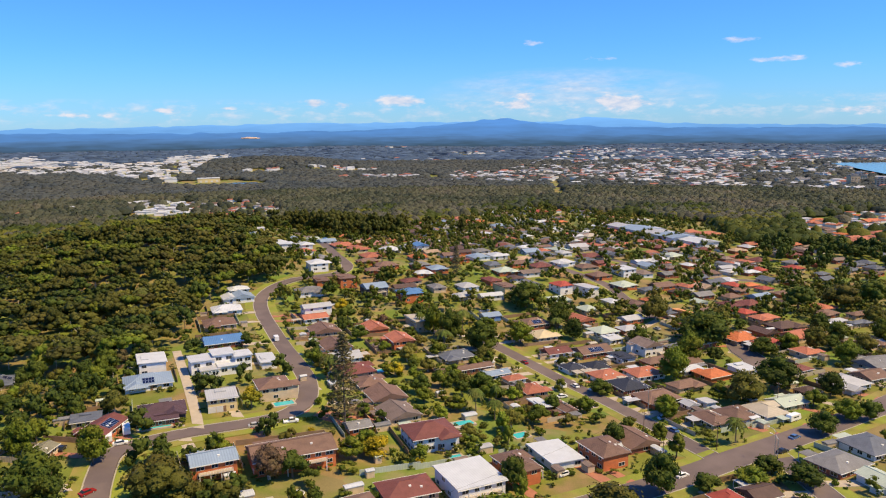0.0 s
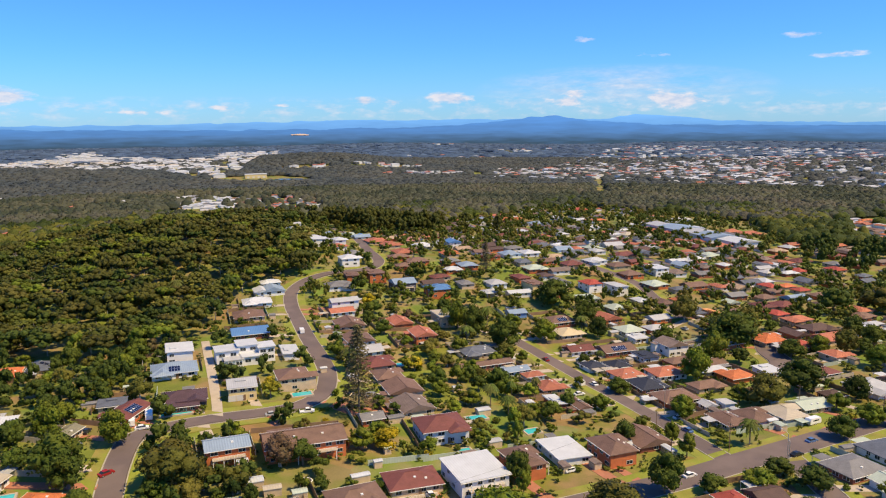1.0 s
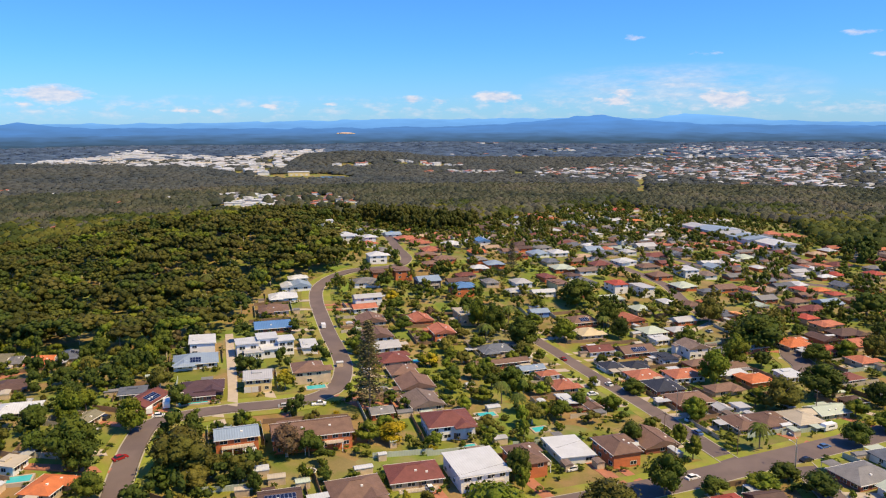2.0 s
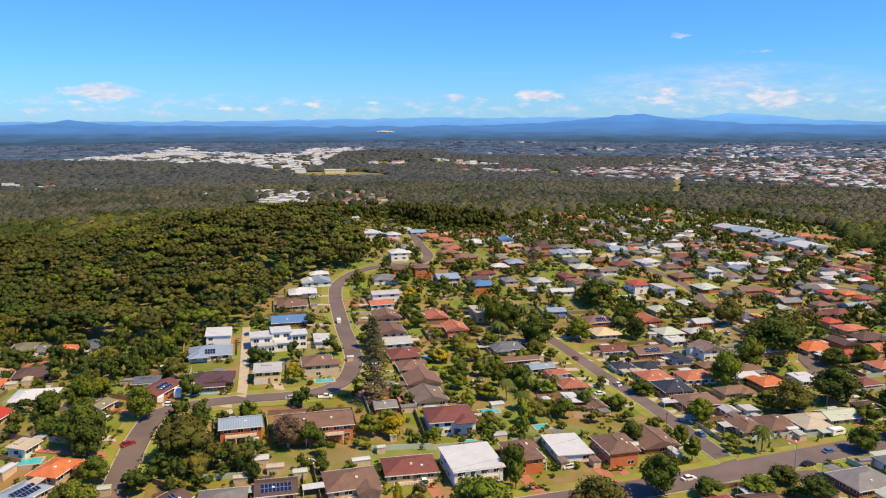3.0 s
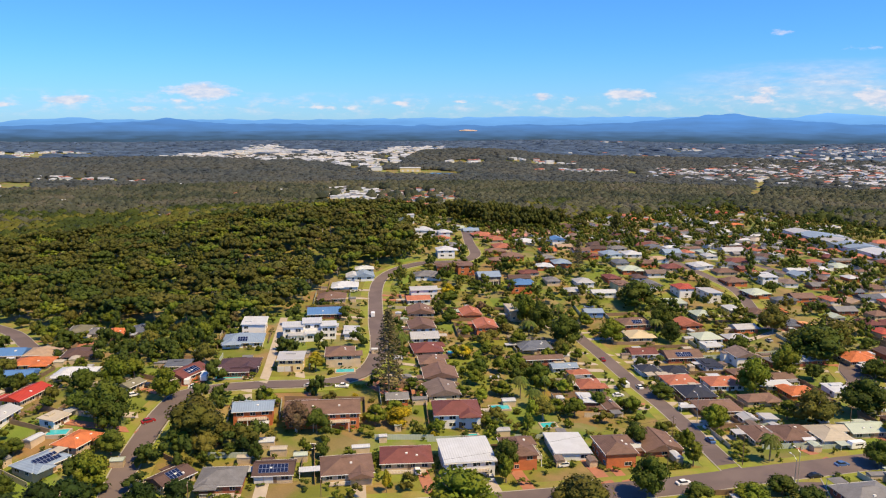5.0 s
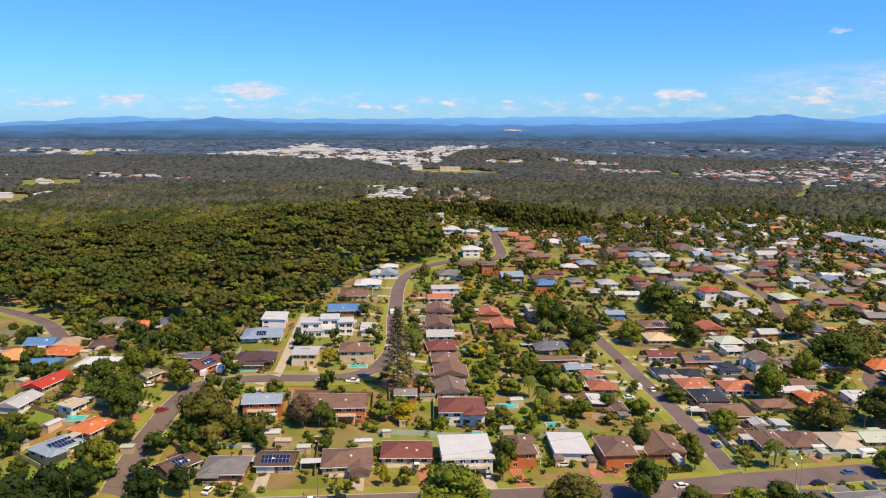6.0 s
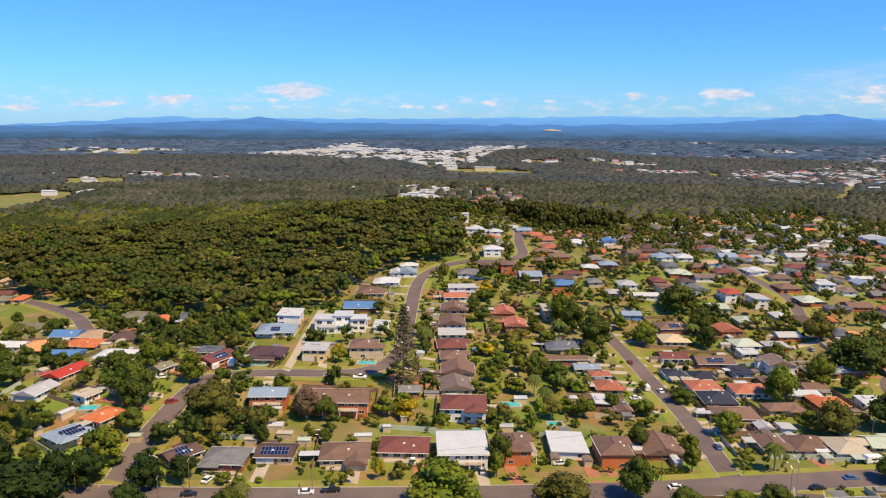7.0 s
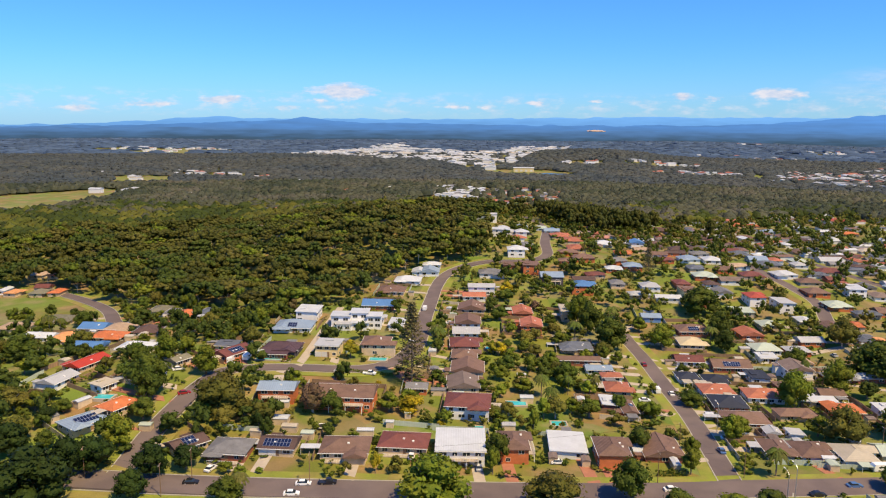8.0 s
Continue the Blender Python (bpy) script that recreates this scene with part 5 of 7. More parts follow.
plant("dark", -178.0, 179.6, 15.4, 11.4)
plant("lime", -35.0, 154.5, 5.4, 4.1)
plant("lime", -30.4, 155.9, 4.3, 3.3)
plant("yellow", 2.4, 178.3, 3.2, 8.3)
plant("green", 32.2, 196.4, 5.3, 8.7)
plant("green", -79.0, 384.9, 6.4, 5.3)
plant("palm", 1.8, 346.7, 11.2, 11.5)
plant("palm", -12.1, 374.1, 6.0, 11.2)
plant("palm", 103.1, 357.6, 5.1, 9.9)
plant("palm", -21.6, 147.2, 6.8, 8.8)
plant("palm", -149.9, 356.5, 5.5, 10.5)
plant("palm", -163.2, 384.7, 10.5, 14.4)
plant("palm", 35.1, 279.7, 5.5, 10.4)
plant("palm", 26.0, 274.6, 5.0, 9.8)
plant("dark", 47.1, 271.9, 6.7, 6.9)
plant("green", 8.9, 299.2, 7.8, 6.2)
plant("green", -9.0, 313.7, 7.4, 6.1)
plant("dark", -36.7, 280.4, 7.2, 7.5)
plant("dark", -50.6, 307.7, 6.3, 7.0)
plant("gum", 177.9, 356.2, 12.0, 14.0)
plant("green", 116.4, 343.0, 14.0, 15.4)
plant("dark", 98.3, 370.1, 11.8, 10.3)



def inside(poly, x, y):
    hit = np.zeros(np.shape(x), bool)
    n = len(poly)
    for i in range(n):
        (x0, y0), (x1, y1) = poly[i], poly[(i + 1) % n]
        if y0 == y1:
            continue
        hit ^= ((y0 > y) != (y1 > y)) & (x < (x1 - x0) * (y - y0) / (y1 - y0) + x0)
    return hit


SUBURB = [(-420, -200), (-420, 225), (-330, 282), (-271, 280), (-237, 288), (-198, 290), (-140, 276), (-119, 312), (-121, 345), (-124, 380), (-122, 413), (-106, 446), (-124, 506), (-185, 640), (-215, 736), (-175, 769), (-98, 737), (-56, 831), (-2, 905), (80, 1000), (144, 945), (190, 900), (262, 845), (250, 700), (247, 600), (255, 560), (330, 560), (420, 500), (420, -200)]
ESTATE = [(-525, 1097), (-517, 1122), (-396, 1120), (-292, 1095), (-202, 839), (-254, 869), (-389, 925), (-439, 946)]
ESTATE_GREY = [(-525, 1097), (-517, 1122), (-422, 1090), (-346, 913), (-389, 925), (-439, 946)]
ESTATE_RED = [(-422, 1090), (-396, 1120), (-292, 1095), (-202, 839), (-254, 869), (-346, 913)]
RIGHT_ESTATE = [(318, 690), (340, 850), (480, 930), (620, 900), (620, 640), (420, 600), (350, 640)]
INDUSTRY = [(-1667, 1954), (-1662, 2172), (-1708, 2525), (-1861, 2844), (-1852, 3052), (-1619, 2701), (-1339, 2562), (-1137, 2396), (-1180, 2722), (-1318, 3143), (-1178, 3466), (-808, 2437), (-688, 1823),
            (-645, 1685), (-615, 1490), (-669, 1464), (-720, 1525), (-819, 1616), (-936, 1658), (-963, 1560), (-1289, 1798), (-1554, 1909)]
TOWN_FRONT = [(-79, 1939), (125, 2000), (259, 2018), (437, 2171), (615, 2320), (796, 2483), (449, 1275), (398, 1374), (286, 1543), (233, 1731), (139, 1650), (60, 1657), (-57, 1662)]
TOWN = [(-80, 1690), (60, 2000), (520, 3900), (1700, 3300), (1250, 2150), (900, 1500), (760, 1130), (620, 1150), (410, 1290), (160, 1430), (-70, 1560)]
WEST = [(-1500, 900), (-1250, 1060), (-1120, 1240), (-1000, 1150), (-1050, 930), (-1350, 800)]
OPEN = [(-650, 1509), (-514, 1580), (-425, 1530), (-405, 1425), (-479, 1400), (-600, 1395)]
VILLAGE_EDGE = [(-439, 946), (-389, 925), (-254, 869), (-202, 839), (-180, 770), (-250, 790), (-400, 850), (-470, 890)]
PARK = [(-130, 1829), (-94, 1805), (-75, 1606), (-108, 1633)]
FIELD = [(-960, 530), (-940, 770), (-890, 775), (-760, 650), (-690, 500), (-800, 430)]
FIELD2 = [(-1160, 965), (-1080, 1030), (-945, 900), (-1010, 810)]
WATER = [(790, 1480), (900, 2020), (1120, 2050), (1350, 1900), (1020, 1420)]
CUTLINE = [(118, 1130), (154, 1690), (178, 1690), (140, 1130)]


# scattered far buildings in forest clearings: x, y, radius, count
CLUSTERS = [(-2250, 1930, 150, 24), (-2120, 2100, 90, 9), (-1940, 1840, 110, 0), (-1076, 1081, 48, 9), (-1006, 1103, 40, 7), (-910, 1093, 34, 4), (-780, 1054, 26, 2), (-860, 735, 38, 4), (-560, 979, 24, 2), (-587, 933, 22, 1), (-728, 767, 26, 2),
            (-459, 639, 16, 2), (-169, 575, 14, 1), (-540, 1798, 40, 6), (-509, 1842, 34, 4), (-366, 1895, 52, 8), (-311, 1914, 40, 6), (-363, 2735, 70, 7), (-149, 2588, 60, 6), (-245, 1700, 55, 12), (-181, 1724, 44, 9), (-23, 3219, 90, 10), (-505, 4380, 90, 8), (-80, 3000, 90, 5)]


def seen_past(x, y, w):
    """Whether a tree w wide at (x, y) leaves the fronts of the houses open."""
    far = math.hypot(x - 60, y)
    for k in (10, 14, 18):
        px, py = x + (x - 60) / far * k, y + y / far * k
        if k < 2.3 * w and any((p.x - px) ** 2 + (p.y - py) ** 2 < half * half for line, half in ROAD_LINES for p in line):
            return False
    return clear_of(x, y, w * 0.3) and clear_of(x - 2, y + 4.5, w * 0.1) and clear_of(x - 4, y + 9, -1.0)


def clear_of(x, y, gap):
    for hx, hy, big, a, b, ca, sa in HOUSES:
        dx, dy = x - hx, y - hy
        if abs(dx) < big + gap + 2 and abs(dy) < big + gap + 2:
            u, v = dx * ca + dy * sa, -dx * sa + dy * ca
            if abs(u) < a + gap and abs(v) < b + gap:
                return False
    for line, half in ROAD_LINES:
        for p in line:
            if (p.x - x) ** 2 + (p.y - y) ** 2 < (half + gap * 0.6 + 1.2) ** 2:
                return False
    return True


rng = random.Random(11)
made = 0
for k in range(16000):
    if made > 150:
        break
    x, y = rng.uniform(-230, 230), rng.uniform(140, 400)
    if not inside(SUBURB, x, y) or -124 < x < -52 and 240 < y < 400 or (150 < y < 260 and -70 < x < 90 and rng.random() < 0.6):
        continue
    w = rng.uniform(4.5, 10.5)
    if not seen_past(x, y, w) or any((px - x) ** 2 + (py - y) ** 2 < (r + w / 2) ** 2 * 0.4 for px, py, r in PLANTS):
        continue
    kind = rng.choice(("dark", "dark", "green", "green", "gum", "gum", "dark", "green", "palm", "bronze" if rng.random() < 0.3 else "lime" if rng.random() < 0.4 else "green"))
    plant(kind, round(x, 1), round(y, 1), w, w * rng.uniform(0.75, 1.1) if kind != "palm" else w * 1.2)
    made += 1
made = 0
for k in range(6000):
    if made > 60:
        break
    x, y = rng.uniform(-290, -60), rng.uniform(90, 320)
    if not inside(SUBURB, x, y) or -124 < x and y > 240 or -215 < x < -125 and 185 < y < 245 and rng.random() < 0.8:
        continue
    w = rng.uniform(6, 12)
    if not seen_past(x, y, w) or any((px - x) ** 2 + (py - y) ** 2 < (r + w / 2) ** 2 * 0.35 for px, py, r in PLANTS):
        continue
    plant(rng.choice(("dark", "dark", "gum", "green")), round(x, 1), round(y, 1), w, w * rng.uniform(0.8, 1.2))
    made += 1
made = 0
for k in range(9000):
    if made > 290:
        break
    x, y = rng.uniform(-200, 250), rng.uniform(140, 430)
    if inside(SUBURB, x, y) and clear_of(x, y, 0.5):
        w = rng.uniform(1.4, 3.8)
        shrub(rng.choice(("dark", "green", "green", "lime", "gum", "dark", "dark", "yellow" if rng.random() < 0.3 else "green")), round(x, 1), round(y, 1), w, w * rng.uniform(0.6, 1.0))
        made += 1

# ---- woods ----


def woods(name, label, places, templates, mat, hrange, wrange, seed, trunks=False):
    """Many trees joined: places (n, 2), templates of (V, F)."""
    r = np.random.default_rng(seed)
    Vs, Fs, n = [], [], 0
    pick = r.integers(0, len(templates), len(places))
    for t, (V, F) in enumerate(templates):
        P = places[pick == t]
        m = len(P)
        if not m:
            continue
        h, w, a = r.uniform(*hrange, m), r.uniform(*wrange, m), r.uniform(0, math.tau, m)
        c, s = np.cos(a) * w, np.sin(a) * w
        X = V[None, :, 0] * c[:, None] - V[None, :, 1] * s[:, None] + P[:, :1]
        Y = V[None, :, 0] * s[:, None] + V[None, :, 1] * c[:, None] + P[:, 1:]
        Z = V[None, :, 2] * h[:, None] + ground_z(P[:, 0], P[:, 1])[:, None]
        Vs.append(np.stack([X, Y, Z], -1).reshape(-1, 3))
        Fs.append((F[None] + (np.arange(m) * len(V))[:, None, None]).reshape(-1, F.shape[1]) + n)
        n += m * len(V)
    return tagged(new(name, mesh_of(name, np.concatenate(Vs), np.concatenate(Fs), mat, True)), label, "woods", kind="stuff")


def scatter(seed, r0, r1, step, keep=None):
    """Jittered places in the wedge that the walk looks over, outside the built districts."""
    r = np.random.default_rng(seed)
    g = np.arange(-r1, r1, step)
    X, Y = np.meshgrid(g, np.arange(-50, r1, step))
    X = X + r.uniform(-0.42, 0.42, X.shape) * step + (np.arange(X.shape[0]) % 2)[:, None] * step / 2
    Y = Y + r.uniform(-0.42, 0.42, Y.shape) * step
    X, Y = X.ravel(), Y.ravel()
    d = np.hypot(X - 60, Y)
    a = np.degrees(np.arctan2(X - 60, Y))
    ok = (d > r0) & (d <= r1) & (a > -72) & (a < 36)
    for poly in (SUBURB, OPEN, PARK, VILLAGE_EDGE, FIELD, FIELD2, WATER, CUTLINE):
        ok &= ~inside(poly, X, Y)
    chance = r.uniform(0, 1, X.shape)
    ok &= ~inside(INDUSTRY, X, Y) | (chance < 0.13)
    ok &= ~inside(WEST, X, Y) | (chance < 0.6)
    ok &= ~(inside(ESTATE, X, Y) | inside(RIGHT_ESTATE, X, Y)) | (chance < 0.09)
    ok &= ~inside(TOWN, X, Y) | inside(TOWN_FRONT, X, Y) | (chance < 0.42)
    ok &= ~inside(TOWN_FRONT, X, Y) | (chance < 0.24)
    for cx, cy, cr, count in CLUSTERS:
        ok &= ((X - cx) ** 2 / 2.2 + (Y - cy + cr * 0.4) ** 2 > cr * cr) | (r.uniform(0, 1, X.shape) < 0.12)
    return np.stack([X[ok], Y[ok]], -1)


def crowns(seed, n, clumps, per, size):
    return [broad_crown(seed + i, clumps, per, size, 0.3, 3, 6) for i in range(n)]


def lumps(seed, n, rings=4, seg=7):
    """Uneven low domes for far canopies."""
    out = []
    for k in range(n):
        r = np.random.default_rng(seed + k)
        V, F = [], []
        for i in range(rings + 1):
            f = i / rings
            for j in range(seg):
                a = j * math.tau / seg + i * 0.4
                q = 0.5 * math.cos(f * 1.53) ** 0.6 * r.uniform(0.7, 1.2)
                V.append((q * math.cos(a), q * math.sin(a), 0.25 + 0.75 * math.sin(f * 1.5) * r.uniform(0.8, 1.14)))
        for i in range(rings):
            for j in range(seg):
                F.append((i * seg + j, i * seg + (j + 1) % seg, (i + 1) * seg + (j + 1) % seg, (i + 1) * seg + j))
        out.append((np.array(V), np.array(F)))
    return out


near = scatter(3, 150, 700, 9.0)
near = np.array([p for p in near if clear_of(p[0], p[1], 2.0)])
near_hill = near[(near[:, 0] < -90)]
# stands of one kind of tree, and taller and lower patches of forest
STAND = np.array([noise.fractal(Vector((p[0] / 55, p[1] / 55, 3.0)), 1.0, 2.0, 3) for p in near_hill])
TALL = np.array([noise.noise(Vector((p[0] / 34, p[1] / 34, 9.0))) for p in near_hill])
pick = np.random.default_rng(2).uniform(-0.42, 0.42, len(near_hill)) + STAND
HILL = [broad_crown(21 + i, 12, 15, 0.038, 0.30, 2, 6, i % 3 != 0, 0.88, (0.11, 0.19)) for i in range(7)]
for low, high, kind, word, seed in ((-9, -0.30, "forestdark", "dark green forest trees between the eucalypts", 18), (-0.30, 0.27, "forest", "dense olive-green eucalypt forest over the hill", 8), (0.27, 0.47, "forestbrown", "brownish flowering eucalypts in the hill forest", 28), (0.47, 9, "green", "bright green rainforest trees in the hill forest", 48)):
    for t0, t1, hs, ws in ((-9, -0.12, (8, 12), (9, 15)), (-0.12, 0.16, (11, 15), (12, 19)), (0.16, 9, (14, 19), (13, 22))):
        stand = near_hill[(pick >= low) & (pick < high) & (TALL >= t0) & (TALL < t1)]
        if len(stand):
            woods("eucalypt_woods", word, stand, HILL, LEAF[kind], hs, ws, seed)
stems = near_hill[::4]
trunk_t = []
for s in range(3):
    me = trunk_mesh(s + 40, PALEBARK, 0.05, 0.75, 0.016)
    V = np.zeros(len(me.vertices) * 3, np.float32)
    me.vertices.foreach_get("co", V)
    quads = np.array([list(p.vertices) for p in me.polygons if len(p.vertices) == 4])
    trunk_t.append((V.reshape(-1, 3).astype(float), quads))
woods("gum_trunks", "pale gum trunks standing among the forest", stems, trunk_t, PALEBARK, (10, 14), (9, 11), 9)
side = near[near[:, 0] >= -90]
if len(side):
    woods("street_woods", "belt of olive-green trees beside the houses", side, crowns(21, 3, 6, 11, 0.08), LEAF["forestdark"], (9, 15), (9, 13), 12)
mid = scatter(4, 700, 1300, 8.2)
mid = mid[np.array([noise.noise(Vector((p[0] / 60, p[1] / 60, 5.0))) for p in mid]) > -0.62]
TONE = np.array([noise.fractal(Vector((p[0] / 130, p[1] / 90, 1.0)), 1.0, 2.0, 3) for p in mid]) + np.random.default_rng(7).uniform(-0.2, 0.2, len(mid))
VALLEY = lumps(130, 8, 2, 6)
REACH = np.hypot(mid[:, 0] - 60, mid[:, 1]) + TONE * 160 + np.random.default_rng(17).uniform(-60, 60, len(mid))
# plain forest tones up to about 900 m, tones with painted haze beyond
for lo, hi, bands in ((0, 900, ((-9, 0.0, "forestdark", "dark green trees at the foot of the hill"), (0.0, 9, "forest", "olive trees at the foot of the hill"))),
                      (900, 1e5, ((-9, -0.12, "valleydark", "dark green forest canopy in the valley"), (-0.12, 0.42, "valley", "continuous olive forest canopy in the valley"), (0.42, 9, "valleypale", "thin greyish paperbark forest in the valley, slight haze in its colour")))):
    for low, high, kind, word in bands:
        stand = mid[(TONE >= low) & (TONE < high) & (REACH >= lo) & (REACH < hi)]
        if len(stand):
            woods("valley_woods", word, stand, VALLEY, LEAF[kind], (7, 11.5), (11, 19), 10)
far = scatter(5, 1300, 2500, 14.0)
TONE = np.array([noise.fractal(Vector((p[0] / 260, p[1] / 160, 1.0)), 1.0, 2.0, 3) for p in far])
for low, high, kind, word in ((-9, -0.05, "farforest", "distant forest canopy beyond the suburb, haze in its colour"), (-0.05, 9, "farolive", "distant olive forest canopy beyond the suburb, haze in its colour")):
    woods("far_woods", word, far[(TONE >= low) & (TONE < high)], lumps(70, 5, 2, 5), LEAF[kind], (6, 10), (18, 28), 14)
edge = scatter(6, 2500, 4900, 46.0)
woods("distant_woods", "distant forest tinted haze-blue, reaching the plain's edge", edge, lumps(90, 4, 2, 6), LEAF["hazeforest"], (6, 11), (52, 80), 15)

r = np.random.default_rng(77)
GROVE = np.stack([r.normal(-112, 30, 150), r.normal(690, 24, 150)], -1)
GROVE = GROVE[np.array([clear_of(p[0], p[1], 3.0) for p in GROVE])]
woods("grove", "tall dark grove behind the ridge houses", GROVE, HILL, LEAF["forest"], (17, 27), (13, 20), 61)


HAMLET = [(-225, 195), (-215, 245), (-150, 250), (-120, 205), (-118, 158), (-160, 160)]
TERRACES = [(-122, 256), (-124, 400), (-104, 420), (-88, 370), (-62, 312), (-52, 285), (-62, 252), (-100, 232)]


def suburb_green(seed, n, y0, y1):
    r = random.Random(seed)
    out = []
    while len(out) < n:
        x, y = r.uniform(-230, 420), r.uniform(y0, y1)
        if (inside(TERRACES, x, y) or inside(HAMLET, x, y)) and r.random() < 0.55:
            continue
        if inside(SUBURB, x, y) and (seen_past(x, y, 6) if y0 < 200 and r.random() < 0.85 else clear_of(x, y, 2.0)) and math.hypot(x - 60, y) < 1000:
            out.append((x, y))
    return np.array(out)


GREEN = suburb_green(5, 1750, 395, 1000)
FAR_CROWNS = [broad_crown(51 + i, 4, 15, 0.058, 0.3, 2, 5) for i in range(5)]
woods("suburb_trees", "olive trees crowding the far gardens", GREEN[:560], FAR_CROWNS, LEAF["gum"], (5, 11), (6, 11), 31)
woods("suburb_trees", "dark green trees crowding the far gardens", GREEN[560:1350], FAR_CROWNS, LEAF["dark"], (5, 12), (6, 12), 32)
woods("suburb_trees", "bright green trees crowding the far gardens", GREEN[1350:], FAR_CROWNS, LEAF["green"], (5, 10), (6, 10), 35)
NEARGREEN = suburb_green(9, 660, 120, 470)
LEFT = np.array([p for p in suburb_green(19, 900, 110, 330) if p[0] < -45][:190])
BUSH = [broad_crown(61 + i, 6, 22, 0.045, 0.2, 3, 5) for i in range(4)]
woods("backyard_trees", "crowded dark green backyard trees", NEARGREEN[:230], BUSH, LEAF["dark"], (3, 6.5), (4, 7.5), 36)
woods("backyard_trees", "crowded olive backyard trees", NEARGREEN[230:420], BUSH, LEAF["gum"], (3, 6.5), (4, 7.5), 37)
woods("backyard_trees", "crowded bright green backyard trees", NEARGREEN[420:], BUSH, LEAF["green"], (3, 7), (4, 8), 39)
woods("thicket", "dense dark trees crowding the lower gardens", LEFT, BUSH, LEAF["forestdark"], (5, 11), (6, 11), 38)
HEDGE = suburb_green(6, 2300, 130, 600)
LOW = [broad_crown(81 + i, 3, 8, 0.08, 0.15, 2, 5) for i in range(4)]
for a, b, kind, word in ((0, 900, "dark", "dark green"), (900, 1700, "green", "mid green"), (1700, 2300, "gum", "olive")):
    woods("garden_undergrowth", "low %s shrubs and hedges between garden lots" % word, HEDGE[a:b], LOW, LEAF[kind], (1.5, 4.0), (2.2, 5.5), 33 + a)

# planting along the walls of the houses
r = random.Random(44)
BEDS = []
for hx, hy, big, a, b, ca, sa in HOUSES:
    if math.hypot(hx - 70, hy) > 480:
        continue
    for k in range(10):
        u, v = r.choice(((r.uniform(-a, a), -b - r.uniform(0.6, 3.0)), (r.uniform(-a, a), -b - r.uniform(0.6, 4.5)), (a + r.uniform(0.5, 2.0), r.uniform(-b, b)), (-a - r.uniform(0.5, 2.0), r.uniform(-b, b)), (r.uniform(-a, a), b + r.uniform(0.8, 4.0))))
        x, y = hx + u * ca - v * sa, hy + u * sa + v * ca
        if clear_of(x, y, 0.2):
            BEDS.append((x, y))
BEDS = np.array(BEDS)
for k, kind, word in ((0, "dark", "dark green"), (1, "green", "leafy green"), (2, "gum", "olive"), (3, "dark", "deep green")):
    woods("garden_beds", "%s shrubs planted along the house walls" % word, BEDS[k::4], LOW, LEAF[kind], (1.0, 2.8), (1.6, 3.6), 70 + k)

# ---- far districts ----


def district(name, label, poly, n, size, tall, colours, seed):
    """Far buildings with pitched roofs joined into one object per roof colour."""
    r = random.Random(seed)
    xs, ys = [p[0] for p in poly], [p[1] for p in poly]
    bms = [bmesh.new() for c in colours]
    walls = bmesh.new()
    count = 0
    while count < n:
        x, y = r.uniform(min(xs), max(xs)), r.uniform(min(ys), max(ys))
        if not inside(poly, x, y) or inside(WATER, x, y):
            continue
        w, d, h = r.uniform(*size), r.uniform(*size) * 0.6, r.uniform(*tall)
        z = gz(x, y)
        m = pose(x, y, z, 0, 0, r.choice((28, 118)) + r.uniform(-6, 6))
        box(walls, -w / 2 + 0.4, w / 2 - 0.4, -d / 2 + 0.4, d / 2 - 0.4, -3, h, m)
        bm = bms[r.randrange(len(bms))]
        old = len(bm.verts)
        hip(bm, w / 2, d / 2, h, d * 0.12, r.choice((0.0, d * 0.4)))
        bm.verts.ensure_lookup_table()
        for v in bm.verts[old:]:
            v.co = m @ v.co
        count += 1
    for bm, c in zip(bms, colours):
        tagged(obj(name, bm, ROOF[c]), label + " with %s roofs" % TILED[c], "buildings", kind="stuff")
    tagged(obj(name + "_walls", walls, WALL["white"]), label + ", pale walls", "buildings", kind="stuff")


district("estate_houses", "cluster of far grey-roofed houses among trees", ESTATE_GREY, 80, (10, 17), (2.6, 4.2), ("white", "palegrey", "grey", "white"), 1)
district("estate_houses", "cluster of far houses among trees", ESTATE_RED, 85, (10, 16), (2.6, 4.0), ("terracotta", "brown", "palegrey", "grey", "terracotta"), 11)
district("villa_houses", "far villas among trees", RIGHT_ESTATE, 190, (10, 16), (2.6, 3.6), ("terracotta", "terracotta", "orange", "palegrey", "brown"), 2)
district("industrial_sheds", "distant white industrial sheds", INDUSTRY, 760, (12, 42), (3.5, 7), ("white", "palegrey", "white", "cream", "palegrey", "white"), 3)
district("town_houses", "distant town buildings", TOWN_FRONT, 1150, (10, 24), (2.8, 6), ("white", "palegrey", "terracotta", "brown", "white", "grey", "palegrey", "cream"), 4)
district("town_houses", "distant town buildings among trees", TOWN, 1150, (12, 30), (3.5, 8), ("white", "palegrey", "terracotta", "white", "grey"), 14)
district("western_sheds", "far pale buildings among trees", WEST, 20, (10, 24), (3, 5), ("white", "palegrey", "cream"), 5)
for cx, cy, cr, count in CLUSTERS:
    if count:
        ring = [(cx + 1.5 * cr * math.cos(k * 0.785), cy + 0.8 * cr * math.sin(k * 0.785)) for k in range(8)]
        district("clearing_houses", "far buildings in a forest clearing", ring, count, (13, 16 + cr / 7), (4, 7), ("white", "palegrey", "terracotta"), int(cr) + count)
LOWER = [(-60, 640), (-175, 765), (-98, 735), (-56, 825), (-2, 900), (80, 990), (144, 940), (190, 890), (150, 800), (225, 660), (220, 560), (140, 560), (60, 600)]
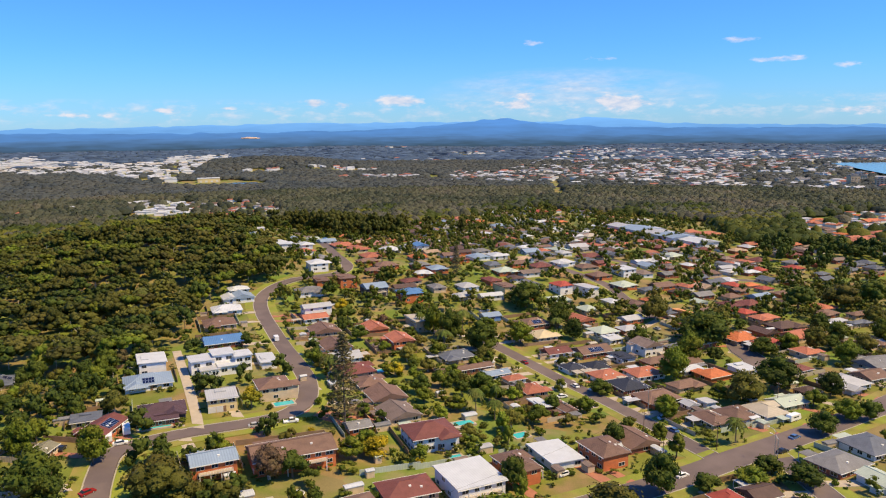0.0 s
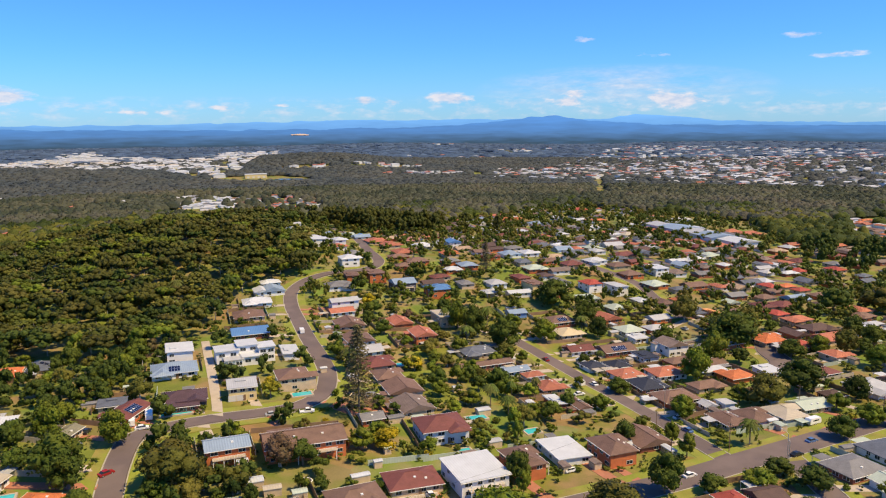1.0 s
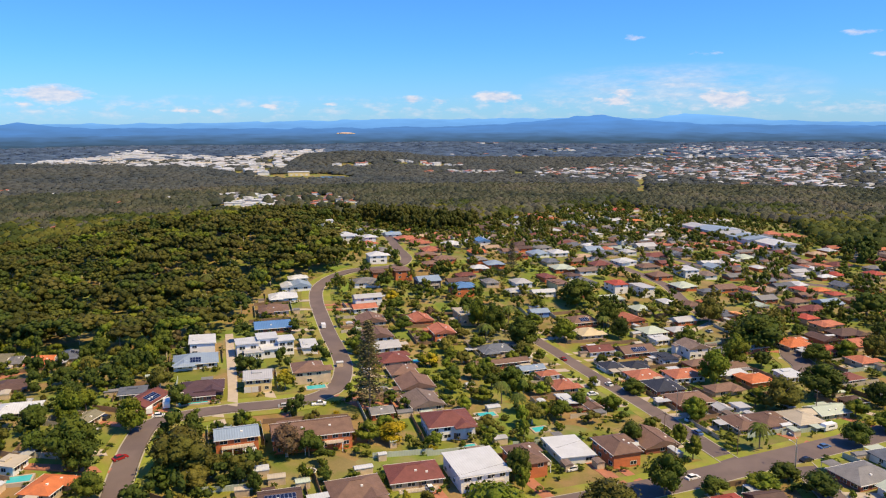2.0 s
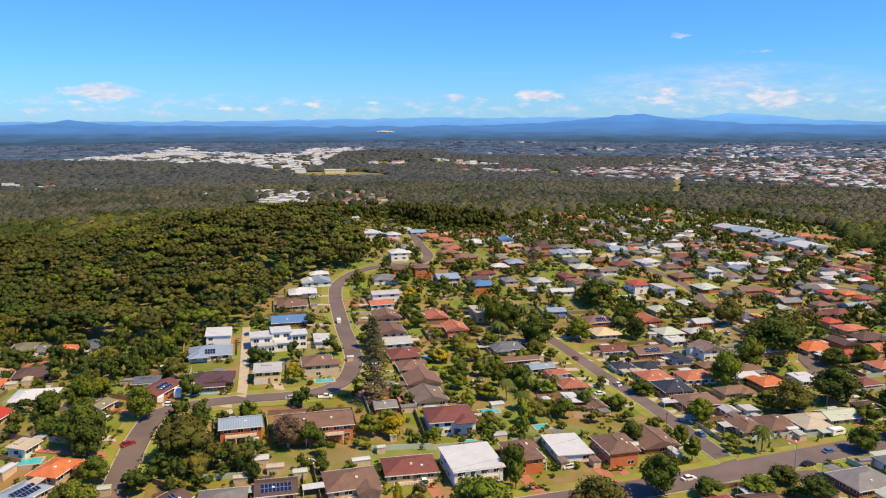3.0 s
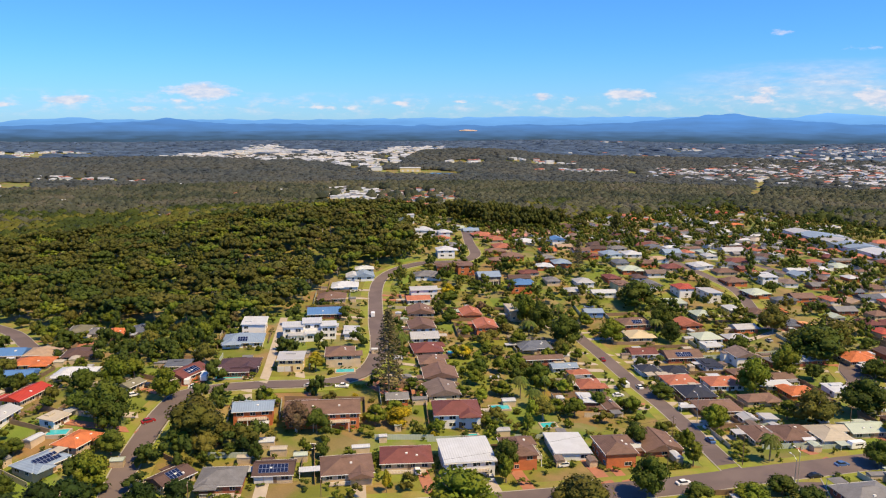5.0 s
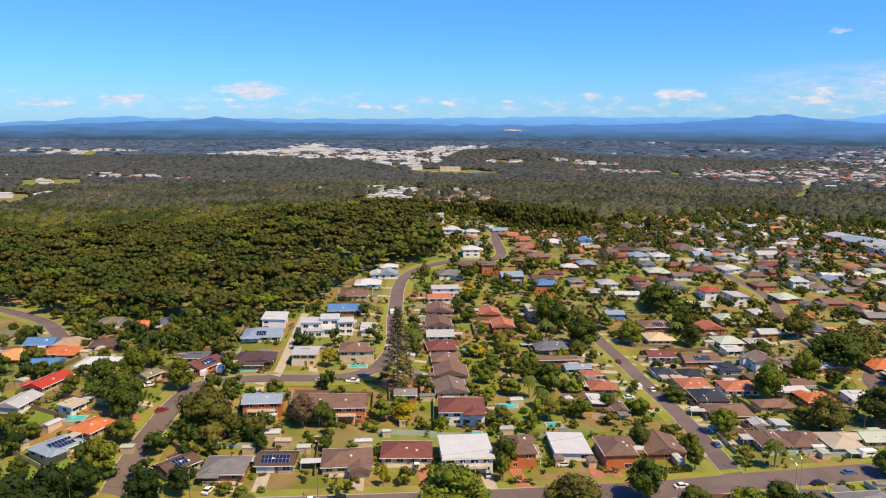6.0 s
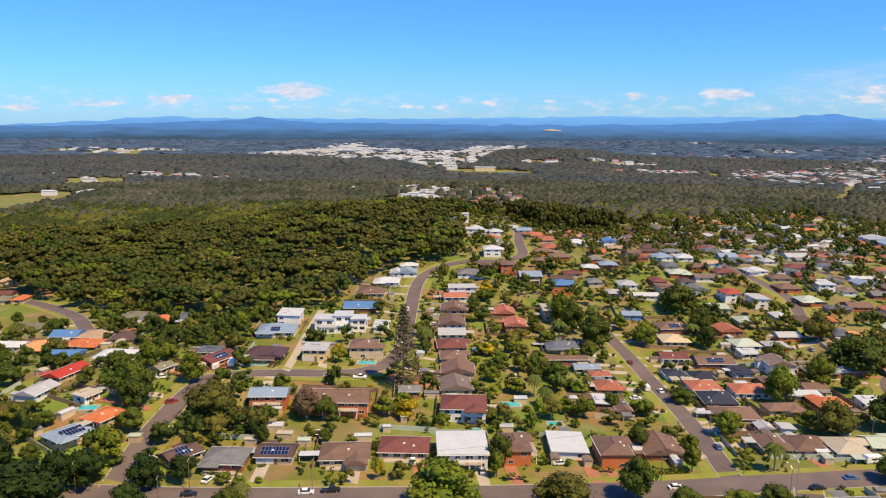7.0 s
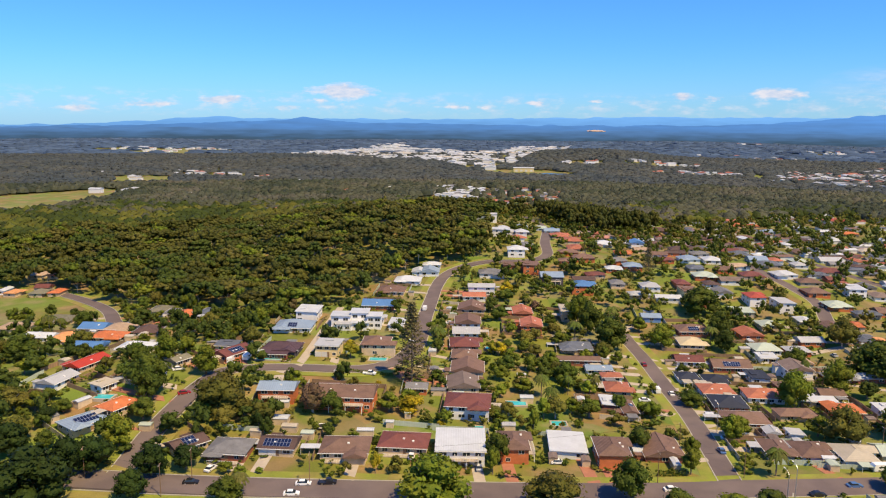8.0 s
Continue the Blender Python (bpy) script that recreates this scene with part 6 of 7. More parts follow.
district("suburb_houses", "far suburban houses among trees", LOWER, 150, (12, 17), (2.7, 3.2), ("brown", "grey", "terracotta", "white", "darkbrown", "slate"), 6)

# ---- mountains at the edge of sight ----


def ridge(name, label, radius, base, heights, seed, color, glow, low, high, foot):
    """A glowing backdrop band of hills with haze in its colours, heights by azimuth in degrees."""
    m = bpy.data.materials.new(name)
    m.use_nodes = True
    nt = m.node_tree
    nt.nodes.clear()
    # aerial haze painted as blue emission, from foot colour below to paler above
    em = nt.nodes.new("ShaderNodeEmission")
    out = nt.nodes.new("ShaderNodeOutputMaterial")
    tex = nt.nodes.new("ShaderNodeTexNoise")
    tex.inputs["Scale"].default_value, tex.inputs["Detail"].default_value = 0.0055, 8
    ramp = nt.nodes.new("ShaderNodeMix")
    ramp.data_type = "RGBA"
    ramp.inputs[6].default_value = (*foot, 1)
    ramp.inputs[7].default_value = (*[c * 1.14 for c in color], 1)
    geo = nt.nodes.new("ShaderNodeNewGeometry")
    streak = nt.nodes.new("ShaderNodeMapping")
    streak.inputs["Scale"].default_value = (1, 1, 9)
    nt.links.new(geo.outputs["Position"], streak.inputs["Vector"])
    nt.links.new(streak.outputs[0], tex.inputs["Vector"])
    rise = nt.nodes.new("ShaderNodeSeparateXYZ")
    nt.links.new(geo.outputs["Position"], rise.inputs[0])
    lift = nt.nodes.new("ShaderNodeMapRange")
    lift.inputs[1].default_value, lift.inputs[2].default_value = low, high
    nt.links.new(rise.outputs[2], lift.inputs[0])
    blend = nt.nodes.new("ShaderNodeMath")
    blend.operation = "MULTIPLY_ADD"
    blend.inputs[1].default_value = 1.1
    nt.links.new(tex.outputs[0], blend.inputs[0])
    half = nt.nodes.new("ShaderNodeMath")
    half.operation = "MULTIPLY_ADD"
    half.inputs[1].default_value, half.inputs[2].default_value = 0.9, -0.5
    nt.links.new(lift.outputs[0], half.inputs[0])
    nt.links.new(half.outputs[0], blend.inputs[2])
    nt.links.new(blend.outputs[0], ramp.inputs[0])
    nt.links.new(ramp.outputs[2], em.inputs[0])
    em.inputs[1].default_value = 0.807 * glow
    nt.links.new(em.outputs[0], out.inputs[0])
    az = np.arange(0, 360, 0.25)
    signed = (az + 180) % 360 - 180
    ks = sorted(heights)
    h = np.interp(signed, [k[0] for k in ks], [k[1] for k in ks])
    jag = np.array([noise.fractal(Vector((math.cos(radians(a)) * 40 + seed, math.sin(radians(a)) * 40, seed)), 1.0, 2.0, 5) for a in az])
    h = np.radians(h + 0.10 * jag)
    top = 99 + radius * np.tan(h)
    V, F = [], []
    for i, a in enumerate(np.radians(az)):
        x, y = 75 + radius * math.sin(a), radius * math.cos(a)
        V += [(x, y, base), (x, y, top[i]), (75 + (radius + 40) * math.sin(a), (radius + 40) * math.cos(a), base)]
    n = len(az)
    for i in range(n):
        j = (i + 1) % n
        F += [(3 * i, 3 * i + 1, 3 * j + 1, 3 * j), (3 * i + 1, 3 * i + 2, 3 * j + 2, 3 * j + 1)]
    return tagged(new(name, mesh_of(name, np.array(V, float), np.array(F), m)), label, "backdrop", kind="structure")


ridge("backdrop_plain", "wooded plain in the far distance, painted dark haze-blue", 4600, -20, [(-180, -0.45), (-60, -0.5), (-48, -0.42), (-38, -0.55), (-18, -0.42), (0, -0.5), (12, -0.55), (30, -0.6), (180, -0.45)], 3, (0.100, 0.225, 0.47), 1.0, 5, 70, (0.056, 0.102, 0.158))
ridge("backdrop_hills", "wooded hills on the horizon, painted haze-blue", 4700, -20, [(-180, 0.05), (-62, -0.45), (-52, -0.3), (-45, 0.0), (-42.6, 0.08), (-41.3, 0.16), (-40.4, 0.36), (-39.9, 0.48), (-39.2, 0.34), (-37.8, 0.12), (-36, 0.02), (-33, 0.0), (-24, -0.1), (-8, 0.05), (-3.5, 0.4), (-1, 0.72), (0.8, 0.76), (3, 0.45), (8, 0.1), (14, 0.0), (20, -0.05), (28, -0.15), (180, 0.05)], 9, (0.112, 0.30, 0.70), 1.0, 50, 150, (0.100, 0.23, 0.48))
ridge("backdrop_mountains", "mountain range on the horizon, painted pale haze-blue", 4800, -20, [(-180, 0.3), (-62, -0.35), (-57, -0.25), (-52, -0.05), (-49, 0.18), (-46, 0.34), (-43, 0.24), (-34, 0.3), (-28, 0.36), (-20, 0.48), (-14, 0.62), (-10, 0.52), (-6, 0.6), (0, 0.55), (4, 0.5), (6.6, 0.84), (9, 0.66), (13, 0.3), (17, 0.16), (30, 0.05), (180, 0.3)], 17, (0.20, 0.47, 0.90), 1.0, 90, 165, (0.165, 0.39, 0.78))

# river beyond the town
bm = bmesh.new()
bm.faces.new([bm.verts.new((x, y, 4.5)) for x, y in WATER])
tagged(obj("water", bm, RIVER), "flat blue river water beyond the town", "water", kind="structure")

# quarry scar on the plain
bm = bmesh.new()
bmesh.ops.create_icosphere(bm, subdivisions=3, radius=1.0)
for v in bm.verts:
    n = noise.noise(v.co * 2.5)
    v.co = Vector((v.co.x * (52 + 14 * n), v.co.y * 16, max(v.co.z, -0.2) * 7 + n * 3))
q = obj("quarry_scar", bm, material("quarry_face", (0.55, 0.40, 0.30), 0.9, 0.25, 0.05, 0.4))
q.matrix_basis = pose(75 - 4540 * math.sin(radians(18.2)), 4540 * math.cos(radians(18.2)), 61, 0, 0, 18)
tagged(q, "bare tan quarry face on the wooded plain", "quarry", kind="structure")

# ---- shopping centre ----


def shopping_centre():
    base = new("shopping_centre")
    base.matrix_basis = pose(184, 714, gz(184, 714), 0, 0, -67)
    tagged(base, "long shopping centre with pale blue metal roofs", "building")
    for i, (x0, x1, y0, y1, h, c) in enumerate(((-70, -42, -15, 9, 5, "palegrey"), (-42, -12, -18, 12, 6, "paleblue"), (-12, 16, -14, 13, 5.5, "palegrey"), (16, 44, -18, 10, 6, "paleblue"), (44, 70, -12, 12, 5, "white"), (-46, -20, 12, 22, 4, "white"), (14, 38, 13, 24, 4, "grey"))):
        bm = bmesh.new()
        box(bm, x0 + 0.5, x1 - 0.5, y0 + 0.5, y1 - 0.5, -4, h)
        part("wall", bm, WALL["white"], base)
        bm = bmesh.new()
        hip(bm, (x1 - x0) / 2 + 0.4, (y1 - y0) / 2 + 0.4, h + 0.25, 2.0, 0, (x0 + x1) / 2, (y0 + y1) / 2)
        part("roof", bm, ROOF[c], base)


shopping_centre()

# ---- hall and pond by the sports field ----


def warehouse(x, y, rot, w, d, h):
    base = new("warehouse")
    base.matrix_basis = pose(x, y, gz(x, y), 0, 0, rot)
    tagged(base, "large cream warehouse with a white flat roof beside a field", "warehouse")
    bm = bmesh.new()
    box(bm, -w / 2, w / 2, -d / 2, d / 2, -4, h)
    part("wall", bm, WALL["yellow"], base)
    bm = bmesh.new()
    hip(bm, w / 2 + 0.5, d / 2 + 0.5, h + 0.25, 1.2, 0)
    part("roof", bm, ROOF["white"], base)
    for k in range(4):
        shared("garage_door", GARAGE, base, Matrix.Translation((-w * 0.36 + k * w * 0.24, -d / 2 - 0.02, 0.1)) @ Matrix.Diagonal((1.8, 1, 1.8, 1)))


warehouse(-548, 1512, 27, 44, 20, 8)
bm = bmesh.new()
bm.faces.new([bm.verts.new((x, y, gz(x, y) + 0.6)) for x, y in ((-490, 1500), (-452, 1521), (-424, 1470), (-416, 1434), (-474, 1426), (-498, 1460))][::-1])
tagged(obj("pond_water", bm, RIVER), "small blue pond beside the sports field", "water", kind="structure")

# ---- tall blocks by the river ----


def apartment_block(x, y, w, d, h, rot):
    base = new("apartment_block")
    base.matrix_basis = pose(x, y, gz(x, y), 0, 0, rot)
    tagged(base, "tall pale apartment block beside the river", "apartment block", "riverside blocks")
    bm = bmesh.new()
    box(bm, -w / 2, w / 2, -d / 2, d / 2, -4, h)
    part("wall", bm, WALL["cream"] if h < 24 else WALL["white"], base)
    bm = bmesh.new()
    box(bm, -w / 2 - 0.4, w / 2 + 0.4, -d / 2 - 0.4, d / 2 + 0.4, h, h + 0.8)
    box(bm, -w * 0.15, w * 0.15, -d * 0.2, d * 0.2, h + 0.8, h + 3.2)
    part("roof", bm, ROOF["grey"], base)
    for s in range(int(h / 3.2)):
        for i in range(int(w / 4.5)):
            u = (i + 0.5) * w / int(w / 4.5) - w / 2
            win = shared("window", FRAME, base, Matrix.Translation((u, -d / 2 - 0.02, s * 3.2 + 1.8)) @ Matrix.Diagonal((1.5, 1, 1.4, 1)))
            shared("pane", PANE, win, Matrix.Identity(4))


for x, y, w, d, h, rot in ((652, 1345, 17, 13, 19, 10), (676, 1300, 16, 13, 16, -15), (560, 1420, 22, 13, 10, 20), (700, 1420, 18, 13, 14, 0)):
    apartment_block(x, y, w, d, h, rot)

# ---- driveways ----


def nearest_road(x, y, skip=()):
    best = None
    for k, (line, half) in enumerate(ROAD_LINES[:7]):
        for i, p in enumerate(line):
            d = math.hypot(p.x - x, p.y - y)
            if best is None or d < best[0]:
                q = line[min(i + 1, len(line) - 1)] - line[max(i - 1, 0)]
                best = (d, p, half, math.degrees(math.atan2(q.y, q.x)))
    return best


rng = random.Random(3)
for hx, hy, big, a, b, ca, sa in HOUSES:
    if math.hypot(hx - 70, hy) > 430:
        continue
    d, p, half, ang = nearest_road(hx, hy)
    if d > 42 or d < big * 0.6 + half:
        continue
    to = (p - Vector((hx, hy))).normalized()
    side = Vector((-to.y, to.x)) * rng.choice((-1, 1)) * min(a, b) * 0.55
    start, end = Vector((hx, hy)) + to * (min(a, b) * 0.9) + side, p + side - to * (half - 0.1)
    if (end - start).length < 3:
        continue
    n = max(2, int((end - start).length / 2.5))
    pts = [start.lerp(end, i / n) for i in range(n + 1)]
    w = rng.uniform(1.4, 2.1)
    mat, word = rng.choice(((CONCRETE, "pale concrete driveway crossing the lawn"), (CONCRETE, "pale concrete driveway crossing the lawn"), (PAVER, "reddish paved driveway crossing the lawn")))
    tagged(obj("driveway", ribbon(pts, -w, w, 0.09, 0.5), mat), word, "driveway", kind="structure")

# ---- fences ----
FENCE_N = 0
for hx, hy, big, a, b, ca, sa in HOUSES:
    if math.hypot(hx - 70, hy) > 430 or FENCE_N > 240:
        continue
    for u0, v0, u1, v1 in ((-a - 1.6, -b, -a - 1.6, b + 9), (a + 1.6, -b * 0.2, a + 1.6, b + 9), (-a - 1.6, b + 9, a + 1.6, b + 9)):
        if rng.random() < 0.25:
            continue
        P = [Vector((hx + (u0 + (u1 - u0) * t) * ca - (v0 + (v1 - v0) * t) * sa, hy + (u0 + (u1 - u0) * t) * sa + (v0 + (v1 - v0) * t) * ca)) for t in np.linspace(0, 1, 6)]
        if not all(clear_of(q.x, q.y, 0.3) for q in P):
            continue
        tall = rng.choice((1.6, 1.8, 1.8))
        kind = rng.random()
        fm = PALINGS if kind < 0.7 else ROOF["palegreen"] if kind < 0.85 else ROOF["cream"]
        bm = bmesh.new()
        for p0, p1 in zip(P, P[1:]):
            d = (p1 - p0).normalized()
            s = Vector((-d.y, d.x)) * 0.06
            low = [(p0 - s, 0), (p1 - s, 0), (p1 + s, 0), (p0 + s, 0)]
            vs = [bm.verts.new((q.x, q.y, gz(q.x, q.y) - 0.3)) for q, _ in low] + [bm.verts.new((q.x, q.y, gz(q.x, q.y) + tall)) for q, _ in low]
            for f in ((0, 1, 5, 4), (1, 2, 6, 5), (2, 3, 7, 6), (3, 0, 4, 7), (4, 5, 6, 7)):
                bm.faces.new([vs[i] for i in f])
        word = "weathered brown timber paling fence" if kind < 0.7 else "pale green metal panel fence" if kind < 0.85 else "cream metal panel fence"
        tagged(obj("fence", bm, fm), word + " on a lot boundary", "fence", "garden fences")
        FENCE_N += 1

# ---- hedges and wires ----


def hedge(x0, y0, x1, y1, h, w):
    r = np.random.default_rng(abs(int(x0 * 7 + y0)))
    n = int(math.hypot(x1 - x0, y1 - y0) * 26)
    t, a = r.uniform(0, 1, n), r.uniform(0, math.tau, n)
    bx, by = x0 + (x1 - x0) * t, y0 + (y1 - y0) * t
    dx, dy = (x1 - x0) / math.hypot(x1 - x0, y1 - y0), (y1 - y0) / math.hypot(x1 - x0, y1 - y0)
    side = np.clip(np.cos(a) * 1.4, -1, 1) * w / 2
    up = h * 0.5 + np.clip(np.sin(a) * 1.4, -1, 1) * h / 2
    P = np.stack([bx - dy * side, by + dx * side, ground_z(bx, by) + up], -1)
    q = r.normal(size=(n, 3))
    q /= np.linalg.norm(q, axis=1)[:, None]
    s = np.cross(q, r.normal(size=(n, 3)))
    s /= np.linalg.norm(s, axis=1)[:, None]
    V = np.stack([P - q * 0.3, P + s * 0.25, P + q * 0.3, P - s * 0.25], 1).reshape(-1, 3)
    tagged(new("hedge", mesh_of("hedge", V, np.arange(n * 4).reshape(-1, 4), LEAF["green"])), "long clipped green hedge along a garden edge", "hedge", "clipped hedges")


hedge(75.6, 255.9, 81.0, 241.4, 1.6, 1.4)
hedge(74.0, 222.3, 81.9, 227.6, 1.3, 1.6)
hedge(115.3, 270.4, 117.9, 262.6, 1.4, 1.5)
hedge(-62.9, 203.3, -56.7, 207.3, 1.8, 1.6)
hedge(-110.7, 342.6, -81.1, 333.1, 1.8, 1.6)
hedge(59.1, 303.9, 72.5, 306.1, 1.5, 1.5)
hedge(112.3, 215.5, 103.0, 219.8, 1.6, 2.2)
hedge(125.4, 233.6, 124.7, 219.8, 1.4, 1.4)
hedge(-26.9, 216.5, -24.2, 221.5, 1.5, 1.4)
hedge(-54.7, 237.4, -36.2, 245.1, 0.9, 1.2)


def wire(a, b):
    bm = bmesh.new()
    pts = []
    for i in range(9):
        t = i / 8
        pts.append((a[0] + (b[0] - a[0]) * t, a[1] + (b[1] - a[1]) * t, (gz(*a) + 9.6) * (1 - t) + (gz(*b) + 9.6) * t - 1.2 * math.sin(math.pi * t)))
    tube(bm, pts, [0.025] * 9, 4)
    tagged(obj("power_line", bm, RUBBER), "thin black overhead power line between poles", "power line", "overhead lines")


wire((-65.8, 130.4), (-40.0, 135.7))
wire((-40.0, 135.7), (-40.0, 146.7))
wire((-40.0, 146.7), (-9.7, 162.7))
wire((-9.7, 162.7), (75.6, 244.7))
wire((75.6, 244.7), (75.8, 217.0))
wire((75.8, 217.0), (97.0, 234.6))

# ---- vehicles ----
CAR_PAINT = {c: material("car_paint_" + c, v, 0.25, 0.05, 1, 9) for c, v in (("white", (0.8, 0.8, 0.8)), ("red", (0.3, 0.02, 0.02)), ("blue", (0.08, 0.16, 0.36)), ("black", (0.02, 0.02, 0.024)), ("silver", (0.45, 0.46, 0.48)))}


def slab(bm, prof, half, taper=0.0):
    """A body from a side outline (x, z), of that half width."""
    L = [bm.verts.new((x, -half + (taper if z > 1.0 else 0), z)) for x, z in prof]
    R = [bm.verts.new((x, half - (taper if z > 1.0 else 0), z)) for x, z in prof]
    n = len(prof)
    bm.faces.new(L)
    bm.faces.new(R[::-1])
    for i in range(n):
        bm.faces.new((L[i], R[i], R[(i + 1) % n], L[(i + 1) % n]))
    bmesh.ops.recalc_face_normals(bm, faces=bm.faces)


WHEEL = unit("wheel", lambda bm: tube(bm, [(0, -0.11, 0), (0, 0.11, 0)], [0.33, 0.33], 12), RUBBER)
RIM = unit("rim", lambda bm: tube(bm, [(0, -0.13, 0), (0, 0.13, 0)], [0.19, 0.19], 10), ALLOY)
BODY = {
    "car": ([(-2.2, 0.3), (2.2, 0.3), (2.25, 0.7), (1.2, 0.95), (-1.9, 0.98), (-2.25, 0.85)], [(-1.75, 0.96), (1.15, 0.94), (0.45, 1.42), (-1.15, 1.45)], 0.88, 1.35),
    "ute": ([(-2.6, 0.4), (2.5, 0.4), (2.55, 0.9), (1.5, 1.12), (-0.6, 1.12), (-0.6, 0.8), (-2.4, 0.8), (-2.4, 1.12), (-2.6, 1.12)], [(-0.55, 1.11), (1.45, 1.11), (0.85, 1.72), (-0.45, 1.74)], 0.92, 1.6),
    "van": ([(-2.7, 0.4), (2.6, 0.4), (2.65, 1.0), (1.9, 1.3), (1.5, 2.2), (-2.7, 2.25)], [(1.56, 1.32), (1.92, 1.31), (1.62, 1.98), (1.2, 1.98)], 0.98, 1.7),
    "caravan": ([(-3.0, 0.5), (2.6, 0.5), (2.8, 1.3), (2.3, 2.55), (-2.7, 2.6), (-3.05, 1.9)], [(-1.6, 1.5), (1.4, 1.5), (1.4, 2.0), (-1.6, 2.0)], 1.15, 0.4),
}


def vehicle(kind, paint, x, y, rot, lift=0.13):
    z = gz(x, y) + lift
    base = new(kind)
    base.matrix_basis = pose(x, y, z, 0, 0, rot)
    tagged(base, "%s %s parked beside the houses" % ({"white": "plain white", "red": "dark red", "blue": "metallic blue", "black": "glossy black", "silver": "silver grey"}[paint], {"car": "family car", "ute": "utility pickup", "van": "delivery van", "caravan": "box caravan"}[kind]), kind, "parked vehicles")
    prof, glass, half, axle = BODY[kind]
    bm = bmesh.new()
    slab(bm, prof, half)
    part("body", bm, CAR_PAINT[paint], base)
    bm = bmesh.new()
    slab(bm, glass, half - 0.04 if kind in ("car", "ute") else half + 0.01, 0.14 if kind in ("car", "ute") else 0.0)
    part("glazing", bm, GLASS, base, "dark tinted glazing")
    if kind in ("car", "ute"):
        bm = bmesh.new()
        zt, xs = max(p[1] for p in glass), [p[0] for p in glass if p[1] > 1.3]
        box(bm, min(xs), max(xs), -half + 0.17, half - 0.17, zt - 0.02, zt + 0.05)
        part("roof_panel", bm, CAR_PAINT[paint], base)
    for sx in (-axle, axle):
        for sy in (-1, 1):
            wheel = shared("wheel", WHEEL, base, Matrix.Translation((sx, sy * (half - 0.1), 0.33)))
            shared("rim", RIM, wheel, Matrix.Identity(4))


vehicle("van", "white", -75.4, 333.1, 115)
vehicle("ute", "white", -44.2, 240.3, 20)
vehicle("car", "white", -103.3, 196.8, 60)
vehicle("car", "black", -105.9, 207.2, 100)
vehicle("car", "red", -85.4, 183.8, 60)
vehicle("car", "blue", 87.4, 252.4, 118)
vehicle("car", "red", 39.6, 334.2, 118)
vehicle("car", "white", 59.2, 303.3, 118)
vehicle("van", "white", 53.5, 302.9, 118)
vehicle("car", "white", 52.5, 288.4, 28)
vehicle("car", "white", 66.6, 299.7, 28)
vehicle("caravan", "white", 132.6, 263.7, 34)
vehicle("car", "blue", 125.8, 245.4, 34)
vehicle("car", "white", 6.0, 192.5, 118)
vehicle("car", "black", -56.0, 272.7, 118)
vehicle("car", "black", 14.4, 342.5, 118)
vehicle("caravan", "white", -93.7, 223.6, 118)
vehicle("car", "silver", -55.0, 234.9, 25)
vehicle("car", "white", -39.7, 153.5, 100)
vehicle("car", "white", -11.0, 161.5, 34)
vehicle("ute", "black", -5.5, 165.7, 34)
vehicle("car", "white", -10.1, 155.4, 34)
vehicle("car", "silver", 27.3, 197.1, 118)
vehicle("car", "black", -38.5, 144.9, 34)
vehicle("car", "black", 117.0, 232.5, 34)
vehicle("car", "white", 87.0, 265.8, 28)
vehicle("car", "white", 80.7, 213.5, 34)
vehicle("car", "white", -88.0, 285.8, 28)
vehicle("car", "white", -53.2, 321.0, 30)
vehicle("car", "silver", -49.7, 305.5, 30)
vehicle("car", "white", 46.0, 213.8, 34)
vehicle("car", "white", 170.4, 341.0, 28)
vehicle("car", "silver", 112.7, 394.4, 118)
vehicle("car", "white", -91.3, 214.6, 28)
vehicle("car", "white", -109.9, 204.3, 60)
vehicle("van", "white", -96.4, 217.4, 118)
vehicle("car", "black", 95.7, 490.5, 118)
vehicle("car", "black", 101.8, 472.0, 118)

# ---- pools, poles, garden things ----


def pool(x, y, w, d, rot):
    z = max(gz(x + i * w / 2, y + j * d / 2) for i in (-1, 0, 1) for j in (-1, 0, 1))
    base = new("swimming_pool")
    base.matrix_basis = pose(x, y, z, 0, 0, rot)
    tagged(base, "turquoise backyard swimming pool with pale coping", "pool", "backyard pools")
    bm = bmesh.new()
    box(bm, -w / 2, w / 2, -d / 2, d / 2, -0.5, 0.16)
    part("water", bm, POOL, base, "clear turquoise water")
    for x0, x1, y0, y1 in ((-w / 2 - 0.6, w / 2 + 0.6, -d / 2 - 0.6, -d / 2), (-w / 2 - 0.6, w / 2 + 0.6, d / 2, d / 2 + 0.6), (-w / 2 - 0.6, -w / 2, -d / 2, d / 2), (w / 2, w / 2 + 0.6, -d / 2, d / 2)):
        bm = bmesh.new()
        box(bm, x0, x1, y0, y1, -1.5, 0.24)
        part("coping", bm, CONCRETE, base)


pool(-87.0, 229.4, 10, 4, 28)
pool(-50.8, 255.5, 7, 4, 28)
pool(-21.5, 302.7, 5, 4, 28)
pool(34.2, 244.4, 5, 4, 28)
pool(-102.4, 163.7, 6, 4, 28)
pool(-114.3, 249.9, 5, 3, 28)
pool(12.9, 223.6, 4, 3, 28)
pool(14.3, 252.1, 7, 4, 28)


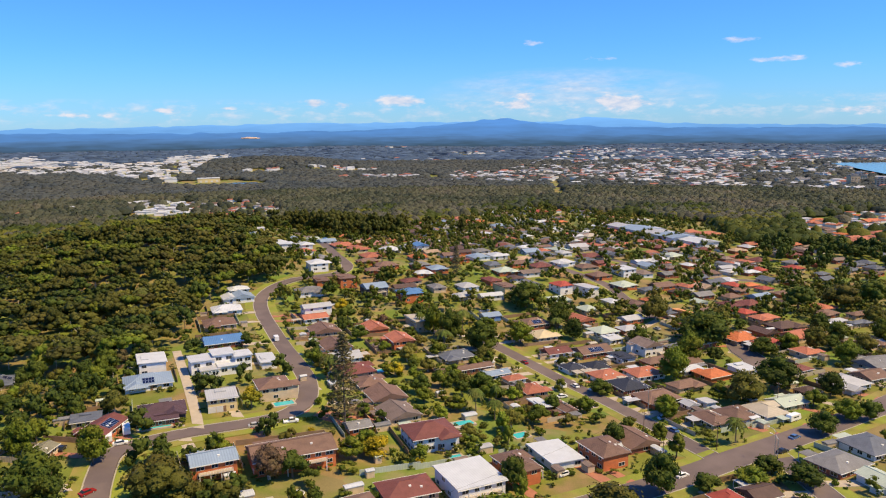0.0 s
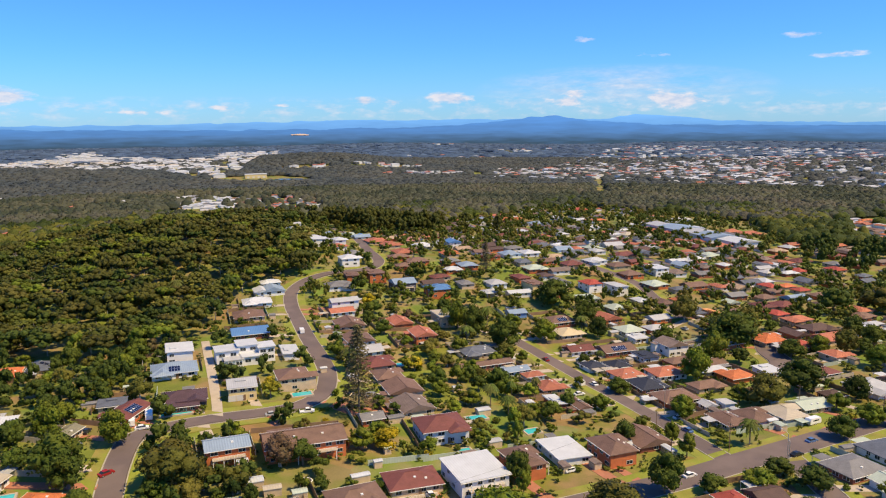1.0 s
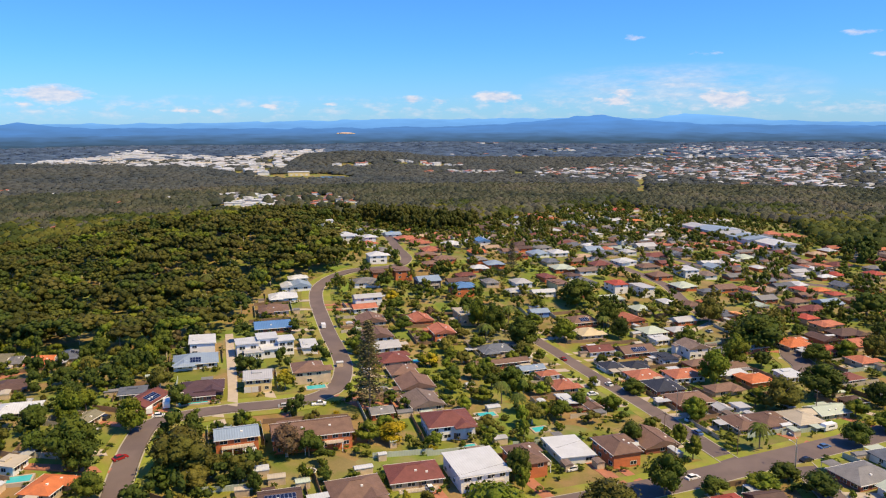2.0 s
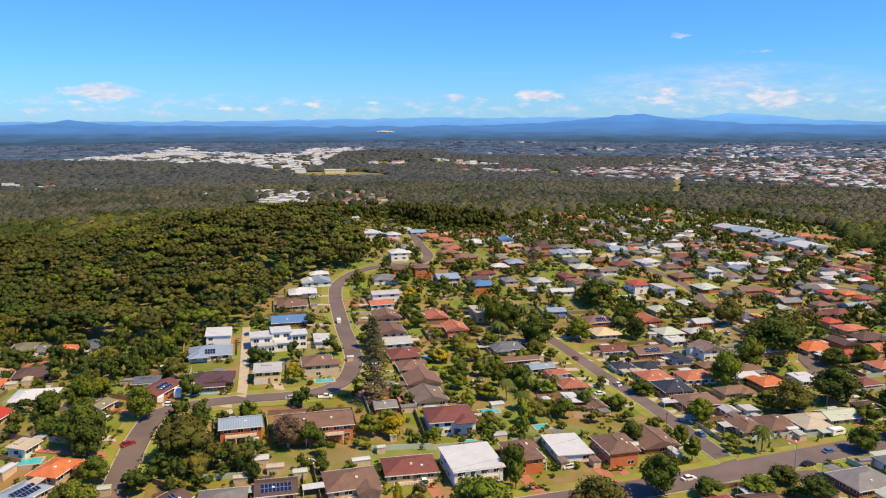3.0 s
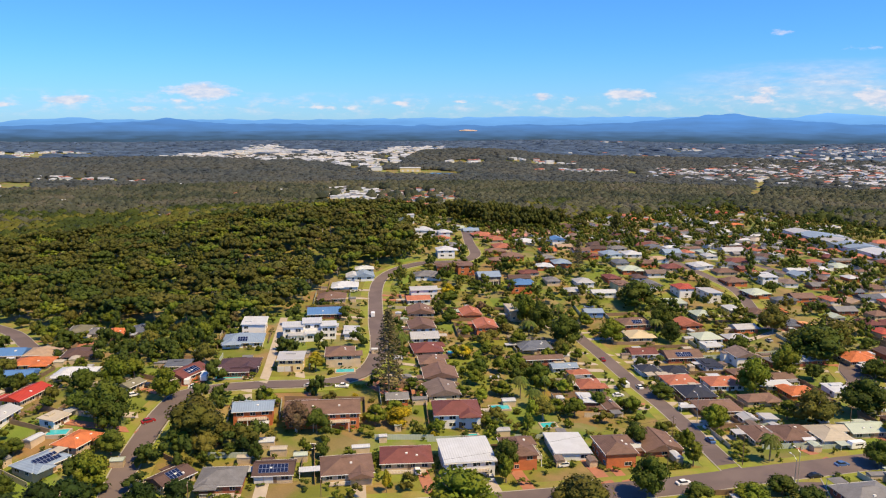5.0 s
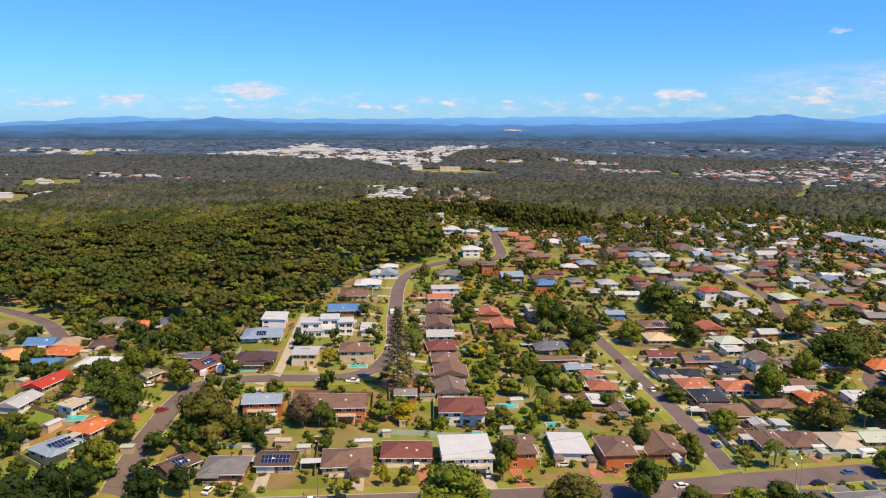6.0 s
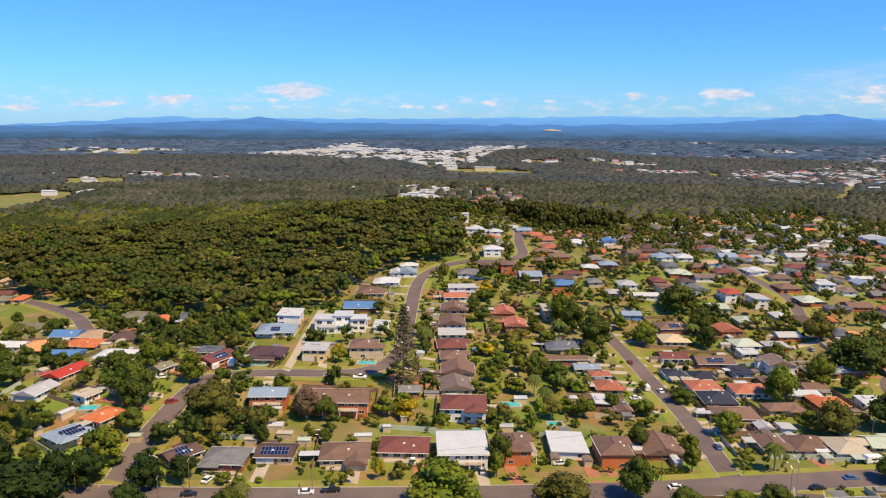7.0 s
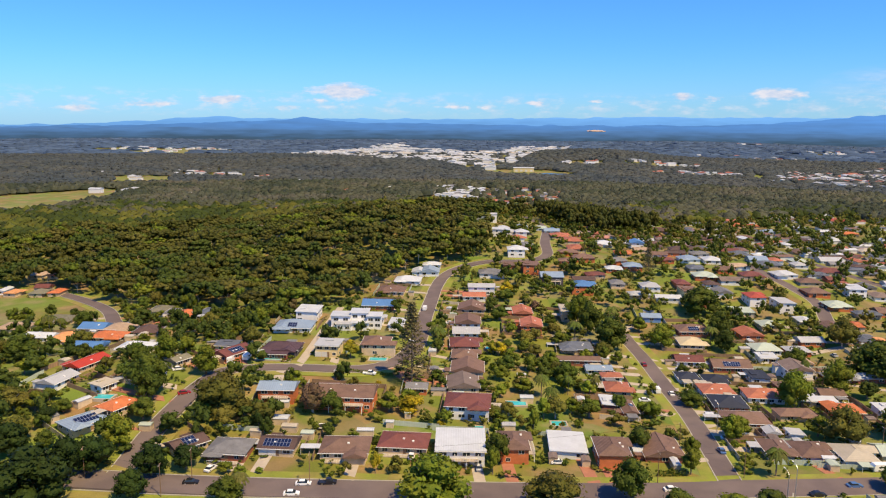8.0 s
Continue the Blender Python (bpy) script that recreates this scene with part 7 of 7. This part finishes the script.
def power_pole(x, y, rot, lamp=False):
    base = new("street_lamp" if lamp else "power_pole")
    base.matrix_basis = pose(x, y, gz(x, y), 0, 0, rot)
    tagged(base, "tall grey street lamp beside the road" if lamp else "brown timber power pole with crossarm", "street lamp" if lamp else "power pole")
    bm = bmesh.new()
    tube(bm, [(0, 0, -0.5), (0, 0, 5), (0, 0, 10)], [0.13, 0.11, 0.09], 8)
    part("pole", bm, ALLOY if lamp else TIMBER, base)
    bm = bmesh.new()
    if lamp:
        tube(bm, [(0, 0, 9.8), (0.9, 0, 10.6), (2.4, 0, 10.8)], [0.07, 0.06, 0.05], 6)
        part("arm", bm, ALLOY, base)
        bm = bmesh.new()
        box(bm, 2.2, 3.0, -0.16, 0.16, 10.68, 10.86)
        part("lantern", bm, TRIM, base)
    else:
        box(bm, -1.2, 1.2, -0.06, 0.06, 9.3, 9.45)
        arm = part("crossarm", bm, TIMBER, base)
        for k in (-1.05, -0.4, 0.4, 1.05):
            bm = bmesh.new()
            tube(bm, [(k, 0, 9.45), (k, 0, 9.65)], [0.05, 0.04], 6)
            part("insulator", bm, TRIM, arm)


power_pole(-9.7, 162.7, 124, False)
power_pole(-65.8, 130.4, 124, False)
power_pole(97.0, 234.6, 124, False)
power_pole(75.8, 217.0, 124, False)
power_pole(110.2, 219.0, 124, True)
power_pole(-40.0, 146.7, 124, False)
power_pole(111.7, 225.1, 124, True)
power_pole(75.6, 244.7, 124, False)
power_pole(132.6, 279.1, 124, False)
power_pole(156.8, 266.7, 124, False)
power_pole(-40.0, 135.7, 124, False)
power_pole(82.6, 271.0, 124, True)


def trampoline(x, y):
    base = new("trampoline")
    base.matrix_basis = pose(x, y, gz(x, y), 0, 0, 0)
    tagged(base, "round black trampoline with pale rim on lawn", "trampoline")
    bm = bmesh.new()
    bmesh.ops.create_circle(bm, cap_ends=True, segments=24, radius=1.7)
    for v in bm.verts:
        v.co.z = 0.85
    bmesh.ops.solidify(bm, geom=bm.faces, thickness=0.03)
    part("mat", bm, RUBBER, base)
    bm = bmesh.new()
    ring = [(1.95 * math.cos(i * math.tau / 24), 1.95 * math.sin(i * math.tau / 24), 0.9) for i in range(25)]
    tube(bm, ring, [0.16] * 25, 6)
    part("rim", bm, TRIM, base)
    for k in range(4):
        bm = bmesh.new()
        a = k * math.tau / 4
        tube(bm, [(1.9 * math.cos(a), 1.9 * math.sin(a), 0.85), (1.9 * math.cos(a), 1.9 * math.sin(a), -0.2)], [0.05, 0.05], 6)
        part("leg", bm, ALLOY, base)


trampoline(-30.2, 193.1)


def shed(x, y, w, d, rot, c):
    base = new("garden_shed")
    base.matrix_basis = pose(x, y, gz(x, y), 0, 0, rot)
    tagged(base, "small garden shed with %s roof" % TILED[c], "shed", "garden sheds")
    bm = bmesh.new()
    box(bm, -w / 2 + 0.15, w / 2 - 0.15, -d / 2 + 0.15, d / 2 - 0.15, -0.8, 2.1)
    part("wall", bm, WALL["cream"], base)
    bm = bmesh.new()
    hip(bm, w / 2, d / 2, 2.25, 0.35, 0)
    part("roof", bm, ROOF[c], base)


shed(16.3, 256.9, 5.1, 3.6, 28, "white")
shed(-114.2, 246.7, 3.5, 2.4, 28, "palegreen")
shed(-11.0, 216.8, 2.4, 2.2, 28, "palegreen")
shed(-43.9, 188.6, 5.6, 3.9, 28, "white")
shed(21.9, 229.2, 4.8, 3.3, 28, "palegrey")
shed(-12.0, 207.1, 2.8, 2.2, 28, "white")
shed(4.5, 278.3, 3.7, 2.6, 28, "white")
shed(-51.2, 198.7, 3.5, 2.4, 28, "white")
shed(91.2, 270.8, 3.5, 2.5, 28, "white")
shed(117.7, 262.0, 4.3, 3.0, 28, "white")
shed(66.2, 235.2, 6.6, 4.6, 28, "white")
shed(-50.0, 281.2, 2.9, 2.2, 28, "white")
shed(-75.2, 159.3, 4.1, 2.9, 28, "palegreen")
shed(-29.4, 185.3, 4.3, 3.0, 28, "palegreen")

# carports and sheds behind the houses
r = random.Random(8)
made = 0
for hx, hy, big, a, b, ca, sa in HOUSES[:]:
    if math.hypot(hx - 70, hy) > 430 or r.random() < 0.35:
        continue
    for k in range(8):
        u, v = r.choice((-1, 1)) * (a + r.uniform(1.8, 4.0)), r.uniform(-b * 0.6, b + 5)
        if r.random() < 0.5:
            u, v = r.uniform(-a, a), b + r.uniform(3.0, 9.0)
        x, y = hx + u * ca - v * sa, hy + u * sa + v * ca
        if clear_of(x, y, 1.6):
            shed(round(x, 1), round(y, 1), round(r.uniform(3.0, 6.2), 1), round(r.uniform(2.4, 3.8), 1), round(math.degrees(math.atan2(sa, ca))) % 180, r.choice(("white", "palegrey", "grey", "cream", "palegreen", "greybrown", "white")))
            break
